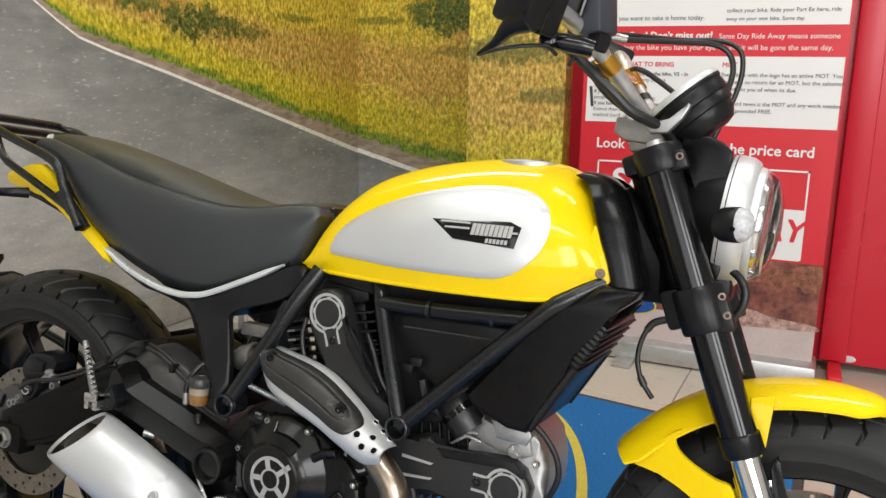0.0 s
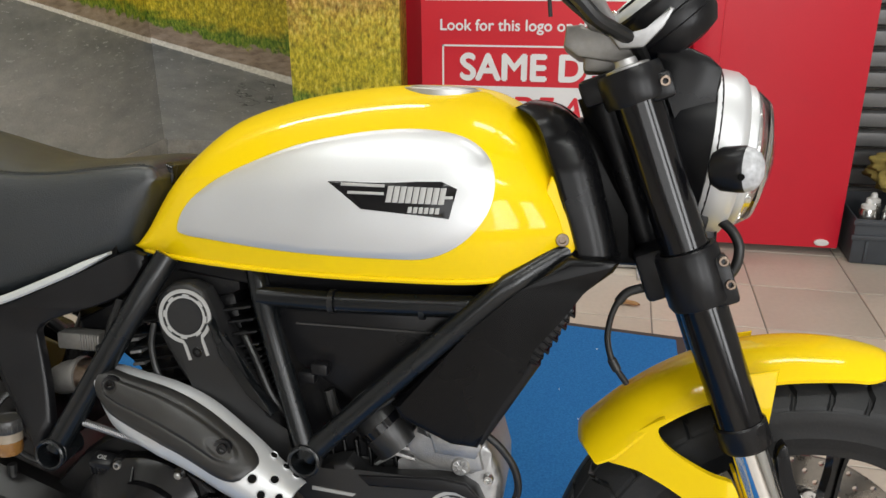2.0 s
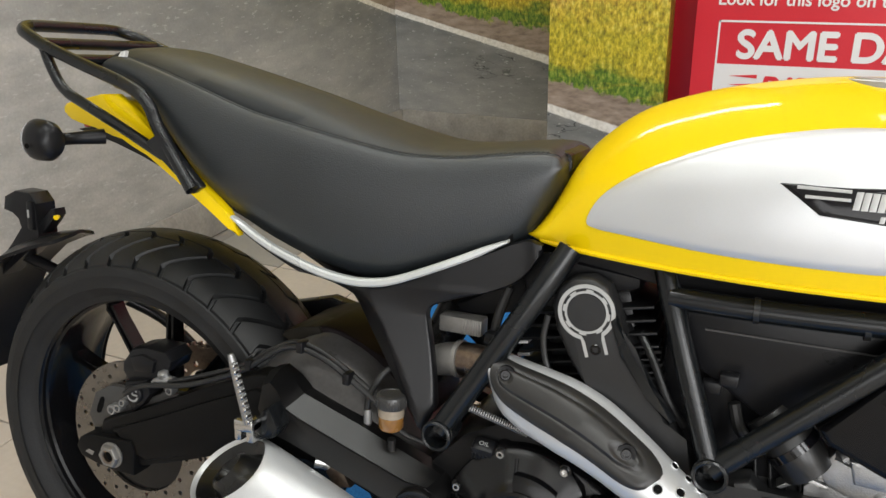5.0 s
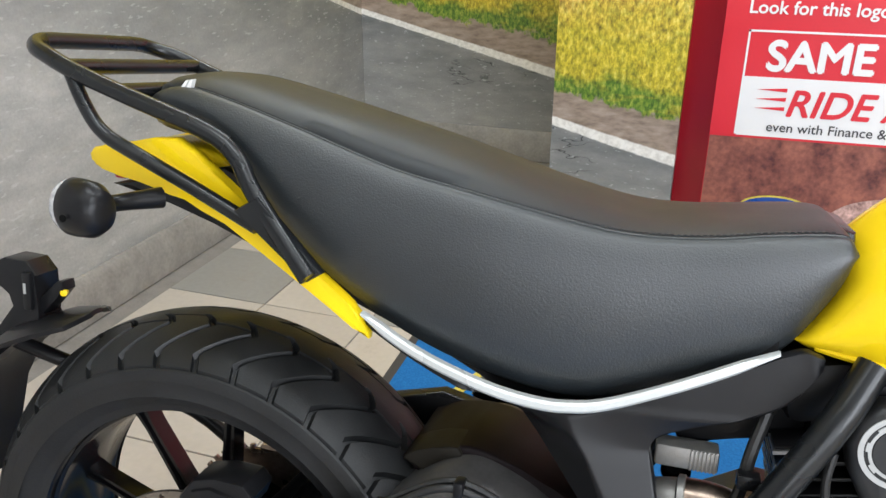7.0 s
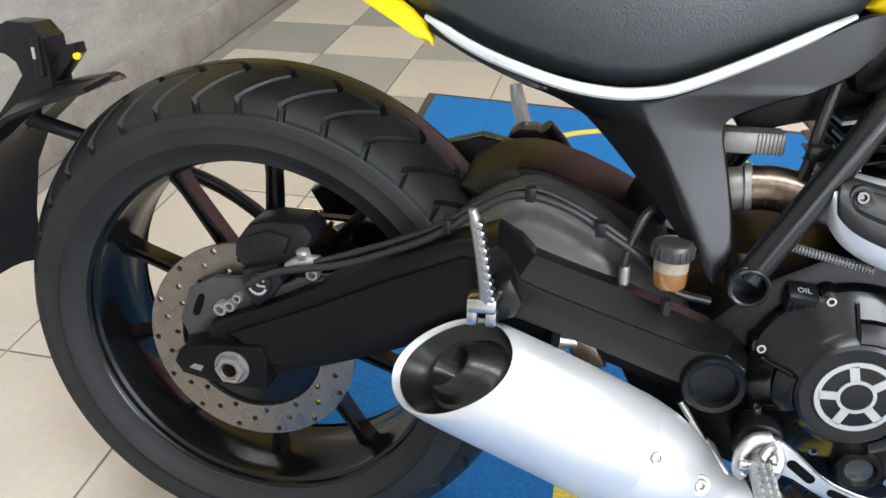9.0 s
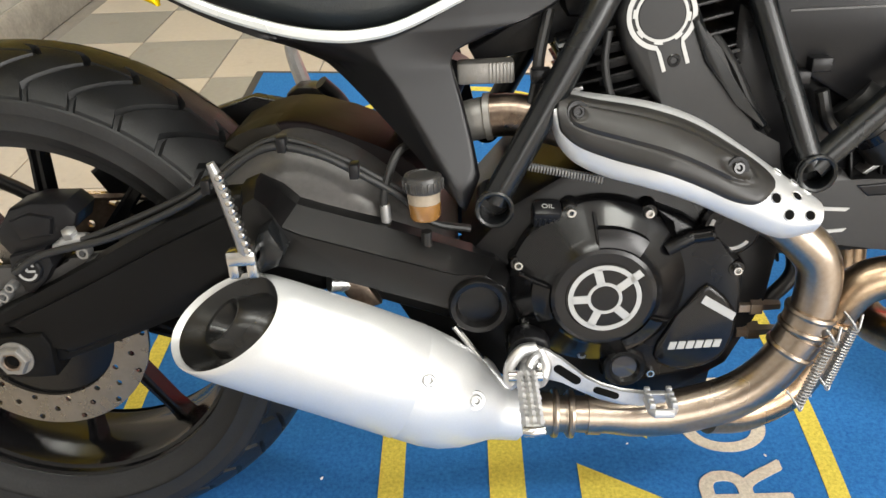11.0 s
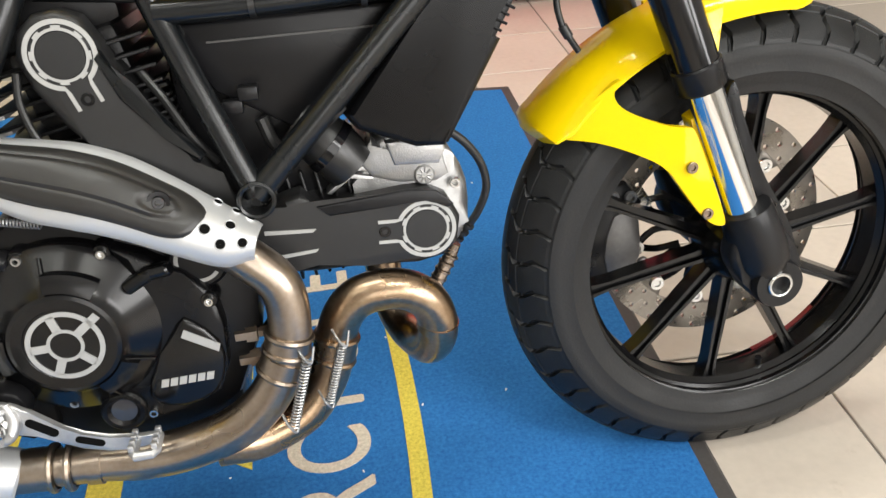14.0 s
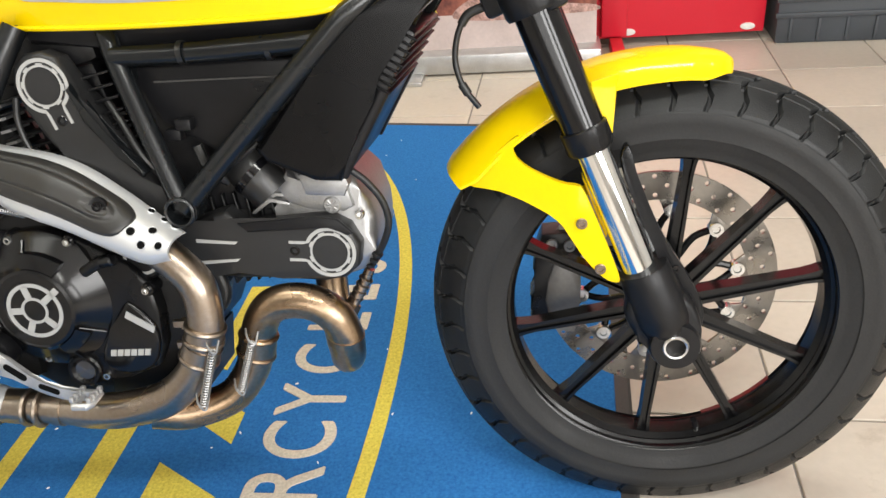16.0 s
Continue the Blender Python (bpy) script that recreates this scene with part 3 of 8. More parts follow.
part("panel", box(bmesh.new(), 0.497, 2.078, 2.20, 2.235, 0.030, 2.6, 0.004), REDBOARD, board, "glossy red panel")
part("edge_strip", box(bmesh.new(), 0.468, 0.4955, 2.195, 2.24, 0.030, 2.6, 0.003), GLOSS, board, "black edge strip")
for fx in (1.60, 2.02):
    bm = lathe(bmesh.new(), [(0.022, 0), (0.022, 0.008), (0.017, 0.011)], (0, 0, 0), (0, -1, 0), 20)
    bmesh.ops.transform(bm, matrix=Matrix.Translation((fx, 2.20, 0.052)) @ Matrix.Diagonal((1.15, 1, 0.55, 1)), verts=bm.verts[:])
    part("end_cap", bm, WHITE, board, "white plastic end cap")
part("post", box(bmesh.new(), 1.500, 1.592, 2.165, 2.197, 0.045, 2.6, 0.006), REDBOARD, board, "red upright post")
part("foot", box(bmesh.new(), 1.530, 1.575, 1.99, 2.19, 0.0, 0.042, 0.003), RED, board, "red foot bar")
part("foot", box(bmesh.new(), 0.60, 0.635, 2.09, 2.30, 0.0, 0.03, 0.003), RED, board, "red foot bar")

banner = empty("roll_up_banner", pose(0, 0, 0))
tagged(banner, "red and white roll-up banner with printed sales text", "banner")
BY = 2.03
part("base", box(bmesh.new(), 0.585, 1.49, 1.955, 2.115, 0.004, 0.075, 0.012), ALU, banner, "silver banner base cassette")
for fx in (0.80, 1.36):
    part("base_foot", box(bmesh.new(), fx, fx + 0.07, 1.86, 1.99, 0.0, 0.014, 0.003), ALU, banner, "silver swivel foot")
sheet("sheet", 0.597, 1.475, 0.07, 2.05, BY, 0.002, RED, banner, "red banner sheet")


def field(name, x0, x1, z0, z1, k, mat_, label):
    return sheet(name, x0, x1, z0, z1, BY - 0.002 - 0.0007 * k, 0.0006, mat_, banner, label)


field("white_field", 0.612, 1.468, 0.890, 1.128, 1, BANNERWHITE, "white text field")
field("white_field", 0.612, 1.468, 1.232, 1.70, 1, BANNERWHITE, "white text field")
PHOTO = material("dark_red_photo_print", (0.25, 0.085, 0.055), 0.4, vary=0.5, scale=16, fine=70, dark=(0.045, 0.012, 0.016))
PHOTO2 = material("pale_sand_photo_print", (0.56, 0.46, 0.44), 0.4, vary=0.12, scale=9, fine=90)
ROCKPRINT = material("pale_rock_photo_print", (0.50, 0.32, 0.28), 0.4, vary=0.5, scale=40, fine=120, dark=(0.12, 0.06, 0.05))
LEAFPRINT = material("autumn_leaf_photo_print", (0.27, 0.10, 0.05), 0.4, vary=0.6, scale=45, fine=160, dark=(0.05, 0.018, 0.014))
field("photo", 0.599, 1.474, 0.072, 0.425, 1, PHOTO, "dark red printed landscape")
field("photo_sand", 0.599, 1.474, 0.072, 0.195, 2, PHOTO2, "pale printed sand")
for k, (name, pts, mat_, label) in enumerate((("printed_wood", [(1.20, 0.335), (1.22, 0.375), (1.27, 0.385), (1.32, 0.40), (1.36, 0.392), (1.40, 0.412), (1.472, 0.420), (1.472, 0.335), (1.43, 0.320), (1.40, 0.345), (1.34, 0.330), (1.28, 0.345)], LEAFPRINT, "printed autumn trees"),
                                              ("printed_ledge", [(0.98, 0.185), (1.02, 0.235), (1.10, 0.262), (1.17, 0.262), (1.21, 0.245), (1.27, 0.238), (1.32, 0.222), (1.40, 0.214), (1.472, 0.205), (1.472, 0.186), (1.30, 0.178), (1.12, 0.170)], ROCKPRINT, "pale printed rock ledge"))):
    part(name, plate(bmesh.new(), pts, BY - 0.0052 - 0.0004 * k, BY - 0.0046, 0, 4), mat_, banner, label)
for rx, rz, k, c in ((0.105, 0.042, 3, MATYELLOW), (0.098, 0.036, 4, material("blue_print", (0.02, 0.07, 0.30), 0.3))):
    bm = plate(bmesh.new(), [(0.82 + rx * math.cos(a * math.pi / 16), 0.205 + rz * math.sin(a * math.pi / 16)) for a in range(32)], BY - 0.003 - 0.0008 * k, BY - 0.0025 - 0.0008 * k)
    part("emblem", bm, c, banner, "small oval emblem")
field("emblem_bar", 0.765, 0.875, 0.207, 0.220, 6, MATYELLOW, "yellow emblem bar")


def words(body, x, z, size, mat_, bold=0.0, shear=0.0, k=3, name="lettering"):
    m = Matrix.Translation((x, BY - 0.0025 - 0.0007 * k, z)) @ pose(0, 0, 0, 90)
    return slab_text(body, size, m, mat_, name, banner, 0.0002, bold, "", shear)


words("Look for this logo on the price card", 0.659, 0.795, 0.0515, BANNERWHITE, 0.0010)
# framed box: white rim, red upper half, white lower half
for x0, x1, z0, z1 in ((0.668, 1.402, 0.742, 0.748), (0.668, 0.674, 0.435, 0.748), (1.396, 1.402, 0.435, 0.748)):
    field("box_rim", x0, x1, z0, z1, 2, BANNERWHITE, "white printed rim")
field("box_white", 0.674, 1.396, 0.432, 0.612, 1, BANNERWHITE, "white lower half of the printed box")
words("SAME DAY", 0.728, 0.634, 0.122, BANNERWHITE, 0.0042)
words("RIDE AWAY", 0.80, 0.50, 0.112, RED, 0.0022, 0.22)
for i in range(3):
    bm = plate(bmesh.new(), [(0.715, 0.575 - 0.028 * i), (0.80, 0.582 - 0.028 * i), (0.80, 0.570 - 0.028 * i)], BY - 0.0052, BY - 0.0046)
    part("speed_line", bm, RED, banner, "red printed streak")
words("even with Finance & Part Ex!", 0.757, 0.450, 0.041, INK, 0.0003)
words("Act Fast! Don't miss out!", 0.70, 1.188, 0.0340, BANNERWHITE, 0.0012)
words("Same Day Ride Away means someone", 1.066, 1.188, 0.0246, BANNERWHITE)
words("can buy the bike you have your eye on and it will be gone the same day.", 0.70, 1.150, 0.0250, BANNERWHITE)
words("WHAT TO BRING", 0.74, 1.092, 0.023, RED, 0.0004)
words("MOT", 1.085, 1.092, 0.023, RED, 0.0004)
for i, s in enumerate(("Every bike with the logo has an active MOT. You", "may need to return for an MOT, but the salesman", "will inform you of when its due.", "", "The good news is the MOT and any work needed", "will be provided FREE.")):
    if s:
        words(s, 1.085, 1.060 - 0.0245 * i, 0.0192, INK)
for i, s in enumerate(("If you have a part exchange: the bike, V5 - in", "current name, all keys, any service", "history and MOT", "If you would like finance", "passport - in date and current", "If you have no part exchange and require", "finance then all you need to bring", "method (card, cash, etc)")):
    words(s, 0.64, 1.060 - 0.0215 * i, 0.0185, INK, 0.0003 if i in (0, 3, 5) else 0)
words("collect your bike. Ride your Part Ex here, ride", 1.085, 1.275, 0.0190, INK)
words("away on your new bike. Same day.", 1.085, 1.248, 0.0180, INK)
words("and if you want to take it home today.", 0.66, 1.252, 0.0228, INK)

# roller shutter, crate, spray cans and cloth beside the board
shutter = empty("roller_shutter", pose(0, 0, 0))
tagged(shutter, "grey steel roller shutter, closed", "shutter")
for i in range(22):
    z = 0.10 + 0.075 * i
    bm = bmesh.new()
    rings(bm, [[(x, 2.55 - dy, z + dz) for dy, dz in ((0, 0), (0.016, 0.008), (0.020, 0.034), (0.016, 0.058), (0.0, 0.066), (-0.01, 0.066), (-0.01, 0))] for x in (2.02, 3.6)])
    part("slat", bm, SHUTTER, shutter)


def crate(x0, y0, w, d, h):
    c = empty("plastic_crate", pose(x0, y0, 0, 0, 0, -3))
    tagged(c, "dark blue-grey plastic storage crate on the floor", "crate")
    bm = bmesh.new()
    box(bm, 0, w, 0, 0.006, 0.004, h, 0.002)
    box(bm, 0, w, d - 0.006, d, 0.004, h, 0.002)
    box(bm, 0, 0.006, 0.007, d - 0.007, 0.004, h, 0.002)
    box(bm, w - 0.006, w, 0.007, d - 0.007, 0.004, h, 0.002)
    box(bm, 0.007, w - 0.007, 0.007, d - 0.007, 0.0, 0.006)
    part("body", bm, CRATE, c)
    for z in (h - 0.02, h * 0.55):
        part("rib", box(bmesh.new(), -0.008, w + 0.008, -0.009, -0.001, z, z + 0.018, 0.002), CRATE, c)
    for i in range(6):
        x = w * (i + 0.5) / 6
        part("upright_rib", box(bmesh.new(), x - 0.005, x + 0.005, -0.007, -0.001, 0.01, h * 0.53, 0.002), CRATE, c)
    return c


crate(2.105, 2.14, 0.56, 0.36, 0.165)


def spray_can(x, y, z):
    c = empty("spray_can", pose(x, y, z))
    tagged(c, "white spray can with a pale domed cap", "spray can", "spray cans in the crate")
    part("can", lathe(bmesh.new(), [(0.028, 0), (0.030, 0.004), (0.030, 0.17), (0.026, 0.18)], n=24, axis=(0, 0, 1)), STEEL, c)
    part("cap", lathe(bmesh.new(), [(0.024, 0.18), (0.024, 0.19), (0.012, 0.196), (0.011, 0.208), (0.007, 0.214)], n=24, axis=(0, 0, 1)), WHITE, c)


for i, (x, y) in enumerate(((2.16, 2.21), (2.235, 2.20), (2.31, 2.215), (2.385, 2.21), (2.20, 2.29), (2.34, 2.30))):
    spray_can(x, y, 0.0065)
cloth = bmesh.new()
bmesh.ops.create_icosphere(cloth, subdivisions=5, radius=1.0)
for v in cloth.verts:
    k = 1 + 0.30 * noise.noise(v.co * 2.1) + 0.16 * noise.noise(v.co * 5.0) + 0.07 * abs(noise.noise(v.co * 11.0))
    v.co = Vector((v.co.x * 0.14 * k, v.co.y * 0.12 * k, v.co.z * 0.085 * k))
cloth_ob = part("crumpled_cloth", cloth, CLOTH, sharp=60)
cloth_ob.matrix_world = pose(2.335, 2.33, 0.292)
tagged(cloth_ob, "crumpled olive-yellow cloth lying on the spray cans", "cloth")

# dry leaf on the tiles
bm = bmesh.new()
rows = []
for i in range(9):
    t = i / 8
    w = (0.024 + 0.006 * math.sin(9 * t)) * math.sin(math.pi * min(1, t * 1.03)) ** 0.7 + 0.0005
    rows.append([bm.verts.new((-0.04 + 0.08 * t, w * s, 0.003 + 0.004 * abs(s) + 0.002 * math.sin(5 * t + s))) for s in (-1, -0.5, 0, 0.5, 1)])
for a, b in zip(rows[:-1], rows[1:]):
    for j in range(4):
        bm.faces.new((a[j], a[j + 1], b[j + 1], b[j]))
bmesh.ops.solidify(bm, geom=bm.faces[:], thickness=0.0008)
leaf = part("dry_leaf", bm, LEAF)
leaf.matrix_world = pose(1.32, 1.665, 0.0, 0, 0, -10)
tagged(leaf, "small dry brown leaf lying on the tiles", "leaf")


# ---- the motorcycle ----
# x forward from the rear axle, y to its left, z up from the ground, in its own leaning frame
bike = empty("motorcycle", pose(0, 0.087, 0, -10))
tagged(bike, "yellow and black motorcycle with silver tank panel, on its side stand", "motorcycle")


def both(make, *args):
    """Call make(bm, side) for the right (-1) and the left (1) side."""
    bm = bmesh.new()
    for s in (-1, 1):
        make(bm, s, *args)
    return bm


# -- wheels --
BEND_REAR = [(0, 0.42), (0.14, 0.42), (0.24, 0.64), (0.36, 0.78), (0.72, -0.02), (0.80, -0.16), (0.88, -0.10), (1.0, 0.0)]
BEND_FRONT = [(0, 0.50), (0.15, 0.50), (0.30, 0.40), (0.42, 0.10), (0.55, 0.05), (0.66, 0.10), (0.76, 0.20), (0.88, 0.14), (1.0, 0.0)]


def tread_bend(s, table):
    """How far a groove has run round the tyre, in pitches, at s: -1 to 1 across it."""
    return lerp(table, abs(s)) + (0.5 * min(1.0, abs(s) / 0.14) if s > 0 else 0.0)


def tyre(name, parent, radius, half, bead, pitches):
    """Tread whose columns run along the grooves, and plain sidewalls."""
    bm = bmesh.new()
    drop = radius * 0.152 if half < 0.07 else radius * 0.138
    pitch = 2 * math.pi * radius / pitches
    side = [0.0, 0.07, 0.14, 0.165, 0.172, 0.192, 0.20, 0.24, 0.30, 0.308, 0.332, 0.34, 0.36, 0.42, 0.49, 0.497, 0.518, 0.525, 0.58, 0.66, 0.72, 0.76, 0.80, 0.84, 0.88, 0.92, 0.945, 0.955, 0.965, 0.975, 1.0]
    across = [-v for v in side[:0:-1]] + side
    w = (0.0040 if half < 0.07 else 0.0052) / pitch
    bend = BEND_FRONT if half < 0.07 else BEND_REAR
    steps = [(0.0, 1), (w * 0.55, 1), (w, 0), (w + 0.03, 0), (0.26, 0), (0.42, 0), (0.58, 0), (0.74, 0), (0.97 - w, 0), (1 - w, 0), (1 - w * 0.55, 1)]
    cols = []
    for k in range(pitches):
        for f, deep in steps:
            col = []
            for s in across:
                a = abs(s)
                d = 0.0075 if deep == 1 and 0.14 < a < 0.97 else 0.0
                if (k % 2 and 0.305 < a < 0.335) or (k % 2 == 0 and 0.170 < a < 0.195):
                    d = 0.0065
                if half < 0.07 and 0.495 < a < 0.520:
                    d = 0.0050
                if 0.950 < a < 0.970:
                    d = max(d, 0.0034)
                r = radius - drop * a ** 2.1 - d
                t = 2 * math.pi * (k + f - tread_bend(s, bend)) / pitches
                col.append(bm.verts.new((math.cos(t) * r, s * half * 0.985, math.sin(t) * r)))
            cols.append(col)
    for i in range(len(cols)):
        p, q = cols[i], cols[(i + 1) % len(cols)]
        for j in range(len(across) - 1):
            bm.faces.new((p[j], q[j], q[j + 1], p[j + 1]))
    tread = part("tread", bm, TREAD, parent, "grooved tread blocks", 32)
    crown = [(1, half, radius - drop)]
    bm = bmesh.new()
    edge = crown[-1][2]
    prof = [(edge + 0.0005, half * 0.985), (edge - 0.004, half), (edge - 0.012, half * 1.01), (edge - 0.013, half * 1.004), (edge - 0.03, half * 1.02), (bead + 0.026, half * 0.985), (bead + 0.025, half * 0.99), (bead + 0.020, half * 0.97), (bead + 0.008, half * 0.86), (bead + 0.004, half * 0.83), (bead - 0.004, half * 0.80)]
    for s in (-1, 1):
        lathe(bm, [(r, y * s) for r, y in prof], n=120, cap=False)
    wall_ = part(name, bm, RUBBER, parent, "black rubber sidewall")
    return tread, wall_


def spoke(bm, a, r0, r1, w0, w1, y0, y1, depth):
    """A tapered H-section spoke at angle a."""
    loops = []
    for t in (0.0, 0.12, 0.5, 0.85, 0.95, 1.0):
        r = r0 + (r1 - r0) * t
        w = (w0 + (w1 - w0) * t) * (1.0 if t < 0.9 else 1.0 + 6.0 * (t - 0.9))
        y = y0 + (y1 - y0) * t
        d = depth
        pts = [(-w, y - d), (-w * 0.45, y - d), (-w * 0.35, y - d * 0.55), (w * 0.35, y - d * 0.55), (w * 0.45, y - d), (w, y - d), (w, y + d), (-w, y + d)]
        loops.append([(r * math.cos(a) - u * math.sin(a), v, r * math.sin(a) + u * math.cos(a)) for u, v in pts])
    rings(bm, loops)
    return bm


def holed_disc(r0, r1, th, count, rows, hole, keep):
    """A brake disc with drilled holes."""
    bm = bmesh.new()
    for side in (-th / 2, th / 2):
        for i in range(count):
            for j in range(rows):
                a0, a1 = 2 * math.pi * i / count, 2 * math.pi * (i + 1) / count
                q0, q1 = r0 + (r1 - r0) * j / rows, r0 + (r1 - r0) * (j + 1) / rows
                am, qm = (a0 + a1) / 2, (q0 + q1) / 2
                ring_ = []
                for u, v in ((0, 0), (0.5, 0), (1, 0), (1, 0.5), (1, 1), (0.5, 1), (0, 1), (0, 0.5)):
                    a, q = a0 + (a1 - a0) * u, q0 + (q1 - q0) * v
                    ring_.append((q * math.cos(a), side, q * math.sin(a)))
                if keep(i, j):
                    hub = []
                    for k in range(8):
                        t = -3 * math.pi / 4 + k * math.pi / 4
                        hub.append((qm * math.cos(am) + hole * (math.cos(t) * -math.sin(am) + math.sin(t) * math.cos(am)), side, qm * math.sin(am) + hole * (math.cos(t) * math.cos(am) + math.sin(t) * math.sin(am))))
                    vr, vh = [bm.verts.new(p) for p in ring_], [bm.verts.new(p) for p in hub]
                    for k in range(8):
                        bm.faces.new((vr[k], vr[(k + 1) % 8], vh[(k + 1) % 8], vh[k]))
                    if side > 0:
                        vb = [bm.verts.new((p[0], -side, p[2])) for p in hub]
                        for k in range(8):
                            bm.faces.new((vh[k], vh[(k + 1) % 8], vb[(k + 1) % 8], vb[k]))
                else:
                    bm.faces.new([bm.verts.new(p) for p in ring_])
    for r in (r0, r1):
        lathe(bm, [(r, -th / 2), (r, th / 2)], n=count * 2, cap=False)
    bmesh.ops.remove_doubles(bm, verts=bm.verts[:], dist=0.00002)
    return bm


def wheel(name, x, z, radius, half, bead, pitches, phase, hub_r, hub_half):
    w = bmesh.new()
    rh = half * 0.80
    lathe(w, [(bead + 0.009, -rh), (bead + 0.010, -rh + 0.004), (bead + 0.002, -rh + 0.006), (bead - 0.004, -rh * 0.55), (bead - 0.010, 0), (bead - 0.004, rh * 0.55), (bead + 0.002, rh - 0.006), (bead + 0.010, rh - 0.004), (bead + 0.009, rh),
              (bead + 0.003, rh - 0.001), (bead, rh - 0.006), (bead - 0.004, rh - 0.008), (bead - 0.005, rh - 0.014), (bead - 0.009, rh - 0.017), (bead - 0.008, rh * 0.5), (bead - 0.014, rh * 0.32), (bead - 0.014, -rh * 0.32), (bead - 0.008, -rh * 0.5), (bead - 0.009, -rh + 0.017), (bead - 0.005, -rh + 0.014), (bead - 0.004, -rh + 0.008), (bead, -rh + 0.006), (bead + 0.003, -rh + 0.001), (bead + 0.009, -rh)], n=128, cap=False)
    ob = part(name, w, RIM, bike, "gloss black ten-spoke wheel")
    ob.location = (x, 0, z)
    tyre("tyre", ob, radius, half, bead, pitches)
    for i in range(10):
        part("spoke", spoke(bmesh.new(), radians(phase + 36 * i), hub_r * 0.8, bead - 0.013, 0.0098, 0.0062, 0.0, 0.0, 0.0125), RIM, ob)
    part("hub", lathe(bmesh.new(), [(0.018, -hub_half), (hub_r * 0.72, -hub_half), (hub_r * 0.8, -hub_half + 0.006), (hub_r, -0.018), (hub_r, 0.018), (hub_r * 0.8, hub_half - 0.006), (hub_r * 0.72, hub_half), (0.018, hub_half)], n=40, cap=False), RIM, ob)
    return ob


front = wheel("front_wheel", 1.450, 0.307, 0.3165, 0.053, 0.2170, 43, 11, 0.046, 0.060)
rear = wheel("rear_wheel", 0.0, 0.316, 0.3250, 0.092, 0.2290, 37, 15, 0.060, 0.080)
# valve and red wheel sticker
bm = bmesh.new()
a = radians(-76)
tube(bm, [(0.207 * math.cos(a), -0.012, 0.207 * math.sin(a)), (0.195 * math.cos(a), -0.016, 0.195 * math.sin(a))], 0.004, 10, 0)
part("valve_stem", bm, STEEL, front, "steel valve stem")
bm = tube(bmesh.new(), [(0.195 * math.cos(a), -0.016, 0.195 * math.sin(a)), (0.183 * math.cos(a), -0.020, 0.183 * math.sin(a))], 0.0045, 10, 0)
part("valve_cap", bm, PLASTIC, front, "black valve cap")
bm = bmesh.new()
rings(bm, [[(r * math.cos(radians(q)), y, r * math.sin(radians(q))) for r, y in ((0.2082, 0.030), (0.2082, 0.038), (0.2092, 0.038), (0.2092, 0.030))] for q in range(-72, -40, 2)])
part("rim_tape", bm, material("dark_red_tape", (0.20, 0.010, 0.014), 0.4), front, "red rim tape")
# rear disc on the right side, front disc on the left
disc = holed_disc(0.089, 0.1295, 0.005, 72, 3, 0.0038, lambda i, j: (i + 2 * j) % 5 == 0)
ob = part("brake_disc", disc, DISC, rear, "drilled brake disc")
ob.location = (0, -0.083, 0)
part("disc_carrier", lathe(bmesh.new(), [(0.03, -0.088), (0.091, -0.0806), (0.091, -0.076), (0.03, -0.076)], n=48, cap=False), RIM, rear)
disc = holed_disc(0.124, 0.1645, 0.005, 110, 3, 0.0036, lambda i, j: (i + 2 * j) % 4 == 0)
ob = part("brake_disc", disc, DISC, front, "drilled brake disc")
ob.location = (0, 0.066, 0)
for i in range(10):
    a = radians(36 * i + 10)
    c, q = math.cos(a), math.sin(a)
    bm = bmesh.new()
    for lean_ in (-0.30, 0.22):
        tube(bm, [(0.050 * math.cos(a + lean_), 0.058, 0.050 * math.sin(a + lean_)), (0.082 * math.cos(a + lean_ * 0.7), 0.066, 0.082 * math.sin(a + lean_ * 0.7)), (0.110 * c, 0.066, 0.110 * q)], 0.0052, 8, 3)
    part("disc_arm", bm, RIM, front, "black disc carrier arm")
    tab = [(0.1255 * math.cos(a - 0.16), 0.1255 * math.sin(a - 0.16)), (0.113 * math.cos(a - 0.115), 0.113 * math.sin(a - 0.115)), (0.101 * math.cos(a - 0.06), 0.101 * math.sin(a - 0.06)), (0.0985 * c, 0.0985 * q), (0.101 * math.cos(a + 0.06), 0.101 * math.sin(a + 0.06)), (0.113 * math.cos(a + 0.115), 0.113 * math.sin(a + 0.115)), (0.1255 * math.cos(a + 0.16), 0.1255 * math.sin(a + 0.16))]
    part("disc_tab", plate(bmesh.new(), tab, 0.0638, 0.0682, 0.0006), DISC, front)
    part("disc_bobbin", lathe(bmesh.new(), [(0.0045, -0.006), (0.0055, -0.0085), (0.0098, -0.0085), (0.0104, -0.007), (0.0104, 0.007), (0.0055, 0.0085), (0.0045, 0.006)], (0.110 * c, 0.066, 0.110 * q), (0, 1, 0), 18), STEEL, front, "steel disc bobbin")

sprocket = holed_disc(0.055, 0.100, 0.006, 40, 2, 0.0055, lambda i, j: j == 0 and i % 3 == 0)
ob = part("sprocket", sprocket, PIPEDARK, rear, "browned steel sprocket")
ob.location = (0, 0.092, 0)
for i in range(40):
    a = 2 * math.pi * i / 40
    part("sprocket_tooth", box(bmesh.new(), 0.098, 0.106, -0.003, 0.003, -0.0035, 0.0035, 0.001, Matrix.Translation((0, 0.092, 0)) @ pose(0, 0, 0, 0, math.degrees(a))), PIPEDARK, rear)
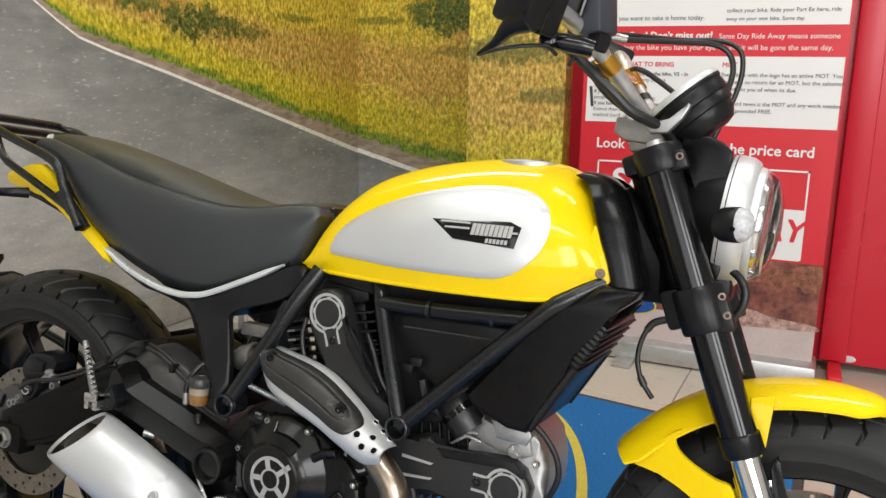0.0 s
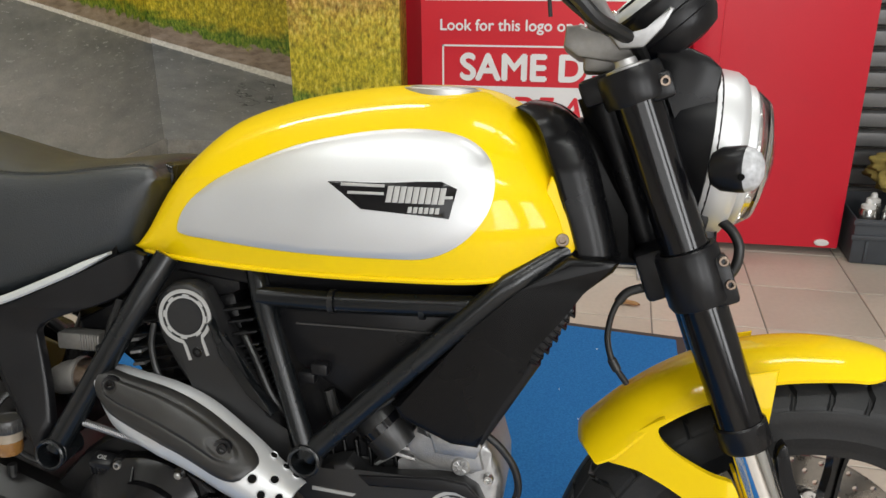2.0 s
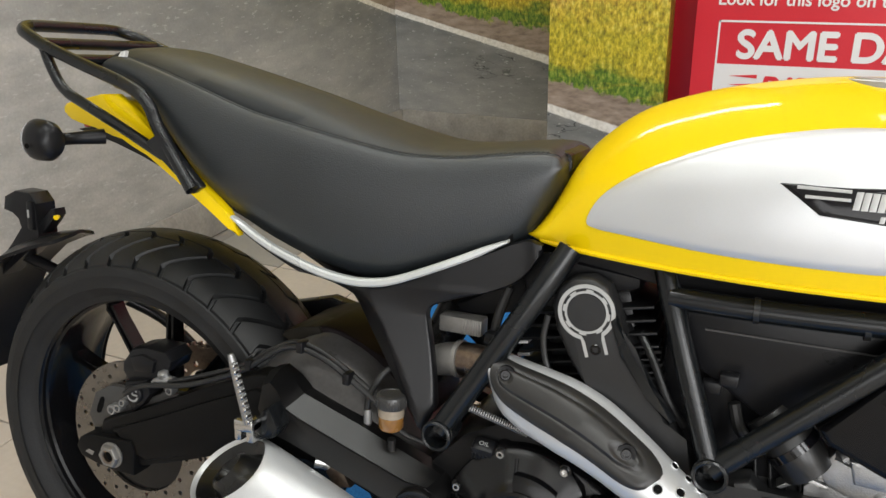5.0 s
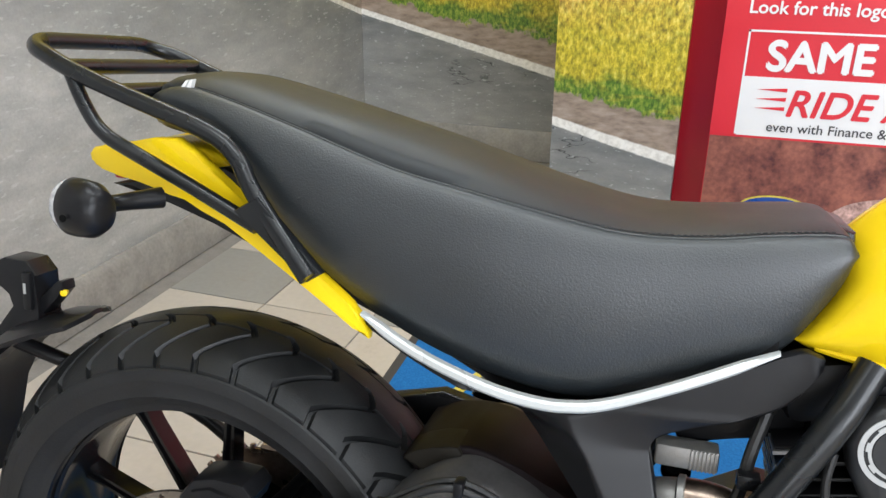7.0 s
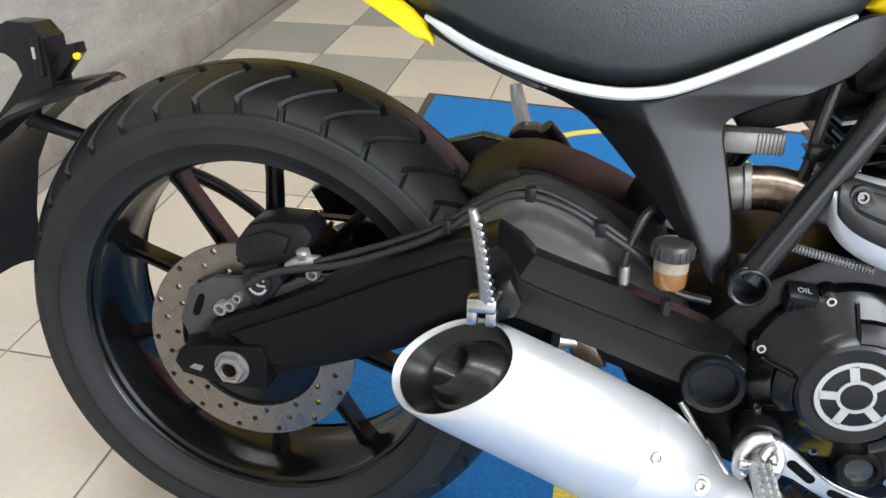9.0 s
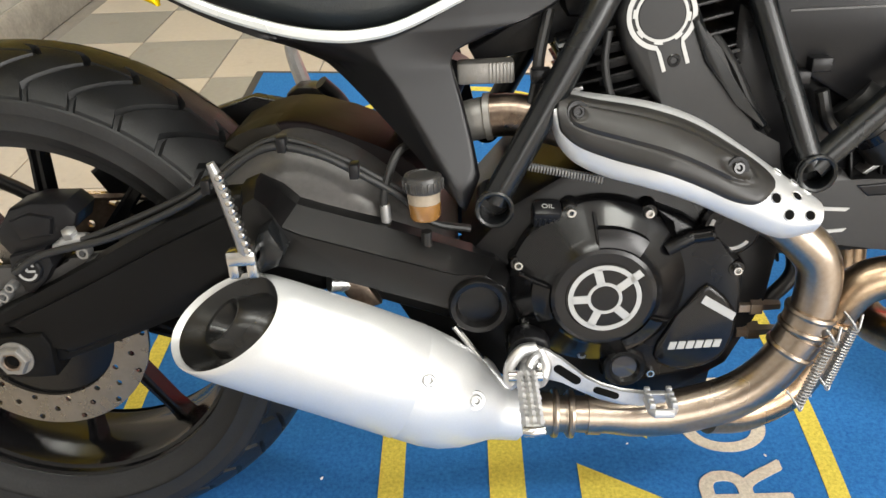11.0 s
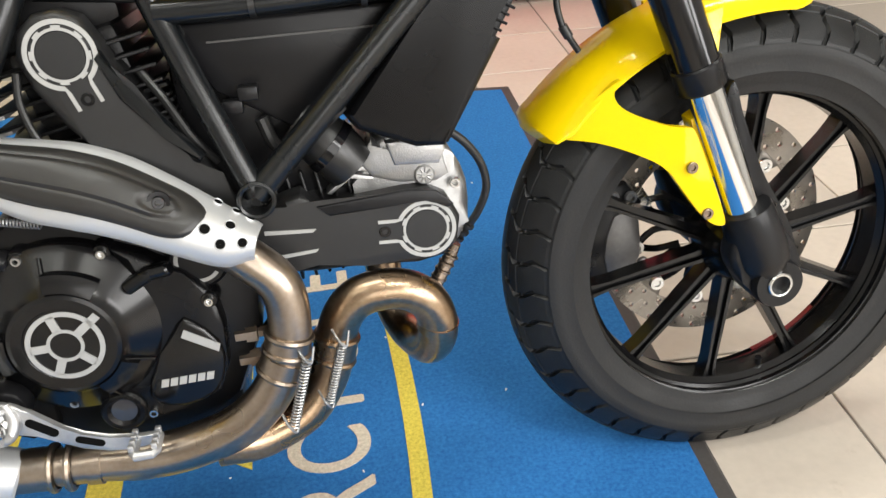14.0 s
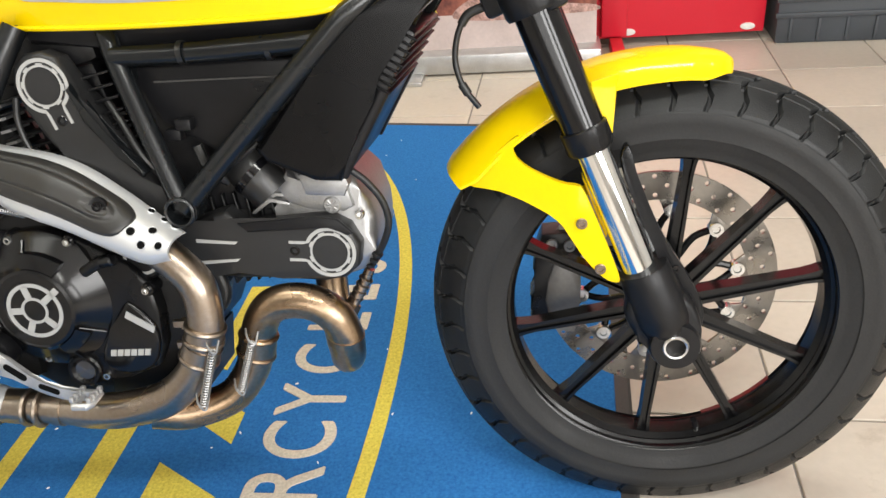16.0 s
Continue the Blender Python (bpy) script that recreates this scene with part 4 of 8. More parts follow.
part("chain_guard", plate(bmesh.new(), [(0.02, 0.455), (0.06, 0.478), (0.16, 0.520), (0.25, 0.545), (0.34, 0.525), (0.40, 0.48), (0.38, 0.42), (0.25, 0.40), (0.12, 0.405), (0.04, 0.42)], 0.088, 0.112, 0.004, 0), PLASTIC, bike, "black chain guard")
for s in (0.062, -0.062):
    part("chain_run", tube(bmesh.new(), [(0.0, 0.092, 0.315 + 1.7 * s), (0.52, 0.092, 0.375 + s * 0.55)], 0.007, 8, 0), PIPEDARK, bike, "browned drive chain")

# -- front fork --
RAKE = 0.387


def fork_x(z):
    return 1.203 + RAKE * (0.92 - z)


def on_fork(z, dx=0.0, y=-0.1):
    return (fork_x(z) + dx, y, z)


FORKWAY = Vector((RAKE, 0, -1)).normalized()
for s in (-1, 1):
    y = 0.1 * s
    leg = tube(bmesh.new(), [on_fork(0.945, y=y), on_fork(0.80, y=y), on_fork(0.74, y=y), on_fork(0.60, y=y), on_fork(0.548, y=y)], 0.0255, 28, 0)
    leg = part("fork_tube", leg, GLOSS, bike, "gloss black fork tube")
    part("dust_seal", lathe(bmesh.new(), [(0.0262, -0.022), (0.0285, -0.020), (0.0285, 0.004), (0.026, 0.008), (0.022, 0.008)], on_fork(0.556, y=y), FORKWAY, 28, cap=False), PLASTIC, leg)
    part("fork_stanchion", tube(bmesh.new(), [on_fork(0.56, y=y), on_fork(0.37, y=y)], 0.0205, 28, 0), CHROME, bike, "chrome fork stanchion")
    bm = lathe(bmesh.new(), [(0.021, -0.012), (0.0295, -0.012), (0.0310, -0.008), (0.0325, 0.010), (0.0345, 0.036), (0.0345, 0.058), (0.030, 0.075), (0.018, 0.086), (0.004, 0.090)], on_fork(0.388, dx=0.004, y=y), FORKWAY, 32)
    lathe(bm, [(0.012, -0.040), (0.0300, -0.040), (0.0315, -0.034), (0.0315, 0.022), (0.0295, 0.027), (0.0165, 0.027), (0.0160, 0.020)], (1.447, y, 0.303), (0, s, 0), 36)
    plate(bm, [(1.402, 0.380), (1.436, 0.384), (1.470, 0.352), (1.479, 0.322), (1.478, 0.296), (1.452, 0.272), (1.420, 0.290), (1.392, 0.325), (1.388, 0.352)], y - 0.016, y + 0.018, 0.008, 2, segments=3)
    caliper_side = part("axle_lug", bm, PLASTIC, bike, "matt black axle lug")
    part("axle_cap", lathe(bmesh.new(), [(0.0158, 0.0), (0.0158, 0.003), (0.0145, 0.0045), (0.0122, 0.0040), (0.0115, -0.012), (0.0080, -0.020), (0.0001, -0.020)], (1.447, s * 0.1255, 0.303), (0, s, 0), 32, cap=False), STEEL, caliper_side, "bare steel axle end")
    part("fork_cap", lathe(bmesh.new(), [(0.023, 0), (0.023, 0.004), (0.012, 0.006), (0.011, 0.012), (0.0001, 0.012)], on_fork(0.947, y=y), -FORKWAY, 24, cap=False), ALU, bike, "silver fork cap")


def clamp(z, h, name, r):
    bm = bmesh.new()
    for s in (-1, 1):
        lathe(bm, [(r - 0.007, -h / 2), (r - 0.002, -h / 2), (r, -h / 2 + 0.005), (r, h / 2 - 0.005), (r - 0.002, h / 2), (r - 0.007, h / 2)], on_fork(z, y=0.1 * s), FORKWAY, 32, cap=False)
        c = on_fork(z, 0.026, 0.1 * s)
        box(bm, -0.012, 0.013, -0.012, 0.012, -h / 2 + 0.004, h / 2 - 0.004, 0.005, Matrix.Translation((c[0], c[1] + 0.012 * s, c[2])) @ pose(0, 0, 0, 0, math.degrees(math.atan(-RAKE))))
    c = on_fork(z, -0.02, 0)
    box(bm, -0.035, 0.035, -0.085, 0.085, -h / 2 + 0.003, h / 2 - 0.003, 0.006, Matrix.Translation(c) @ pose(0, 0, 0, 0, math.degrees(math.atan(-RAKE))))
    return part(name, bm, PLASTIC, bike, "matt black fork clamp")


upper = clamp(0.932, 0.036, "upper_fork_clamp", 0.034)
lower = clamp(0.735, 0.062, "lower_fork_clamp", 0.034)
for ob, spots in ((upper, ((1.228, 0.937),)), (lower, ((1.300, 0.757), (1.309, 0.733)))):
    for x, z in spots:
        part("clamp_bolt", bolt(bmesh.new(), x, -0.1225, z, 0.0055, 0.004), PIPEDARK, ob, "dull cap screw")
part("steering_stem", tube(bmesh.new(), [(1.168, 0, 0.925), (1.240, 0, 0.735)], 0.028, 24, 0), PLASTIC, bike)

# -- front mudguard --
def guard_ring(a, r, half, drop):
    out = []
    for k in range(13):
        t = -1 + k / 6
        rr = r - drop * abs(t) ** 2.6
        out.append((1.450 + rr * math.cos(a), half * t, 0.307 + rr * math.sin(a)))
    for k in range(12, -1, -1):
        t = -1 + k / 6
        rr = r - drop * abs(t) ** 2.6 - 0.004
        out.append((1.450 + rr * math.cos(a), half * t * 0.985, 0.307 + rr * math.sin(a)))
    return out


bm = bmesh.new()
loops = []
for i in range(41):
    t = i / 40
    a = radians(78 + (146 - 78) * t)
    end = min(1.0, t / 0.07 + 0.22, (1 - t) / 0.035 + 0.12)
    half = 0.069 * (1 - 0.42 * (1 - min(1, t / 0.3)) ** 2) * math.sqrt(max(0.06, 1 - (1 - end) ** 2))
    r = lerp([(0, 0.331), (0.03, 0.337), (0.15, 0.340), (0.4, 0.343), (0.75, 0.347), (0.92, 0.350), (0.97, 0.352), (1, 0.343)], t)
    drop = lerp([(0, 0.026), (0.45, 0.029), (0.56, 0.034), (0.85, 0.036), (0.92, 0.036), (0.965, 0.028), (1, 0.018)], t)
    loops.append(guard_ring(a, r, half + 0.006 * max(0.0, (t - 0.85) / 0.15) * end, drop * min(1, 0.45 + t / 0.16)))
rings(bm, loops)
guard = part("front_mudguard", bm, YELLOW, bike, "glossy yellow front mudguard", 50)
blade = [(1.197, 0.502), (1.203, 0.4965), (1.218, 0.4935), (1.245, 0.487), (1.272, 0.478), (1.306, 0.461), (1.319, 0.444), (1.336, 0.418), (1.352, 0.398), (1.366, 0.386), (1.380, 0.383), (1.377, 0.400), (1.360, 0.446), (1.338, 0.500), (1.328, 0.506), (1.312, 0.508), (1.288, 0.516), (1.268, 0.526), (1.256, 0.538), (1.255, 0.549), (1.262, 0.560), (1.255, 0.557), (1.230, 0.535), (1.209, 0.5125)]
for s in (-1, 1):
    bow = lambda x, z, s=s: -s * 0.0435 * min(1, max(0, (1.335 - x) / 0.10)) ** 1.05
    part("mudguard_bracket", plate(bmesh.new(), blade, s * 0.108, s * 0.098, 0.0034, 3, bow, segments=3), YELLOW, guard, "yellow side bracket")
    stay = [(1.346, 0.622), (1.378, 0.630), (1.372, 0.560), (1.362, 0.520), (1.353, 0.560)]
    part("mudguard_stay", plate(bmesh.new(), stay, s * 0.078, s * 0.073, 0.0015), YELLOW, guard, "yellow stay")
    part("fork_bracket", plate(bmesh.new(), [(1.336, 0.512), (1.350, 0.520), (1.372, 0.452), (1.364, 0.436)], s * 0.096, s * 0.070, 0.002), YELLOW, guard)
for x, z in ((1.345, 0.460), (1.3670, 0.4010)):
    part("guard_bolt", bolt(bmesh.new(), x - 0.010, -0.108, z, 0.0068, 0.003), PIPEDARK, guard, "dark cap screw")
# cable guide blade behind the leg
guide = part("cable_guide", plate(bmesh.new(), [(1.386, 0.548), (1.392, 0.546), (1.400, 0.515), (1.427, 0.448), (1.445, 0.415), (1.467, 0.378), (1.484, 0.342), (1.484, 0.313), (1.470, 0.320), (1.452, 0.346), (1.437, 0.362), (1.435, 0.388), (1.414, 0.440), (1.386, 0.508), (1.381, 0.534)], -0.092, -0.072, 0.004, 2), PLASTIC, bike, "black plastic guide")
for x, z in ((1.449, 0.393), (1.464, 0.356)):
    part("guide_screw", bolt(bmesh.new(), x, -0.0915, z, 0.0050, 0.0030), GLOSS, guide, "small black screw")
# front caliper
caliper = part("front_caliper", plate(bmesh.new(), [(1.302, 0.346), (1.336, 0.348), (1.340, 0.311), (1.334, 0.255), (1.302, 0.248), (1.288, 0.286)], 0.046, 0.096, 0.007, 2), material("grey_caliper_alloy", (0.16, 0.155, 0.15), 0.42, metal=0.5, vary=0.2), bike, "grey alloy brake caliper")
part("caliper_half", plate(bmesh.new(), [(1.286, 0.388), (1.322, 0.390), (1.344, 0.362), (1.338, 0.342), (1.304, 0.338), (1.293, 0.281), (1.298, 0.238), (1.270, 0.240), (1.267, 0.262), (1.273, 0.272), (1.267, 0.292), (1.279, 0.305), (1.279, 0.323), (1.272, 0.334), (1.276, 0.360)], 0.050, 0.104, 0.005), PLASTIC, caliper, "black outer caliper half")
for x, z in ((1.300, 0.374), (1.325, 0.372), (1.345, 0.272)):
    part("caliper_bolt", bolt(bmesh.new(), x, 0.047, z, 0.0085, 0.006), DARKALU, caliper, "grey caliper bolt")
hose_way = [(1.250, -0.06, 0.718), (1.232, -0.07, 0.713), (1.210, -0.070, 0.705), (1.200, -0.070, 0.693), (1.193, -0.070, 0.673), (1.191, -0.070, 0.649), (1.197, -0.070, 0.625), (1.204, -0.070, 0.613), (1.216, -0.066, 0.596)]
hose = part("brake_hose", tube(bmesh.new(), hose_way, 0.0037, 12), CABLE, bike, "black brake hose")
part("hose_sleeve", tube(bmesh.new(), hose_way[1:4], 0.0054, 12), CABLE, hose, "ribbed rubber sleeve")
part("hose_sleeve", tube(bmesh.new(), hose_way[6:8], 0.0054, 12, 0), CABLE, hose, "ribbed rubber sleeve")

part("lamp_hose", tube(bmesh.new(), [(1.300, -0.055, 0.792), (1.316, -0.062, 0.780), (1.325, -0.066, 0.762), (1.322, -0.066, 0.738), (1.305, -0.064, 0.718), (1.285, -0.058, 0.710)], 0.0058, 12), CABLE, bike, "black lamp hose")

# -- headlight --
HX, HZ = 1.306, 0.857
nod = Vector((1, 0, -0.10)).normalized()
shell = lathe(bmesh.new(), [(0.060, -0.085), (0.085, -0.060), (0.094, -0.022), (0.096, -0.018)], (HX, 0, HZ), nod, 48)
shell = part("headlight", shell, PLASTIC, bike, "black headlight shell")
part("headlight_ring", lathe(bmesh.new(), [(0.089, -0.026), (0.0945, -0.024), (0.0960, -0.014), (0.0945, 0.002), (0.0900, 0.010), (0.0855, 0.013), (0.082, 0.010), (0.081, 0.002)], (HX, 0, HZ), nod, 64, cap=False), SILVER, shell, "satin silver headlight ring")
part("lamp_rim", lathe(bmesh.new(), [(0.081, 0.006), (0.0835, 0.014), (0.0815, 0.022), (0.077, 0.024), (0.0755, 0.014)], (HX, 0, HZ), nod, 64, cap=False), SILVER, shell, "satin silver inner rim")
part("reflector", lathe(bmesh.new(), [(0.079, 0.010), (0.070, -0.008), (0.045, -0.024), (0.015, -0.032), (0.001, -0.032)], (HX, 0, HZ), nod, 48, cap=False), REFLECT, shell, "bright reflector")
part("lamp_bar", box(bmesh.new(), HX - 0.02, HX + 0.024, -0.056, 0.056, HZ - 0.010, HZ + 0.010, 0.004), GLOSS, shell)
part("light_ring", lathe(bmesh.new(), [(0.058, 0.004), (0.060, 0.028), (0.064, 0.031), (0.069, 0.028), (0.072, 0.010)], (HX, 0, HZ), nod, 56, cap=False), REFLECT, shell, "bright lamp ring")
for i in range(12):
    a = radians(30 * i + 8)
    part("ring_facet", box(bmesh.new(), 0.012, 0.027, -0.007, 0.007, 0.0705, 0.0745, 0.001, Matrix.Translation((HX, 0, HZ)) @ pose(0, 0, 0, math.degrees(a))), CHROME, shell)
glass = part("headlight_lens", lathe(bmesh.new(), [(0.081, 0.012), (0.0785, 0.026), (0.068, 0.041), (0.036, 0.052), (0.001, 0.055), (0.001, 0.0525), (0.035, 0.0495), (0.066, 0.0385), (0.0760, 0.025), (0.078, 0.012)], (HX, 0, HZ), nod, 48, cap=False), LENS, shell, "clear domed lens")
glass.visible_shadow = False
part("headlight_bracket", both(lambda bm, s: plate(bm, [(1.222, 0.972), (1.258, 0.972), (1.290, 0.952), (1.286, 0.92), (1.284, 0.875), (1.290, 0.79), (1.280, 0.775), (1.262, 0.83), (1.245, 0.90), (1.228, 0.94)], s * 0.072, s * 0.064, 0.003, 2)), SATIN, bike, "black headlight shroud")
part("headlight_back", box(bmesh.new(), 1.235, 1.285, -0.064, 0.064, 0.80, 0.965, 0.012), PLASTIC, bike)
part("lower_bracket", box(bmesh.new(), 1.262, 1.305, -0.045, 0.045, 0.742, 0.79, 0.006), PLASTIC, bike)


def indicator(x, y, z, way, s, size):
    """A round indicator that looks along way, on a stalk towards the middle."""
    base = lathe(bmesh.new(), [(0.012, -0.036), (0.020, -0.032), (0.0265, -0.020), (0.0280, 0.000), (0.0280, 0.010), (0.0268, 0.012)], (x, y, z), way, 28)
    bmesh.ops.scale(base, vec=(1, 0.85, 1.12), space=Matrix.Translation((-x, -y, -z)), verts=base.verts[:])
    bmesh.ops.scale(base, vec=(size, size, size), space=Matrix.Translation((-x, -y, -z)), verts=base.verts[:])
    ob = part("indicator", base, PLASTIC, bike, "black indicator housing")
    lens = lathe(bmesh.new(), [(0.0270, 0.008), (0.0266, 0.014), (0.0242, 0.022), (0.0185, 0.029), (0.010, 0.033), (0.001, 0.0345)], (x, y, z), way, 28, cap=False)
    bmesh.ops.scale(lens, vec=(1, 0.85, 1.12), space=Matrix.Translation((-x, -y, -z)), verts=lens.verts[:])
    bmesh.ops.scale(lens, vec=(size, size, size), space=Matrix.Translation((-x, -y, -z)), verts=lens.verts[:])
    part("indicator_lens", lens, CLEAR, ob, "clear indicator lens")
    part("indicator_stalk", tube(bmesh.new(), [(x - 0.010 * way[0], y, z), (x - 0.012 * way[0], y - 0.035 * s, z), (x - 0.006 * way[0] + (0.03 if way[0] < 0 else -0.01), y - 0.075 * s, z + 0.002)], [0.010, 0.0085, 0.011], 14), PLASTIC, ob)
    part("housing_hole", lathe(bmesh.new(), [(0.0035, 0), (0.0035, 0.001)], (x, y + s * 0.0270 * size, z - 0.006), (0, s, 0), 12), HOLE, ob)
    return ob


indicator(1.305, -0.124, 0.852, (0.92, -0.39, 0.05), -1, 0.76)
indicator(1.305, 0.124, 0.852, (0.92, 0.39, 0.05), 1, 0.76)
indicator(-0.040, -0.190, 0.796, (-0.97, 0.24, 0.0), -1, 0.90)
indicator(-0.040, 0.190, 0.796, (-0.97, -0.24, 0.0), 1, 0.90)
part("bracket_bolt", bolt(bmesh.new(), 1.272, -0.075, 0.860, 0.007, 0.006), STEEL, bike, "bright cap screw")

# -- tank --
TOP = [(0.614, 0.727), (0.624, 0.742), (0.638, 0.768), (0.650, 0.796), (0.663, 0.820), (0.686, 0.846), (0.732, 0.880), (0.802, 0.905), (0.869, 0.919), (0.935, 0.927), (1.000, 0.928), (1.045, 0.923), (1.080, 0.908), (1.105, 0.886), (1.122, 0.858), (1.132, 0.828), (1.146, 0.776)]
LOW = [(0.614, 0.725), (0.622, 0.721), (0.640, 0.718), (0.665, 0.716), (0.700, 0.715), (0.824, 0.714), (0.951, 0.715), (1.048, 0.718), (1.090, 0.727), (1.125, 0.745), (1.140, 0.757), (1.146, 0.766)]
WIDE = [(0.614, 0.074), (0.630, 0.086), (0.660, 0.098), (0.700, 0.113), (0.760, 0.129), (0.830, 0.142), (0.900, 0.150), (1.000, 0.151), (1.050, 0.146), (1.090, 0.134), (1.120, 0.120), (1.146, 0.104)]


def smooth_table(table, k=6):
    return [tuple(p) for p in glide(table, k)]


TOP, LOW, WIDE = smooth_table(TOP), smooth_table(LOW), smooth_table(WIDE)


def tank_half(x, z):
    zb, zt, w = lerp(LOW, x), lerp(TOP, x), lerp(WIDE, x)
    s = min(1.0, max(0.0, (z - zb) / max(zt - zb, 1e-6)))
    if s < 0.30:
        return w * (0.90 + 0.10 * (1 - ((0.30 - s) / 0.30) ** 2))
    q = (s - 0.30) / 0.70
    return w * (1 - q ** 2.3) ** 0.62


bm = bmesh.new()
loops = []
xs = [0.614 + (1.146 - 0.614) * (0.5 - 0.5 * math.cos(math.pi * i / 64)) for i in range(65)]
for x in xs:
    zb, zt = lerp(LOW, x), lerp(TOP, x)
    half = []
    for k in range(21):
        s = k / 20
        s = s ** 0.8 if s < 1 else 1
        s = 1 - (1 - s) ** 1.8
        half.append((tank_half(x, zb + (zt - zb) * s), zb + (zt - zb) * s))
    loop = [(x, -h, z) for h, z in half] + [(x, h, z) for h, z in half[::-1][1:]]
    lip = [(x, half[0][0] - 0.010, zb + 0.001), (x, -half[0][0] + 0.010, zb + 0.001)]
    loops.append(loop + lip)
rings(bm, loops)
tank = part("fuel_tank", bm, YELLOW, bike, "glossy yellow fuel tank", 60)
PANEL = [(0.690, 0.757), (0.703, 0.785), (0.735, 0.812), (0.776, 0.834), (0.838, 0.859), (0.898, 0.873), (0.950, 0.880), (0.995, 0.880), (1.031, 0.872), (1.055, 0.853), (1.063, 0.825), (1.056, 0.795), (1.033, 0.766), (0.998, 0.747), (0.950, 0.743), (0.833, 0.743), (0.739, 0.748), (0.702, 0.750)]


def skin(bm, outline, lift, side=-1, steps=12, smooth=4, edge=0.004):
    """A sheet that lies on the tank's flank inside the outline, its rim rounded down."""
    pts = glide(outline, smooth, closed=True) if smooth else [np.array(p) for p in outline]
    cx, cz = np.mean([p[0] for p in pts]), np.mean([p[1] for p in pts])
    loops = []
    for k, f in [(i, 1 - (i / steps)) for i in range(steps)]:
        loops.append([(cx + (p[0] - cx) * f, cz + (p[1] - cz) * f) for p in pts])
    rows_ = []
    rim = [(p[0], p[1]) for p in pts]
    rows_.append([bm.verts.new((x, side * (tank_half(x, z) - 0.003), z)) for x, z in rim])
    for k, loop in enumerate(loops):
        d = lift if k else lift - edge * 0.5
        if k == 0:
            loop = [(cx + (x - cx) * 0.997, cz + (z - cz) * 0.994) for x, z in loop]
        rows_.append([bm.verts.new((x, side * (tank_half(x, z) + d), z)) for x, z in loop])
    for p, q in zip(rows_[:-1], rows_[1:]):
        for j in range(len(p)):
            k = (j + 1) % len(p)
            bm.faces.new((p[j], p[k], q[k], q[j]))
    bm.faces.new(rows_[-1])
    return bm


for s in (-1, 1):
    part("tank_panel", skin(bmesh.new(), PANEL, 0.004, s), SILVER, tank, "satin silver side panel", 50)
    badge = part("badge", skin(bmesh.new(), [(0.884, 0.824), (1.008, 0.829), (1.025, 0.822), (1.018, 0.791), (0.923, 0.797)], 0.0062, s, 6, 0, 0.002), GLOSS, tank, "black wing-shaped badge")
    marks = [(0.900, 0.948, 0.8205, 0.8235, 0), (0.908, 0.948, 0.8125, 0.8155, 0), (1.012, 1.021, 0.8115, 0.8145, 0)]
    marks += [(0.950 + 0.0070 * k, 0.9560 + 0.0070 * k, 0.8055, 0.8225, 0.0022) for k in range(9)]
    marks += [(0.974 + 0.0058 * k, 0.9783 + 0.0058 * k, 0.7955, 0.8020, 0.0008) for k in range(6)]
    for x0, x1, z0, z1, lean_ in marks:
        part("badge_mark", skin(bmesh.new(), [(x0, z0), (x1, z0 + 0.0003), (x1 + lean_, z1 + 0.0003), (x0 + lean_, z1)], 0.0068, s, 3, 0, 0.0004), GREYLINE, tank, "pale badge mark")
# folded seam along the lower edge
for s in (-1, 1):
    seam = [(x, s * (tank_half(x, lerp(LOW, x)) + 0.0012), lerp(LOW, x) + 0.0035) for x in (0.632 + 0.486 * i / 48 for i in range(49))]
    part("tank_seam", tube(bmesh.new(), seam, 0.0036, 8, 0), YELLOW, tank)
# corner tab with its bolt
for s in (-1, 1):
    tab = plate(bmesh.new(), [(1.104, 0.742), (1.112, 0.790), (1.117, 0.826), (1.122, 0.834), (1.133, 0.804), (1.146, 0.780), (1.151, 0.765), (1.143, 0.751), (1.118, 0.740)], s * 0.1105, s * 0.085, 0.007, 3, segments=4)
    part("tank_tab", tab, YELLOW, tank)
    part("tank_bolt", bolt(bmesh.new(), 1.135, s * 0.1120, 0.768, 0.0072, 0.004, (0, s, 0)), PIPEDARK, tank, "grey tank bolt")
cap = part("fuel_cap", lathe(bmesh.new(), [(0.051, -0.006), (0.051, 0.0005), (0.0495, 0.002), (0.0455, 0.002), (0.0450, 0.0008), (0.0440, 0.0008), (0.0430, 0.0035), (0.030, 0.0050), (0.029, 0.0040), (0.012, 0.0048), (0.001, 0.0048)], (0.985, 0, 0.9225), (0.02, 0, 1), 48, cap=False), ALU, tank, "silver fuel filler cap")
part("tank_rear_cover", plate(bmesh.new(), [(0.600, 0.812), (0.618, 0.826), (0.655, 0.822), (0.650, 0.790), (0.620, 0.760)], -0.050, 0.050, 0.006, 2), PLASTIC, bike, "black cover behind the tank")

# -- seat --
S_TOP = smooth_table([(-0.060, 0.900), (-0.035, 0.918), (0.03, 0.923), (0.12, 0.906), (0.245, 0.878), (0.313, 0.859), (0.385, 0.838), (0.445, 0.823), (0.490, 0.818), (0.560, 0.824), (0.630, 0.831), (0.652, 0.815)])
S_SEAM = smooth_table([(-0.060, 0.892), (0.0, 0.910), (0.056, 0.902), (0.14, 0.880), (0.24, 0.850), (0.315, 0.836), (0.40, 0.820), (0.46, 0.811), (0.524, 0.812), (0.590, 0.821), (0.640, 0.824), (0.652, 0.812)])
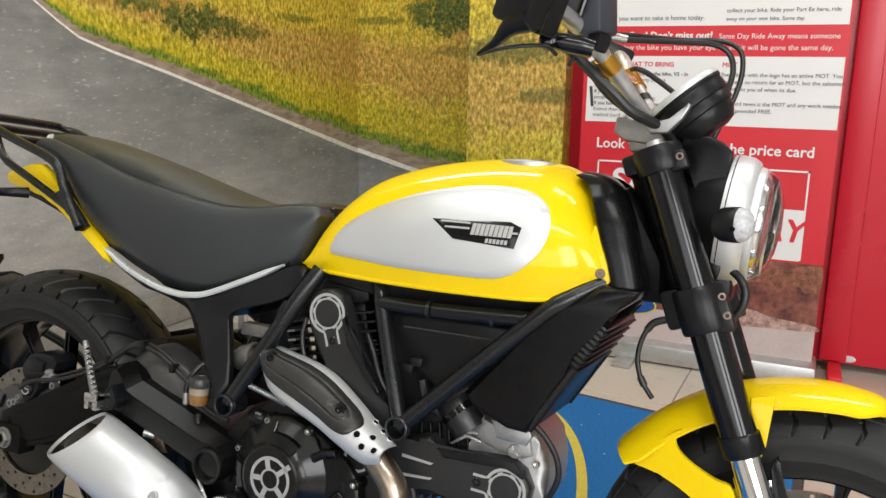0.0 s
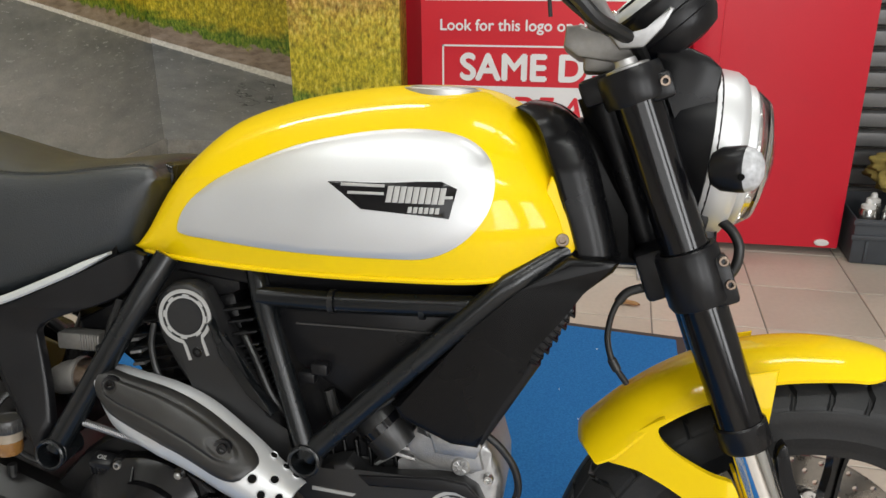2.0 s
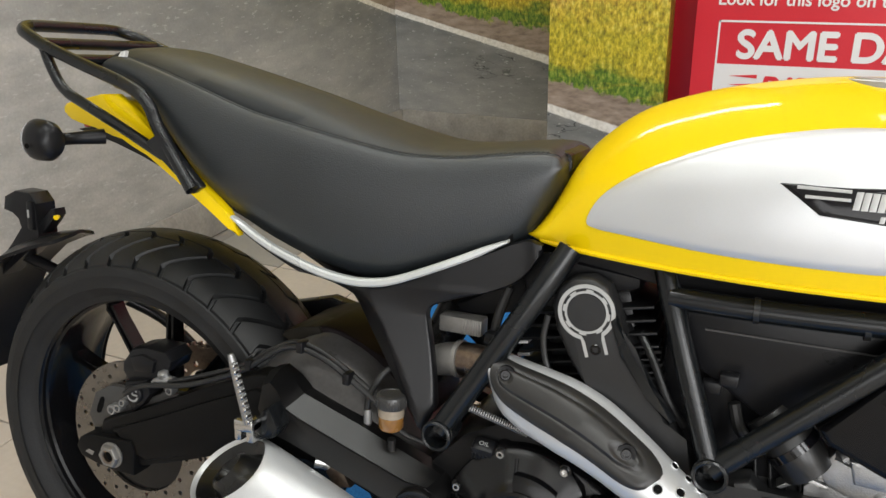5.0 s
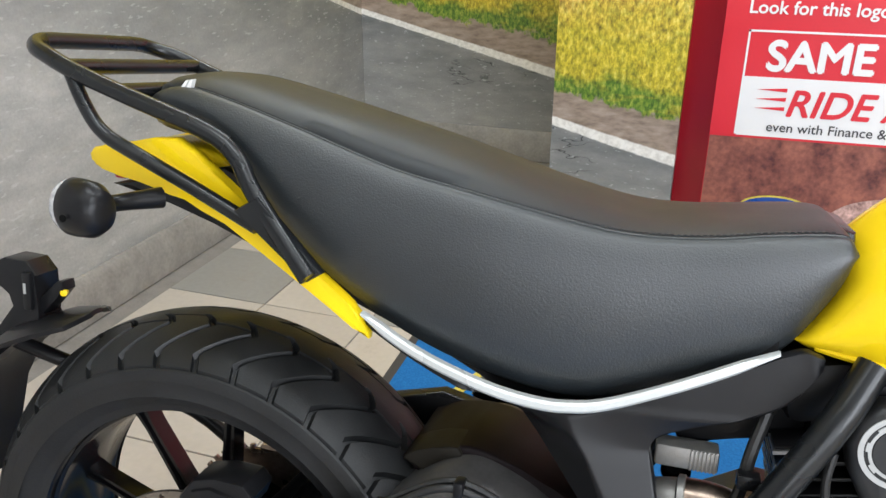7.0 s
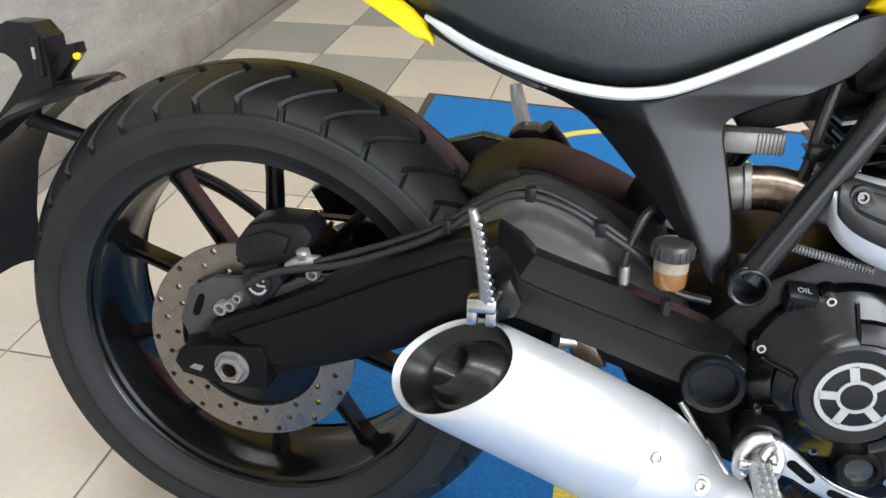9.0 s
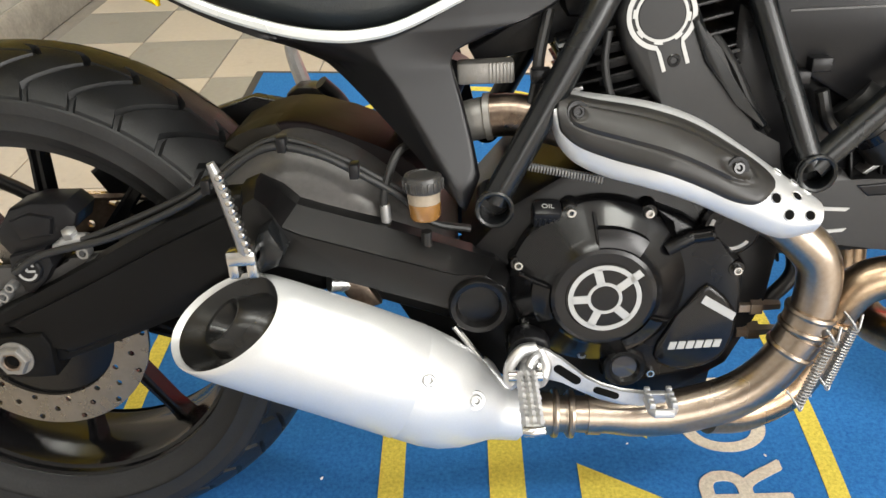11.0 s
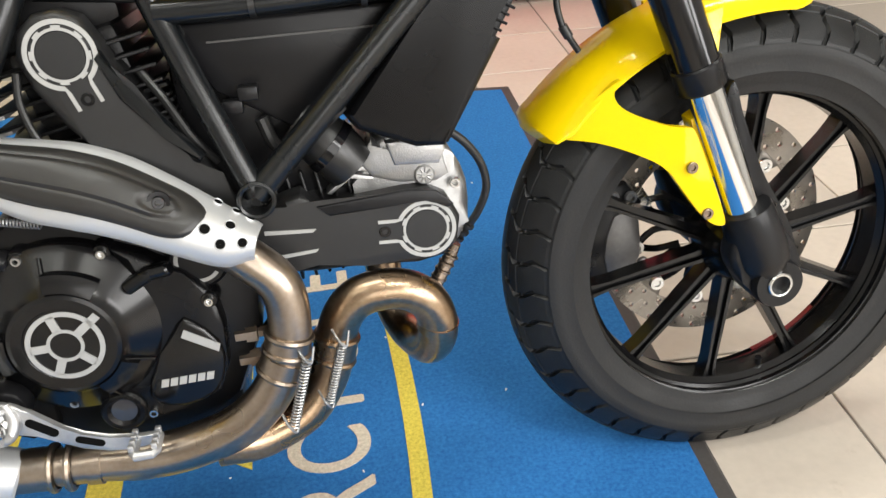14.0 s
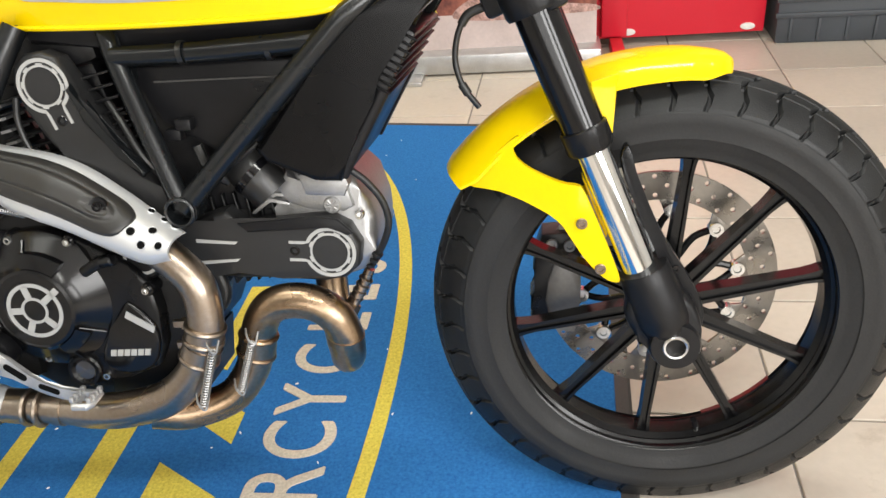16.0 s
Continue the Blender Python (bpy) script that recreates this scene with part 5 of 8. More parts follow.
S_LOW = smooth_table([(-0.060, 0.882), (0.045, 0.866), (0.097, 0.818), (0.151, 0.763), (0.223, 0.716), (0.284, 0.688), (0.353, 0.668), (0.418, 0.657), (0.465, 0.664), (0.535, 0.690), (0.600, 0.722), (0.640, 0.778), (0.652, 0.806)])
S_WIDE = smooth_table([(-0.060, 0.055), (-0.02, 0.092), (0.05, 0.108), (0.15, 0.122), (0.30, 0.128), (0.42, 0.122), (0.52, 0.110), (0.60, 0.100), (0.640, 0.092), (0.652, 0.086)])
bm = bmesh.new()
loops = []
for i in range(61):
    x = -0.060 + 0.712 * (0.5 - 0.5 * math.cos(math.pi * i / 60))
    zt, zs, zl, w = lerp(S_TOP, x), lerp(S_SEAM, x), lerp(S_LOW, x), lerp(S_WIDE, x)
    q = zs - zl
    prof = [(w * 0.70, zl - 0.016), (w * 0.88, zl - 0.004), (w * 0.940, zl + q * 0.10), (w * 0.985, zl + q * 0.26), (w * 1.012, zl + q * 0.43), (w * 1.018, zl + q * 0.58), (w * 1.002, zl + q * 0.73), (w * 0.968, zl + q * 0.86), (w * 0.925, zl + q * 0.95), (w * 0.875, zs - 0.0006), (w * 0.84, zs - 0.0022), (w * 0.82, zs - 0.0002), (w * 0.72, zs + (zt - zs) * 0.45), (w * 0.45, zs + (zt - zs) * 0.82), (0.0001, zt)]
    loops.append([(x, -y, z) for y, z in prof] + [(x, y, z) for y, z in prof[::-1][1:]])
rings(bm, loops)
seat = part("seat", bm, SEAT, bike, "black grained leatherette seat with a stitched seam", 75)
bm = bmesh.new()
rings(bm, [[(p[0], p[1], p[2] + 0.0006) for p in loop[11:18]] + [(p[0], p[1] * 0.98, p[2] - 0.004) for p in loop[17:10:-1]] for loop in loops[3:-3]])
part("seat_top", bm, SEATFACE, seat, "smooth dark grey seat top", 75)
for s in (-1, 1):
    line = [np.array((x, s * lerp(S_WIDE, x) * 0.868, lerp(S_SEAM, x) - 0.0006)) for x in (0.03 + 0.61 * i / 60 for i in range(61))]
    part("piping", tube(bmesh.new(), line, 0.0011, 6, 0), SEAT, seat)
    bm = bmesh.new()
    for k in range(110):
        x = 0.03 + 0.0055 * k
        p, q = [np.array((v, s * lerp(S_WIDE, v) * 0.805, lerp(S_SEAM, v) + 0.0014)) for v in (x, x + 0.0036)]
        tube(bm, [p, q], 0.0006, 4, 0)
    part("stitching", bm, SEATTOP, seat, "dark stitching")["kind"] = "stuff"
for mark in ([(-0.004, 0.897), (0.010, 0.9155), (0.0135, 0.9165), (0.0065, 0.9035), (-0.0005, 0.8945)], [(0.0045, 0.897), (0.0150, 0.9165), (0.0185, 0.9175), (0.0155, 0.9065), (0.0085, 0.8960)]):
    part("seat_mark", plate(bmesh.new(), mark, -0.0905, -0.084), WHITE, seat, "white printed slash")

# -- trim strip and side cover --
TRIMLINE = [(0.224, 0.711), (0.262, 0.689), (0.300, 0.673), (0.350, 0.657), (0.391, 0.650), (0.424, 0.650), (0.463, 0.658), (0.537, 0.690), (0.600, 0.721)]


def cover_y(x, z):
    """Half width of the flank below the seat."""
    return lerp([(0.20, 0.127), (0.30, 0.131), (0.42, 0.128), (0.52, 0.118), (0.62, 0.101)], x)


for s in (-1, 1):
    line = [np.array((p[0], s * (cover_y(p[0], p[1]) + 0.004), p[1])) for p in glide(TRIMLINE, 6)]
    bm = bmesh.new()
    loops = []
    for i, p in enumerate(line):
        k = min(1.0, 0.35 + i / 5, 0.35 + (len(line) - 1 - i) / 5)
        loops.append([(p[0], p[1] + dy * s, p[2] + dz * k) for dy, dz in ((-0.006, -0.0052), (0.001, -0.0052), (0.0030, -0.0026), (0.0030, 0.0026), (0.001, 0.0052), (-0.006, 0.0052))])
    rings(bm, loops)
    part("seat_trim", bm, TRIM, bike, "pale silver trim strip")
    inner = [(p[0], p[2] - 0.004) for p in line] + [(p[0], p[2] + 0.040) for p in line[::-1]]
    part("trim_backing", plate(bmesh.new(), inner, s * 0.092, s * 0.084), SWING, bike)
    upper = [(p[0], p[2] - 0.005) for p in line] + [(0.622, 0.724), (0.638, 0.718)]
    lower = glide([(0.226, 0.698), (0.270, 0.674), (0.320, 0.652), (0.360, 0.637), (0.392, 0.618), (0.420, 0.588), (0.446, 0.556), (0.464, 0.529), (0.486, 0.500), (0.5085, 0.4740), (0.5125, 0.4735), (0.5255, 0.502), (0.526, 0.510), (0.520, 0.545), (0.512, 0.580), (0.505, 0.606), (0.503, 0.619), (0.512, 0.630), (0.545, 0.643), (0.590, 0.658), (0.618, 0.676), (0.638, 0.708)], 5)
    bm = bmesh.new()
    outer_, inner_ = [], []
    for i in range(121):
        u = i / 120 * (len(upper) - 1)
        k0 = min(int(u), len(upper) - 2)
        a = np.array(upper[k0]) * (1 - u + k0) + np.array(upper[k0 + 1]) * (u - k0)
        u = i / 120 * (len(lower) - 1)
        k0 = min(int(u), len(lower) - 2)
        b = (lower[k0] * (1 - u + k0) + lower[k0 + 1] * (u - k0))[:2]
        col, back = [], []
        for k in range(29):
            x, z = a + (b - a) * (k / 28)
            low = min(1.0, max(0.0, (0.650 - z) / 0.035))
            fold = lerp([(0.47, 0.510), (0.50, 0.498), (0.55, 0.474), (0.60, 0.449), (0.625, 0.432), (0.66, 0.420)], z)
            y = cover_y(x, z) - 0.001 + 0.024 * min(1, max(0, (0.66 - z) / 0.16)) ** 1.2
            y += low * (-0.95 * max(0.0, fold - x) - 0.12 * max(0.0, x - fold))
            rim = 0.003 if k in (0, 28) or i in (0, 120) else 0.0
            col.append((x, s * (y - rim), z))
            back.append((x, s * (y - 0.012), z))
        outer_.append(col)
        inner_.append(back)
    rings(bm, [o + n[::-1] for o, n in zip(outer_, inner_)])
    part("side_cover", bm, COVER, bike, "matt black side cover", 60)


# -- tail --
tailprof = [(-0.120, 0.836), (-0.122, 0.822), (-0.108, 0.812), (-0.050, 0.806), (-0.010, 0.797), (0.032, 0.789), (0.091, 0.759), (0.148, 0.729), (0.190, 0.706), (0.230, 0.684), (0.222, 0.704), (0.190, 0.728), (0.140, 0.760), (0.085, 0.800), (0.045, 0.828), (0.0, 0.857), (-0.06, 0.848)]
for s in (-1, 1):
    part("tail_side", plate(bmesh.new(), tailprof, s * 0.010, -s * 0.006, 0.005, 2, lambda x, z, s=s: s * lerp([(-0.12, 0.062), (-0.05, 0.078), (0.1, 0.098), (0.24, 0.120)], x)), YELLOW, bike, "yellow tail fairing")
part("tail_top", plate(bmesh.new(), [(-0.120, 0.834), (-0.123, 0.822), (-0.09, 0.813), (0.04, 0.81), (0.03, 0.84), (-0.05, 0.848)], -0.062, 0.062, 0.006, 2), YELLOW, bike, "yellow tail end")
part("tail_light", box(bmesh.new(), -0.116, -0.100, -0.045, 0.045, 0.798, 0.814, 0.004), material("red_lamp_lens", (0.35, 0.01, 0.01), 0.15, coat=0.6), bike, "red tail lamp")
part("under_tray", plate(bmesh.new(), [(-0.09, 0.80), (0.04, 0.775), (0.30, 0.665), (0.42, 0.60), (0.46, 0.64), (0.24, 0.74), (0.05, 0.83)], -0.085, 0.085, 0.006), PLASTIC, bike)

# -- luggage rack --
rack = bmesh.new()
for s in (-1, 1):
    tube(rack, [(-0.170, s * 0.066, 0.947), (-0.168, s * 0.088, 0.9455), (-0.156, s * 0.106, 0.940), (-0.136, s * 0.115, 0.9335), (-0.100, s * 0.119, 0.919), (-0.040, s * 0.120, 0.899), (0.052, s * 0.124, 0.871), (0.088, s * 0.128, 0.850), (0.112, s * 0.134, 0.815), (0.176, s * 0.150, 0.744)], 0.0090, 16)
tube(rack, [(-0.170, -0.067, 0.947), (-0.170, 0.067, 0.947)], 0.0090, 16, 0)
rack = part("luggage_rack", rack, FRAME, bike, "black tubular luggage rack")
for s in (-1, 1):
    part("rack_strut", tube(bmesh.new(), [(-0.104, s * 0.118, 0.916), (-0.092, s * 0.120, 0.893), (-0.076, s * 0.122, 0.870), (-0.062, s * 0.123, 0.858), (-0.046, s * 0.124, 0.850), (0.034, s * 0.127, 0.817), (0.114, s * 0.132, 0.783)], 0.0075, 12), FRAME, rack)
    part("rack_foot", plate(bmesh.new(), [(0.095, 0.800), (0.120, 0.815), (0.187, 0.748), (0.172, 0.738)], s * 0.146, s * 0.132, 0.003), FRAME, rack)
for x, z in ((-0.110, 0.9225), (-0.048, 0.9015)):
    part("rack_crossbar", tube(bmesh.new(), [(x, -0.118, z), (x, 0.118, z)], 0.0085, 14, 0), FRAME, rack)

# -- number plate carrier --
plate_ob = part("plate_carrier", plate(bmesh.new(), [(-0.330, 0.664), (-0.305, 0.676), (-0.272, 0.675), (-0.257, 0.658), (-0.260, 0.618), (-0.254, 0.596), (-0.300, 0.560), (-0.330, 0.540), (-0.350, 0.52), (-0.352, 0.55), (-0.318, 0.585), (-0.292, 0.612), (-0.298, 0.630), (-0.312, 0.640), (-0.335, 0.640)], -0.020, 0.020, 0.003, 0), PLASTIC, bike, "black number plate bracket")
part("bracket_rib", box(bmesh.new(), -0.275, -0.262, -0.026, -0.018, 0.612, 0.662, 0.003), PLASTIC, plate_ob)
part("bracket_mark", box(bmesh.new(), -0.272, -0.268, -0.0270, -0.0258, 0.634, 0.648, 0.0005), GREYLINE, plate_ob, "pale mark")
part("plate_arm", plate(bmesh.new(), [(-0.278, 0.610), (-0.236, 0.650), (-0.226, 0.652), (-0.224, 0.640), (-0.234, 0.630), (-0.268, 0.592)], -0.012, 0.012, 0.003, 0), PLASTIC, plate_ob)
part("arm_reflector", lathe(bmesh.new(), [(0.0045, -0.004), (0.0045, 0.003), (0.0001, 0.004)], (-0.226, -0.008, 0.637), (0.4, -0.9, 0), 12), YELLOW, plate_ob, "yellow tip")
bm = bmesh.new()
loops = []
for x, z, w in ((-0.186, 0.6185, 0.012), (-0.200, 0.6160, 0.045), (-0.236, 0.609, 0.062), (-0.292, 0.588, 0.070), (-0.340, 0.550, 0.074), (-0.372, 0.495, 0.076), (-0.392, 0.42, 0.078), (-0.400, 0.34, 0.078)):
    row = [(x, w * (-1 + k / 4), z - 0.016 * w / 0.075 * abs(-1 + k / 4) ** 2.5) for k in range(9)]
    loops.append(row + [(p[0] + 0.003, p[1] * 0.97, p[2] - 0.005) for p in row[::-1]])
rings(bm, loops)
part("rear_mudguard", bm, PLASTIC, bike, "black rear mudguard blade")
part("mudguard_arm", tube(bmesh.new(), [(-0.33, 0.0, 0.56), (-0.24, 0.03, 0.52), (-0.12, 0.115, 0.44), (0.0, 0.13, 0.34)], 0.010, 12), PLASTIC, bike, "black mudguard arm")

# -- frame --
def bars(bm, s):
    tube(bm, [(0.674, s * 0.106, 0.722), (0.640, s * 0.128, 0.657), (0.540, s * 0.147, 0.484)], 0.0142, 20, 3)
    tube(bm, [(0.776, s * 0.092, 0.722), (0.800, s * 0.112, 0.656), (0.856, s * 0.136, 0.502)], 0.0126, 20, 3)
    tube(bm, [(0.856, s * 0.136, 0.502), (1.045, s * 0.128, 0.686), (1.090, s * 0.122, 0.724), (1.165, s * 0.085, 0.770)], 0.0134, 20, 3)
    tube(bm, [(0.790, s * 0.108, 0.682), (0.90, s * 0.114, 0.683), (1.05, s * 0.122, 0.690)], 0.0128, 20, 3)


frame_ob = part("frame", both(bars), FRAME, bike, "satin black trellis frame")
for x, z, y in ((0.856, 0.500, 0.138), (0.540, 0.480, 0.149)):
    for s in (-1, 1):
        part("frame_node", lathe(bmesh.new(), [(0.0180, -0.030), (0.0180, 0.002), (0.0192, 0.003), (0.0192, 0.006), (0.0184, 0.007), (0.0184, 0.009), (0.0194, 0.010), (0.0194, 0.013), (0.0175, 0.0145), (0.0152, 0.0135), (0.0145, -0.012), (0.0001, -0.012)], (x, s * y, z), (0, s, 0), 32, cap=False), FRAME, frame_ob, "hollow frame junction")
part("tank_tray", plate(bmesh.new(), [(0.65, 0.740), (0.68, 0.700), (0.80, 0.688), (1.05, 0.690), (1.12, 0.745), (0.90, 0.745)], -0.095, 0.095, 0.006), PLASTIC, frame_ob, "black tray below the tank")
part("cross_tube", tube(bmesh.new(), [(0.80, -0.10, 0.66), (0.80, 0.10, 0.66)], 0.012, 12, 0), FRAME, frame_ob)
for x in (0.88, 0.985):
    part("tube_band", lathe(bmesh.new(), [(0.0128, -0.003), (0.0140, -0.003), (0.0140, 0.003), (0.0128, 0.003)], (x, -0.1165, 0.6835), (1, 0, 0.03), 20, cap=False), CABLE, frame_ob)

# -- cover between tank and fork, shrouds, radiator --
COVER_EDGE = [(1.074, 0.905, 1.092, 0.914), (1.092, 0.896, 1.122, 0.909), (1.103, 0.882, 1.146, 0.891), (1.113, 0.858, 1.159, 0.869), (1.122, 0.834, 1.170, 0.842), (1.131, 0.809, 1.179, 0.812), (1.140, 0.785, 1.187, 0.786), (1.147, 0.762, 1.193, 0.764), (1.152, 0.744, 1.197, 0.744)]
for s in (-1, 1):
    loops = []
    for n, (xl, zl, xr, zr) in enumerate(glide(COVER_EDGE, 4)):
        flank = lerp([(0.744, 0.1145), (0.800, 0.1145), (0.840, 0.112), (0.870, 0.104), (0.890, 0.090), (0.905, 0.070)], zl)
        loop = []
        for f, d in ((0.0, 0.060), (0.0, 0.012), (0.02, 0.004), (0.07, 0.0005), (0.16, 0.0), (0.40, 0.0005), (0.62, 0.003), (0.80, 0.008), (0.92, 0.015), (0.98, 0.024), (1.0, 0.034), (1.0, 0.055)):
            loop.append((xl + (xr - xl) * f, s * max(0.008, flank - d), zl + (zr - zl) * f))
        loops.append(loop)
    bm = bmesh.new()
    rings(bm, loops)
    part("tank_front_cover", bm, SATIN, bike, "satin black cover ahead of the tank", 50)
guard_side = [(1.142, 0.752), (1.198, 0.752), (1.190, 0.738), (1.160, 0.714), (1.134, 0.691), (1.111, 0.648), (1.093, 0.622), (1.077, 0.580), (1.061, 0.548), (1.053, 0.526), (1.022, 0.528), (0.964, 0.553), (0.952, 0.570), (1.040, 0.664), (1.090, 0.712)]
for s in (-1, 1):
    part("radiator_shroud", plate(bmesh.new(), guard_side, s * 0.131, s * 0.070, 0.011, 1, segments=4), SATIN, bike, "satin black radiator shroud")
TILT31 = Matrix.Translation((1.096, 0, 0.615)) @ pose(0, 0, 0, 0, 31)
cooler = part("oil_cooler", box(bmesh.new(), -0.034, 0.010, -0.110, 0.110, -0.100, 0.094, 0.004, TILT31), PLASTIC, bike, "black oil cooler")
for i in range(9):
    part("cooler_fin", box(bmesh.new(), -0.010, 0.014 - 0.002 * (i % 2), -0.112, 0.112, 0.018 + 0.0085 * i, 0.0210 + 0.0085 * i, 0.0008, TILT31), SWING, cooler)
for s in (-1, 1):
    bm = tube(bmesh.new(), [(0.004, s * 0.112, -0.096), (0.004, s * 0.112, -0.04), (0.004, s * 0.112, 0.020)], 0.0095, 16, 0)
    bmesh.ops.transform(bm, matrix=TILT31, verts=bm.verts[:])
    part("cooler_end", bm, PLASTIC, cooler, "round cooler end tank")
    bm = tube(bmesh.new(), [(-0.026, s * 0.120, -0.098), (-0.026, s * 0.122, -0.03), (-0.020, s * 0.120, 0.014)], 0.0080, 14)
    bmesh.ops.transform(bm, matrix=TILT31, verts=bm.verts[:])
    part("cooler_hose", bm, CABLE, cooler, "black cooler hose")
part("air_box", plate(bmesh.new(), [(0.795, 0.668), (1.050, 0.672), (1.045, 0.655), (0.925, 0.548), (0.900, 0.556), (0.83, 0.60)], -0.098, 0.098, 0.006), PLASTIC, bike, "matt black airbox cover")
part("air_box_line", box(bmesh.new(), 0.83, 1.03, -0.1000, -0.0985, 0.6480, 0.6500), PLASTIC2, bike)
part("front_loom", tube(bmesh.new(), [(1.045, -0.11, 0.550), (1.060, -0.108, 0.536), (1.078, -0.105, 0.519), (1.094, -0.100, 0.493), (1.099, -0.096, 0.464), (1.089, -0.090, 0.434), (1.074, -0.080, 0.410), (1.066, -0.074, 0.398)], 0.0046, 12), CABLE, bike, "black sensor cable")
for k in range(3):
    part("cable_tie", lathe(bmesh.new(), [(0.0050, -0.002), (0.0075, -0.002), (0.0075, 0.002), (0.0050, 0.002)], (1.078 - 0.006 * k, -0.084 + 0.003 * k, 0.417 - 0.008 * k), (0.55, -0.2, 0.8), 14, cap=False), CABLE, bike, "black cable tie")
part("head_stock", plate(bmesh.new(), [(1.09, 0.73), (1.226, 0.73), (1.205, 0.79), (1.172, 0.872), (1.150, 0.895), (1.09, 0.88)], -0.052, 0.052, 0.012), SWING, bike)


def band(bm, x, z, r0, r1, y, th=0.0012, n=40, a0=0.0, a1=2 * math.pi):
    """A flat ring or arc facing the right side."""
    full = abs(a1 - a0 - 2 * math.pi) < 1e-6
    k = n if full else n + 1
    sets = [[bm.verts.new((x + r * math.cos(a0 + (a1 - a0) * i / n), yy, z + r * math.sin(a0 + (a1 - a0) * i / n))) for i in range(k)] for r, yy in ((r0, y + th), (r0, y), (r1, y), (r1, y + th))]
    for i in range(n):
        j = (i + 1) % k
        for a, b in ((0, 1), (1, 2), (2, 3)):
            bm.faces.new((sets[a][i], sets[a][j], sets[b][j], sets[b][i]))
    return bm


# -- swing arm --
swing = [(-0.036, 0.340), (-0.030, 0.360), (0.029, 0.385), (0.104, 0.422), (0.189, 0.466), (0.262, 0.498), (0.300, 0.500), (0.325, 0.480), (0.345, 0.458), (0.420, 0.432), (0.510, 0.402), (0.540, 0.398), (0.556, 0.376), (0.545, 0.345), (0.505, 0.338), (0.420, 0.372), (0.345, 0.396), (0.295, 0.392), (0.222, 0.371), (0.142, 0.338), (0.048, 0.301), (0.005, 0.298), (-0.030, 0.312)]
for s in (-1, 1):
    arm = part("swing_arm", plate(bmesh.new(), swing, s * 0.138, s * 0.100, 0.006, 0, lambda x, z, s=s: s * -0.012 * max(0, (0.25 - x) / 0.3)), SWING, bike, "matt black swing arm")
    part("arm_face", plate(bmesh.new(), [(-0.010, 0.352), (0.03, 0.368), (0.10, 0.400), (0.19, 0.444), (0.265, 0.478), (0.300, 0.472), (0.315, 0.430), (0.26, 0.396), (0.14, 0.348), (0.058, 0.314), (0.040, 0.330)], s * 0.144, s * 0.130, 0.006, 0, lambda x, z, s=s: s * -0.012 * max(0, (0.25 - x) / 0.3)), SWING, arm)
    face = [(0.284, 0.462), (0.291, 0.496), (0.303, 0.503), (0.313, 0.494), (0.326, 0.470), (0.345, 0.461), (0.420, 0.436), (0.500, 0.410), (0.530, 0.408), (0.549, 0.394), (0.550, 0.372), (0.530, 0.349), (0.508, 0.350), (0.494, 0.370), (0.408, 0.400), (0.334, 0.424), (0.300, 0.432)]
    back = [(0.274, 0.458), (0.284, 0.506), (0.300, 0.512), (0.322, 0.500), (0.338, 0.484), (0.356, 0.478), (0.424, 0.456), (0.512, 0.424), (0.540, 0.414), (0.556, 0.396), (0.556, 0.368), (0.530, 0.343), (0.502, 0.344), (0.488, 0.362), (0.404, 0.390), (0.330, 0.414), (0.290, 0.422)]
    mid = np.mean(face, axis=0)
    bm = bmesh.new()
    rings(bm, [[(*(mid + (np.array(p) - mid) * g)[:1], s * y, (mid + (np.array(p) - mid) * g)[1]) for p in line_] for line_, y, g in ((back, 0.112, 1.0), (back, 0.134, 1.0), (face, 0.1610, 1.006), (face, 0.1630, 1.0), (face, 0.1636, 0.985))])
    part("peg_hanger", bm, HANGER, bike, "satin black peg hanger", 25)
    part("pivot_boss", lathe(bmesh.new(), [(0.031, -0.03), (0.0315, 0.006), (0.029, 0.010), (0.024, 0.009), (0.0215, 0.002), (0.0195, -0.010), (0.0120, -0.012), (0.0105, -0.006), (0.0060, -0.001), (0.0001, 0.0005)], (0.521, s * 0.162, 0.376), (0, s, 0), 40, cap=False), HANGER, bike, "round pivot boss")
nut = part("rear_axle", lathe(bmesh.new(), [(0.016, -0.030), (0.016, 0.0), (0.0125, 0.001), (0.0125, 0.009), (0.0110, 0.010), (0.0085, 0.009), (0.0080, -0.012), (0.0001, -0.013)], (0.000, -0.140, 0.315), (0, -1, 0), 24, cap=False), PIPEDARK, bike, "bare steel rear axle")
part("axle_nut", lathe(bmesh.new(), [(0.0185, 0.0), (0.0185, 0.006), (0.0165, 0.0085), (0.0120, 0.0085)], (0.000, -0.142, 0.315), (0, -1, 0), 6, cap=False), CASTGREY, nut, "hexagon axle nut")
# black disc stands in for the shade down the hollow axle
part("axle_bore", lathe(bmesh.new(), [(0.0086, 0.0), (0.0001, 0.0)], (0.000, -0.144, 0.315), (0, -1, 0), 20, cap=False), HOLE, nut, "black disc for the shade in the hollow axle")
part("axle_washer", lathe(bmesh.new(), [(0.0208, 0.0), (0.0208, 0.002), (0.017, 0.0025)], (0.000, -0.1402, 0.315), (0, -1, 0), 28), CASTGREY, nut)
block = part("axle_block", plate(bmesh.new(), [(-0.073, 0.313), (-0.066, 0.328), (-0.050, 0.337), (-0.034, 0.338), (0.036, 0.345), (0.043, 0.330), (0.040, 0.288), (0.002, 0.287), (-0.032, 0.293), (-0.064, 0.298)], -0.1395, -0.100, 0.004), SWING, bike, "black axle adjuster block")
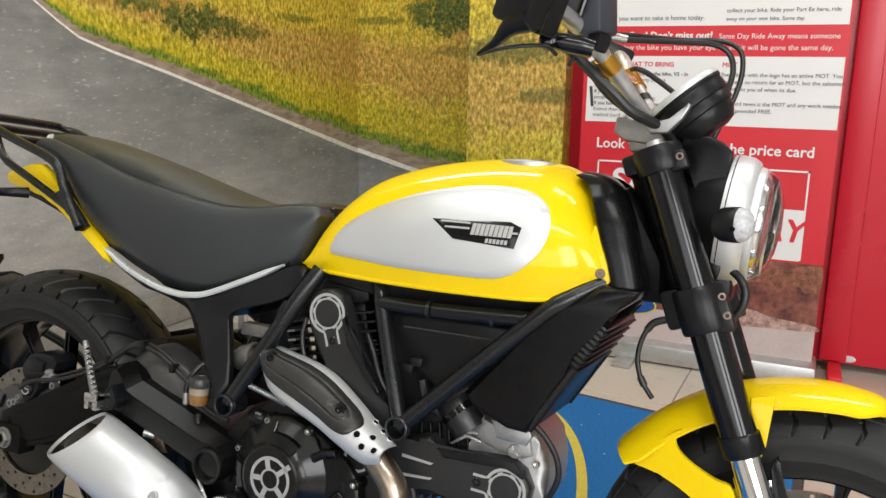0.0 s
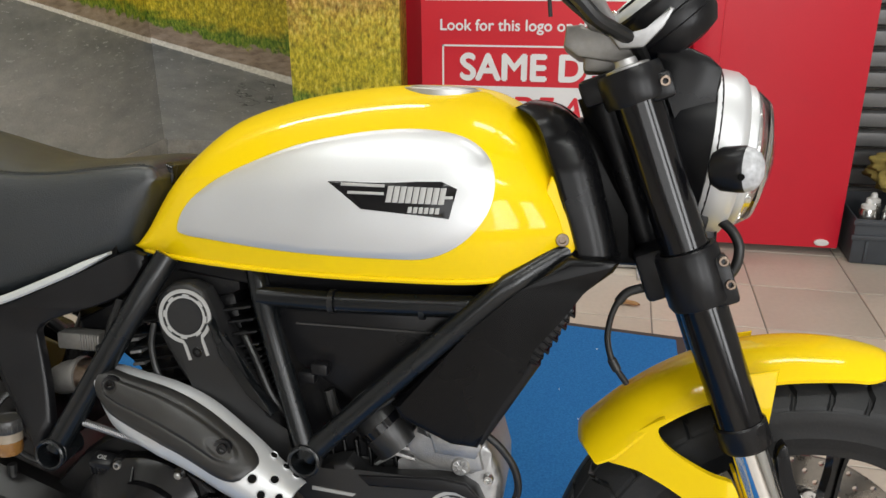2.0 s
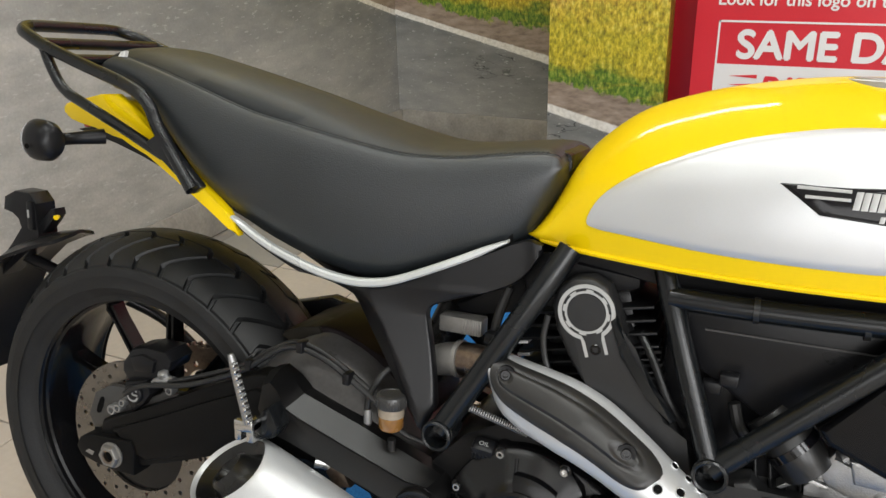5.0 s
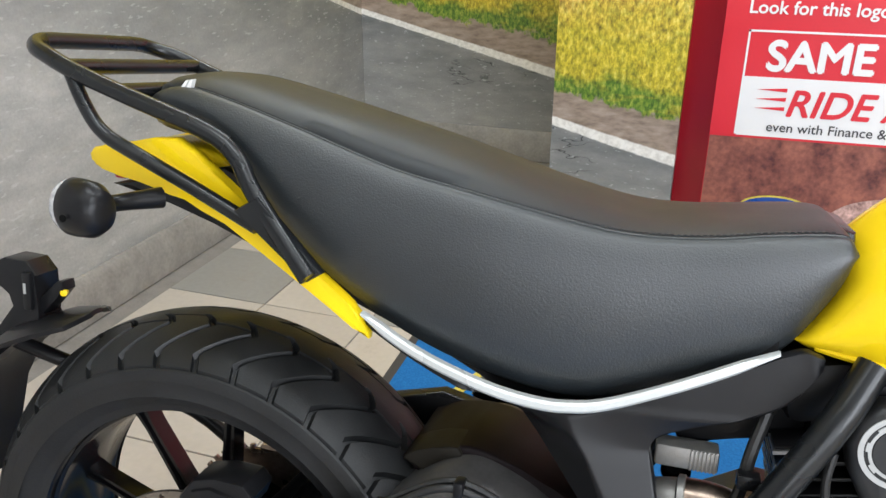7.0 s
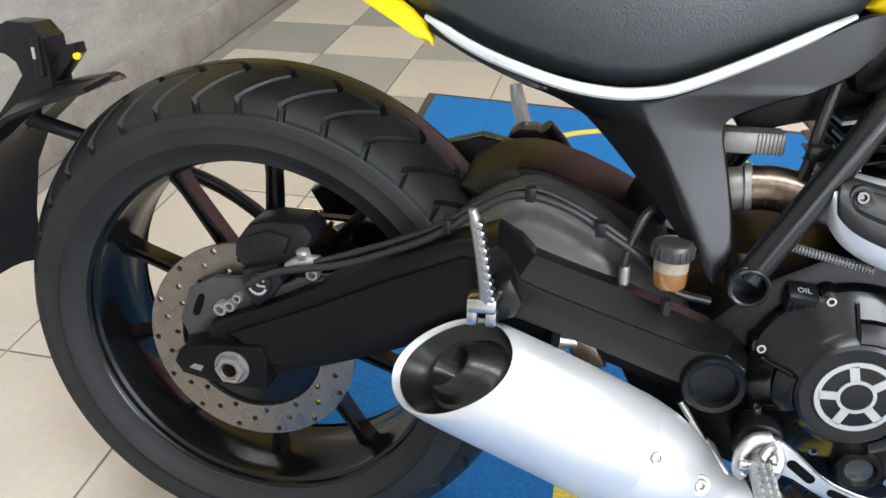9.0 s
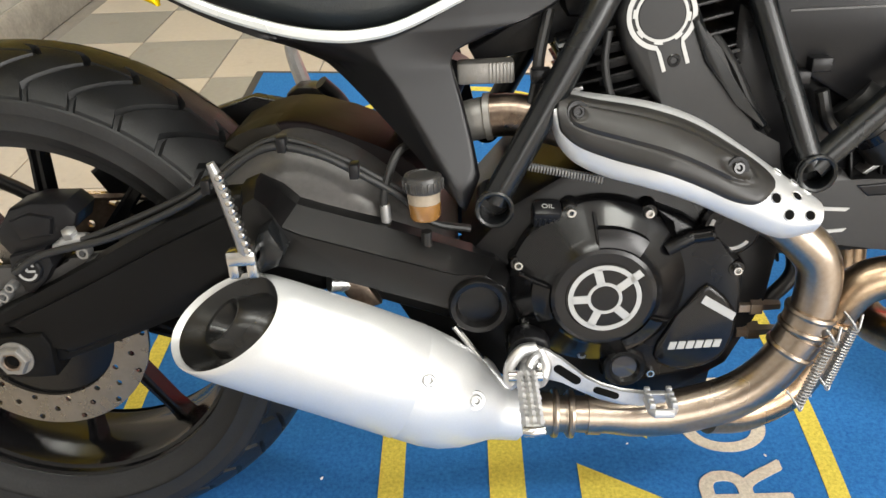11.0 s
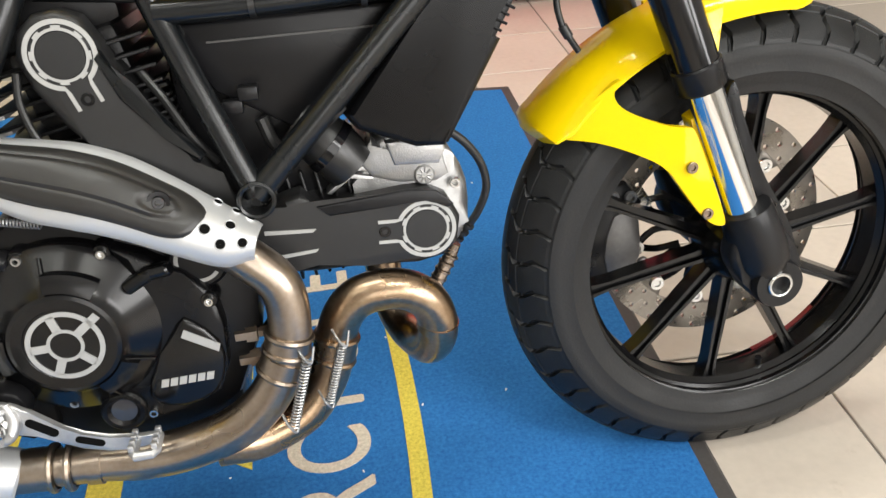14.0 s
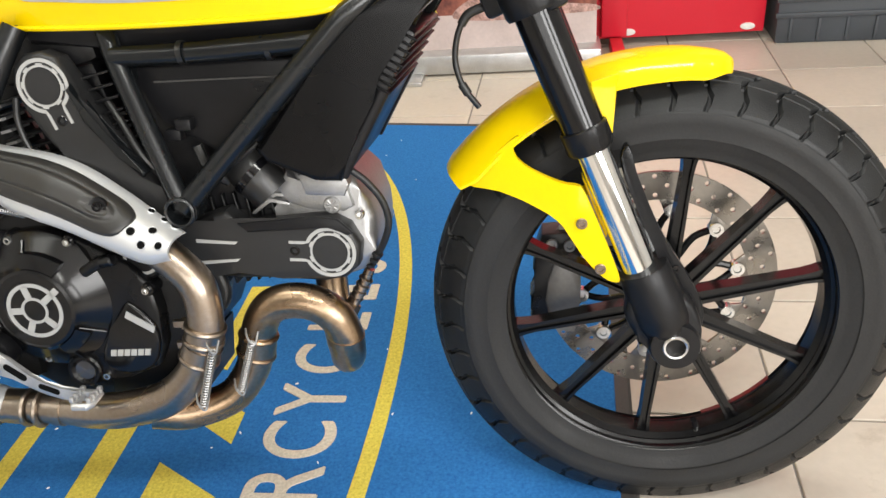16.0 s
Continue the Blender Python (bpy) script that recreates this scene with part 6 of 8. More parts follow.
part("adjuster_slot", plate(bmesh.new(), [(-0.054, 0.308), (-0.047, 0.3135), (-0.036, 0.3115), (-0.040, 0.3045)], -0.1402, -0.1385), CASTGREY, block, "pale adjuster mark")
part("adjuster_screw", tube(bmesh.new(), [(-0.070, -0.118, 0.314), (-0.080, -0.118, 0.311)], 0.0040, 10, 0), PIPEDARK, block)
# hugger over the front of the rear wheel, and its pale face
BRACE_TOP = [(0.150, 0.424), (0.209, 0.459), (0.243, 0.493), (0.273, 0.517), (0.301, 0.534), (0.335, 0.540), (0.386, 0.521), (0.427, 0.491), (0.480, 0.440), (0.500, 0.415)]
bm = bmesh.new()
loops = []
for x, z in glide(BRACE_TOP, 5):
    loop = []
    for k in range(13):
        f = k / 12
        loop.append((x, -0.070 - 0.052 * (1 - f ** 2.6) ** 0.75 - 0.004 * math.sin(math.pi * f), 0.385 + (z - 0.385) * f))
    loops.append(loop + [(x, 0.105, z - 0.004), (x, 0.110, 0.385)])
rings(bm, loops)
part("swing_arm_brace", bm, BRACE, bike, "dusty dark grey swing arm brace", 60)
part("hugger", plate(bmesh.new(), [(0.243, 0.520), (0.262, 0.534), (0.300, 0.545), (0.340, 0.545), (0.414, 0.516), (0.455, 0.492), (0.48, 0.44), (0.36, 0.44), (0.315, 0.485), (0.283, 0.500)], -0.045, 0.085, 0.005, 2), MAROON, bike, "dark plum plastic inner guard")
part("guard_face", plate(bmesh.new(), [(0.246, 0.522), (0.262, 0.535), (0.298, 0.546), (0.312, 0.540), (0.312, 0.500), (0.296, 0.492), (0.286, 0.510)], -0.050, 0.0, 0.003, 2), OLIVE, bike, "dusty brown guard face")
# brake lines along the arm
part("brake_line", tube(bmesh.new(), [(0.02, -0.128, 0.415), (0.058, -0.130, 0.436), (0.136, -0.130, 0.453), (0.210, -0.130, 0.482), (0.245, -0.130, 0.501), (0.274, -0.130, 0.522), (0.302, -0.130, 0.540), (0.329, -0.128, 0.544), (0.369, -0.126, 0.532), (0.409, -0.124, 0.508), (0.444, -0.122, 0.484), (0.475, -0.118, 0.452), (0.515, -0.112, 0.440)], 0.0042, 10), CABLE, bike, "black brake line")
part("brake_line", tube(bmesh.new(), [(0.10, -0.122, 0.448), (0.150, -0.124, 0.466), (0.215, -0.124, 0.492), (0.250, -0.124, 0.511), (0.280, -0.124, 0.532), (0.315, -0.123, 0.549), (0.345, -0.121, 0.546), (0.385, -0.120, 0.528), (0.425, -0.118, 0.502), (0.47, -0.112, 0.47)], 0.0036, 10), CABLE, bike, "black brake line")
for x, z in ((0.247, 0.506), (0.330, 0.547), (0.40, 0.516)):
    part("line_clip", box(bmesh.new(), x - 0.005, x + 0.005, -0.136, -0.118, z - 0.008, z + 0.008, 0.002), PLASTIC, bike)
# rear caliper
rc = part("rear_caliper", plate(bmesh.new(), [(0.003, 0.458), (0.021, 0.481), (0.047, 0.488), (0.084, 0.487), (0.096, 0.474), (0.090, 0.458), (0.074, 0.447), (0.051, 0.436), (0.030, 0.428), (0.010, 0.428), (0.001, 0.443)], -0.112, -0.060, 0.006), PLASTIC, bike, "black rear brake caliper")
part("caliper_bridge", plate(bmesh.new(), [(0.022, 0.470), (0.045, 0.478), (0.070, 0.472), (0.064, 0.452), (0.030, 0.448)], -0.118, -0.100, 0.004), PLASTIC, rc)
part("caliper_foot", plate(bmesh.new(), [(0.013, 0.430), (0.056, 0.440), (0.060, 0.418), (0.046, 0.398), (0.028, 0.384), (0.018, 0.388), (0.022, 0.402), (0.010, 0.412)], -0.120, -0.085, 0.004), PLASTIC, rc)
part("caliper_cap", lathe(bmesh.new(), [(0.0150, 0), (0.0150, 0.006), (0.0135, 0.008), (0.0001, 0.008)], (0.033, -0.118, 0.415), (0, -1, 0), 28, cap=False), PLASTIC, rc)
part("cap_mark", band(bmesh.new(), 0.033, 0.415, 0.0085, 0.0112, -0.1266, a0=0.6, a1=6.0), GREYLINE, rc, "pale round mark")
part("cap_mark", box(bmesh.new(), 0.033, 0.0425, -0.1268, -0.1262, 0.4140, 0.4165), GREYLINE, rc, "pale round mark")
part("cap_mark", box(bmesh.new(), 0.0318, 0.0345, -0.1268, -0.1262, 0.4150, 0.4235), GREYLINE, rc, "pale round mark")
part("caliper_bracket", plate(bmesh.new(), [(-0.078, 0.352), (-0.062, 0.392), (-0.030, 0.410), (0.010, 0.412), (0.030, 0.392), (0.070, 0.420), (0.112, 0.425), (0.100, 0.398), (0.030, 0.352), (-0.03, 0.338), (-0.07, 0.330)], -0.106, -0.094, 0.003, 0), PLASTIC2, bike, "dark alloy caliper bracket")
part("bracket_slot", plate(bmesh.new(), [(-0.060, 0.362), (-0.050, 0.386), (-0.043, 0.384), (-0.052, 0.360)], -0.1072, -0.1055, 0, 2), HOLE, rc)
part("bracket_plate", plate(bmesh.new(), [(0.020, 0.372), (0.062, 0.398), (0.105, 0.424), (0.100, 0.408), (0.055, 0.382), (0.024, 0.366)], -0.112, -0.104, 0.002), DARKALU, rc, "grey alloy strip")
for x, z, r in ((-0.020, 0.375, 0.0085), (-0.008, 0.380, 0.0070), (0.002, 0.391, 0.0060), (0.094, 0.430, 0.0075)):
    part("caliper_bolt", bolt(bmesh.new(), x, -0.106, z, r, 0.012), DARKALU, rc, "grey caliper bolt")
part("hose_union", tube(bmesh.new(), [(0.066, -0.115, 0.436), (0.084, -0.116, 0.444), (0.104, -0.116, 0.446)], [0.0065, 0.0090, 0.0080], 14), DARKALU, rc, "grey hose union")
part("union_bolt", lathe(bmesh.new(), [(0.0085, -0.010), (0.0085, 0.010), (0.005, 0.012)], (0.086, -0.116, 0.449), (0, -0.3, 1), 6), DARKALU, rc, "bright union bolt")

# -- pillion foot peg, folded up --
pp = part("pillion_peg", tube(bmesh.new(), [(0.286, -0.222, 0.560), (0.290, -0.221, 0.544), (0.296, -0.214, 0.500), (0.300, -0.206, 0.462)], [0.0040, 0.0055, 0.0060, 0.0068], 12), DARKALU, bike, "bright alloy pillion foot peg, folded up")
for i in range(10):
    t = i / 9
    part("peg_tooth", lathe(bmesh.new(), [(0.0022, -0.0046), (0.0036, -0.0036), (0.0036, 0.0036), (0.0022, 0.0046)], (0.2935 + 0.0115 * t, -0.2250 + 0.013 * t, 0.548 - 0.078 * t), (0.15, 0.95, 0.1), 10), STEEL, pp)
bm = bmesh.new()
for dx in (0.0, 0.018):
    box(bm, 0.281 + dx, 0.292 + dx, -0.212, -0.190, 0.438, 0.466, 0.003)
box(bm, 0.281, 0.310, -0.213, -0.189, 0.452, 0.468, 0.003)
part("peg_fork", bm, STEEL, pp, "bright steel peg fork")
part("peg_mount", plate(bmesh.new(), [(0.309, 0.476), (0.320, 0.482), (0.333, 0.455), (0.325, 0.440), (0.302, 0.432), (0.297, 0.452)], -0.192, -0.158, 0.005), FRAME, pp)

# -- brake fluid reservoir --
res = part("brake_reservoir", lathe(bmesh.new(), [(0.0140, 0.466), (0.0162, 0.469), (0.0168, 0.484)], (0.4695, -0.140, 0.0), (0, 0, 1), 28), AMBER, bike, "clear reservoir with brown fluid")
part("reservoir_neck", lathe(bmesh.new(), [(0.0168, 0.4842), (0.0172, 0.498)], (0.4695, -0.140, 0.0), (0, 0, 1), 28), material("clouded_reservoir_plastic", (0.30, 0.25, 0.19), 0.25, vary=0.2, coat=0.4), res, "clouded plastic above the fluid")
part("reservoir_cap", lathe(bmesh.new(), [(0.0190, 0.4965), (0.0198, 0.498), (0.0198, 0.509), (0.0185, 0.5125), (0.0150, 0.5135), (0.0140, 0.5125), (0.0001, 0.5125)], (0.4695, -0.140, 0.0), (0, 0, 1), 32, cap=False), PLASTIC2, res, "dark grey screw cap")
for k in range(20):
    a = 2 * math.pi * k / 20
    part("cap_rib", box(bmesh.new(), -0.0009, 0.0009, -0.0012, 0.0012, -0.005, 0.005, 0.0003, Matrix.Translation((0.4695 + 0.0199 * math.cos(a), -0.140 + 0.0199 * math.sin(a), 0.5035)) @ pose(0, 0, 0, 0, 0, math.degrees(a) + 90)), PLASTIC2, res)
part("reservoir_hose", tube(bmesh.new(), [(0.470, -0.138, 0.450), (0.472, -0.136, 0.430), (0.50, -0.130, 0.405)], 0.0055, 10), CABLE, res)
part("breather_hose", tube(bmesh.new(), [(0.428, -0.122, 0.452), (0.427, -0.123, 0.482), (0.434, -0.118, 0.508), (0.446, -0.105, 0.528), (0.470, -0.085, 0.535)], 0.0045, 10), CABLE, bike, "black hose with bright clip")
part("hose_clip", lathe(bmesh.new(), [(0.0052, -0.010), (0.0055, -0.008), (0.0055, 0.008), (0.0052, 0.010)], (0.4275, -0.1225, 0.466), (0, 0, 1), 14), DARKALU, bike, "bright hose clip")

# -- engine --
engine = part("engine_case", plate(bmesh.new(), [(0.505, 0.410), (0.560, 0.470), (0.620, 0.505), (0.740, 0.500), (0.810, 0.470), (0.845, 0.430), (0.835, 0.340), (0.800, 0.265), (0.740, 0.225), (0.640, 0.225), (0.555, 0.280), (0.510, 0.345)], -0.122, 0.125, 0.010), ENGINE, bike, "black enamelled engine case")
part("clutch_cover", lathe(bmesh.new(), [(0.0955, -0.030), (0.0960, 0.004), (0.0945, 0.0085), (0.0880, 0.0140), (0.064, 0.0285), (0.058, 0.034), (0.054, 0.0395), (0.050, 0.0410), (0.0395, 0.0405), (0.0385, 0.0395), (0.0001, 0.0400)], (0.649, -0.131, 0.383), (0, -1, 0), 64, cap=False), ENGINE2, engine, "glossy black clutch cover", 12)
for ang in (96, 168, 204, 292, 330):
    a = radians(ang)
    part("cover_rib", tube(bmesh.new(), [(0.649 + 0.058 * math.cos(a), -0.1650, 0.383 + 0.058 * math.sin(a)), (0.649 + 0.086 * math.cos(a), -0.1475, 0.383 + 0.086 * math.sin(a))], 0.0020, 8, 0), ENGINE2, engine)
for a0, a1 in ((52, 96), (168, 204), (292, 330)):
    bm = bmesh.new()
    loops = []
    for k in range(13):
        a = radians(a0 + (a1 - a0) * k / 12)
        loops.append([(0.649 + r * math.cos(a), -0.131 - h, 0.383 + r * math.sin(a)) for r, h in ((0.056, 0.030), (0.056, 0.0402), (0.062, 0.0390), (0.073, 0.0335), (0.073, 0.020))])
    rings(bm, loops)
    part("cover_step", bm, ENGINE2, engine)
# pale wheel-shaped print
C = (0.650, 0.382)


bm = bmesh.new()
band(bm, *C, 0.0325, 0.0375, -0.1722)
band(bm, *C, 0.0145, 0.0178, -0.1722)
part("cover_emblem", bm, GREYLINE, engine, "pale wheel emblem")
for i, (ang, r1) in enumerate(((38, 0.046), (104, 0.034), (182, 0.034), (246, 0.034), (316, 0.034))):
    a = radians(ang)
    c, s = math.cos(a), math.sin(a)
    quadpts = [(C[0] + r * c - w * s, C[1] + r * s + w * c) for r, w in ((0.017, -0.0042), (r1, -0.0042), (r1, 0.0042), (0.017, 0.0042))]
    part("emblem_spoke", plate(bmesh.new(), quadpts, -0.1722, -0.1705), GREYLINE, engine)
for x, z in ((0.564, 0.410), (0.571, 0.344), (0.697, 0.463), (0.618, 0.467), (0.632, 0.299), (0.708, 0.272), (0.790, 0.397)):
    deep = -0.141 if x < 0.75 else -0.145
    part("case_bolt", bolt(bmesh.new(), x, deep, z, 0.0050, 0.006), STEEL, engine, "bright case bolt")
    part("bolt_boss", lathe(bmesh.new(), [(0.0110, -0.025), (0.0098, -0.003), (0.0080, 0.0002), (0.0001, 0.0002)], (x, deep, z), (0, -1, 0), 18, cap=False), ENGINE2, engine)
part("side_case", plate(bmesh.new(), [(0.700, 0.470), (0.735, 0.455), (0.770, 0.430), (0.795, 0.405), (0.800, 0.365), (0.797, 0.318), (0.782, 0.285), (0.740, 0.268), (0.690, 0.258), (0.655, 0.268), (0.690, 0.330), (0.735, 0.370), (0.738, 0.420)], -0.144, -0.10, 0.007), ENGINE, engine, "black engine side case")
part("case_plate", plate(bmesh.new(), [(0.752, 0.375), (0.768, 0.378), (0.792, 0.350), (0.794, 0.318), (0.780, 0.288), (0.745, 0.276), (0.715, 0.285), (0.712, 0.312)], -0.149, -0.138, 0.008, 2, segments=4), ENGINE2, engine)
part("case_bar", plate(bmesh.new(), [(0.755, 0.361), (0.759, 0.3695), (0.793, 0.347), (0.790, 0.3385)], -0.1505, -0.1485), GREYLINE, engine, "pale printed bar")
for k in range(6):
    x, z = 0.7235 + 0.0095 * k, 0.3050 + 0.0003 * k
    part("case_mark", plate(bmesh.new(), [(x, z), (x + 0.0076, z), (x + 0.0100, z + 0.0090), (x + 0.0024, z + 0.0090)], -0.1505, -0.1485), GREYLINE, engine, "pale lettering-sized mark")
bm = lathe(bmesh.new(), [(0.024, -0.02), (0.024, 0.006), (0.0215, 0.009), (0.0170, 0.009), (0.0135, 0.005)], (0.679, -0.140, 0.281), (0, -1, 0), 32, cap=False)
part("sight_glass_ring", bm, ENGINE, engine)
part("sight_glass", lathe(bmesh.new(), [(0.0140, 0.005), (0.0001, 0.0055)], (0.679, -0.140, 0.281), (0, -1, 0), 28, cap=False), material("smoky_glass", (0.05, 0.05, 0.055), 0.12, coat=0.3), engine, "oil sight glass")
filler = part("oil_filler", box(bmesh.new(), -0.0150, 0.0150, -0.012, 0.010, -0.010, 0.012, 0.005, Matrix.Translation((0.594, -0.132, 0.462)) @ pose(0, 0, 0, 24, 4)), PLASTIC, bike, "black oil filler cap")
part("filler_neck", lathe(bmesh.new(), [(0.0135, -0.02), (0.0135, 0.004), (0.0120, 0.006)], (0.594, -0.128, 0.448), (0.0, -0.4, 0.9), 24), ENGINE, filler)
for k in range(6):
    part("filler_rib", box(bmesh.new(), -0.0128 + 0.0046 * k, -0.0105 + 0.0046 * k, -0.0132, -0.0110, -0.008, 0.0045, 0.0006, Matrix.Translation((0.594, -0.132, 0.462)) @ pose(0, 0, 0, 24, 4)), PLASTIC, filler)
slab_text("OIL", 0.0085, Matrix.Translation((0.594, -0.132, 0.462)) @ pose(0, 0, 0, 24, 4) @ Matrix.Translation((0, -0.004, 0.0122)), GREYLINE, "cap_lettering", filler, 0.0002, align="CENTER")
# clutch slave and hose
part("clutch_arm", tube(bmesh.new(), [(0.715, -0.150, 0.425), (0.735, -0.150, 0.436), (0.752, -0.146, 0.442)], 0.0075, 14), ENGINE, engine)
part("clutch_union", lathe(bmesh.new(), [(0.008, -0.012), (0.008, 0.016), (0.006, 0.018)], (0.745, -0.150, 0.439), (0.9, -0.3, 0.25), 12), ENGINE2, engine)
for z in (0.338, 0.307):
    part("oil_union", lathe(bmesh.new(), [(0.0085, 0), (0.0085, 0.012), (0.0115, 0.012), (0.0115, 0.024), (0.007, 0.025), (0.006, 0.045)], (0.805, -0.118, z), (1, 0, 0), 6), PIPE, engine, "bronze oil union")
part("sump", plate(bmesh.new(), [(0.58, 0.26), (0.80, 0.26), (0.79, 0.185), (0.74, 0.165), (0.64, 0.165), (0.59, 0.20)], -0.085, 0.085, 0.010), ENGINE, engine)
part("engine_hose", tube(bmesh.new(), [(0.84, -0.10, 0.33), (0.87, -0.095, 0.365), (0.862, -0.095, 0.41)], 0.009, 12), CABLE, engine)

# cylinders with cooling fins
up = Matrix.Translation((0.735, 0, 0.45)) @ pose(0, 0, 0, 0, -12)
part("rear_barrel", box(bmesh.new(), -0.055, 0.055, -0.075, 0.075, 0.0, 0.22, 0.01, up), ENGINE, bike, "black finned rear cylinder")
for i in range(11):
    z = 0.045 + 0.0155 * i
    part("cylinder_fin", box(bmesh.new(), -0.086, 0.082, -0.098, 0.098, z, z + 0.0035, 0.0012, up), ENGINE, bpy.data.objects["rear_barrel"])
for i in range(6):
    z = 0.118 + 0.0155 * i
    part("fin_edge", box(bmesh.new(), -0.0875, -0.072, -0.0985, -0.06, z + 0.0002, z + 0.0036, 0.0, up), ALU, bpy.data.objects["rear_barrel"], "bare machined fin edge")
for i in range(6):
    z = 0.070 + 0.0155 * i
    part("fin_tip", box(bmesh.new(), 0.060, 0.0835, -0.0985, -0.08, z + 0.0002, z + 0.0036, 0.0, up), ENGINE, bpy.data.objects["rear_barrel"])
part("rear_head", box(bmesh.new(), -0.075, 0.07, -0.085, 0.085, 0.215, 0.275, 0.014, up), ENGINE, bike)
fwd = Matrix.Translation((0.80, 0, 0.432)) @ pose(0, 0, 0, 0, 82)
part("front_barrel", box(bmesh.new(), -0.055, 0.055, -0.075, 0.075, 0.0, 0.22, 0.01, fwd), ENGINE, bike, "black finned front cylinder")
for i in range(9):
    z = 0.045 + 0.0155 * i
    part("cylinder_fin", box(bmesh.new(), -0.058, 0.064, -0.088, 0.088, z, z + 0.0035, 0.0012, fwd), ENGINE, bpy.data.objects["front_barrel"])
fh = part("front_head", plate(bmesh.new(), [(0.955, 0.505), (0.968, 0.528), (1.000, 0.534), (1.045, 0.532), (1.066, 0.505), (1.080, 0.470), (1.078, 0.425), (1.060, 0.395), (1.000, 0.385), (0.965, 0.410), (0.955, 0.46)], -0.092, 0.045, 0.016, 2, segments=4), CASTALU, bike, "bare cast front cylinder head")
for i in range(4):
    part("head_fin", plate(bmesh.new(), [(0.925 + 0.010 * i, 0.480 + 0.008 * i), (0.950 + 0.006 * i, 0.500 + 0.006 * i), (0.976, 0.493 + 0.010 * i), (0.976, 0.489 + 0.010 * i), (0.952 + 0.006 * i, 0.4955 + 0.006 * i), (0.930 + 0.010 * i, 0.4785 + 0.008 * i)], -0.099 + 0.004 * i, -0.07, 0.001), CASTALU, fh)
part("head_block", plate(bmesh.new(), [(0.978, 0.536), (0.992, 0.516), (1.052, 0.512), (1.058, 0.486), (1.044, 0.479), (1.004, 0.482), (0.975, 0.492), (0.962, 0.512)], -0.100, -0.05, 0.005), CASTALU, fh)
part("head_step", plate(bmesh.new(), [(0.992, 0.530), (1.050, 0.530), (1.056, 0.516), (1.048, 0.500), (1.000, 0.503)], -0.104, -0.06, 0.004), CASTALU, fh)
part("head_boss", lathe(bmesh.new(), [(0.0115, -0.01), (0.0112, 0.003), (0.0095, 0.005), (0.0001, 0.005)], (1.031, -0.098, 0.489), (0, -1, 0), 24, cap=False), CASTALU, fh)
for i in range(9):
    a = radians(40 * i)
    part("boss_mark", tube(bmesh.new(), [(1.031 + 0.003 * math.cos(a), -0.1035, 0.489 + 0.003 * math.sin(a)), (1.031 + 0.0085 * math.cos(a), -0.1035, 0.489 + 0.0085 * math.sin(a))], 0.0011, 6, 0), DARKALU, fh)
for x, z in ((1.064, 0.475), (0.985, 0.470)):
    part("head_bolt", bolt(bmesh.new(), x, -0.094, z, 0.006, 0.008), STEEL, fh, "bright bolt")
intake = part("intake_stub", tube(bmesh.new(), [(0.905, -0.085, 0.560), (0.935, -0.092, 0.530), (0.955, -0.092, 0.505)], [0.026, 0.030, 0.028], 24), CABLE, bike, "black rubber intake stub")
part("stub_clamp", tube(bmesh.new(), [(0.9315, -0.091, 0.5335), (0.9385, -0.0915, 0.5265)], 0.0315, 24, 0), GLOSS, intake)
part("lead", tube(bmesh.new(), [(0.90, -0.10, 0.535), (0.925, -0.118, 0.553), (0.955, -0.118, 0.575)], 0.003, 8), CABLE, bike)
for pts, r in (([(0.76, -0.09, 0.63), (0.78, -0.10, 0.60), (0.80, -0.105, 0.56), (0.82, -0.10, 0.53)], 0.005), ([(0.655, -0.110, 0.640), (0.652, -0.113, 0.610), (0.660, -0.113, 0.575), (0.68, -0.11, 0.55)], 0.004), ([(0.90, -0.09, 0.52), (0.88, -0.10, 0.54), (0.87, -0.10, 0.57)], 0.007), ([(0.60, -0.09, 0.66), (0.59, -0.10, 0.62), (0.585, -0.10, 0.58), (0.57, -0.10, 0.54)], 0.006)):
    part("wiring", tube(bmesh.new(), pts, r, 10), CABLE, bike)
for x, y, z in ((0.862, -0.105, 0.598), (0.845, -0.10, 0.585), (0.590, -0.11, 0.600)):
    part("connector", box(bmesh.new(), x - 0.010, x + 0.010, y - 0.008, y + 0.008, z - 0.007, z + 0.007, 0.002, ), PLASTIC, bike)
part("throttle_body", box(bmesh.new(), 0.785, 0.935, -0.080, 0.085, 0.470, 0.66, 0.012), PLASTIC, bike)

# belt covers
vc = [(0.660, 0.655), (0.666, 0.677), (0.683, 0.691), (0.705, 0.694), (0.724, 0.686), (0.737, 0.662), (0.752, 0.615), (0.783, 0.575), (0.808, 0.545), (0.817, 0.520), (0.850, 0.470), (0.800, 0.440), (0.745, 0.470), (0.735, 0.520), (0.712, 0.558), (0.690, 0.585), (0.668, 0.625)]
vcov = part("belt_cover", plate(bmesh.new(), vc, -0.122, -0.085, 0.010, segments=4), BELT, bike, "matt black belt cover with pale ring print")
part("cover_edge", plate(bmesh.new(), [(0.737, 0.655), (0.755, 0.612), (0.786, 0.574), (0.812, 0.545), (0.806, 0.538), (0.778, 0.566), (0.745, 0.608), (0.730, 0.648)], -0.1265, -0.110, 0.0038, segments=3), FRAME, vcov)
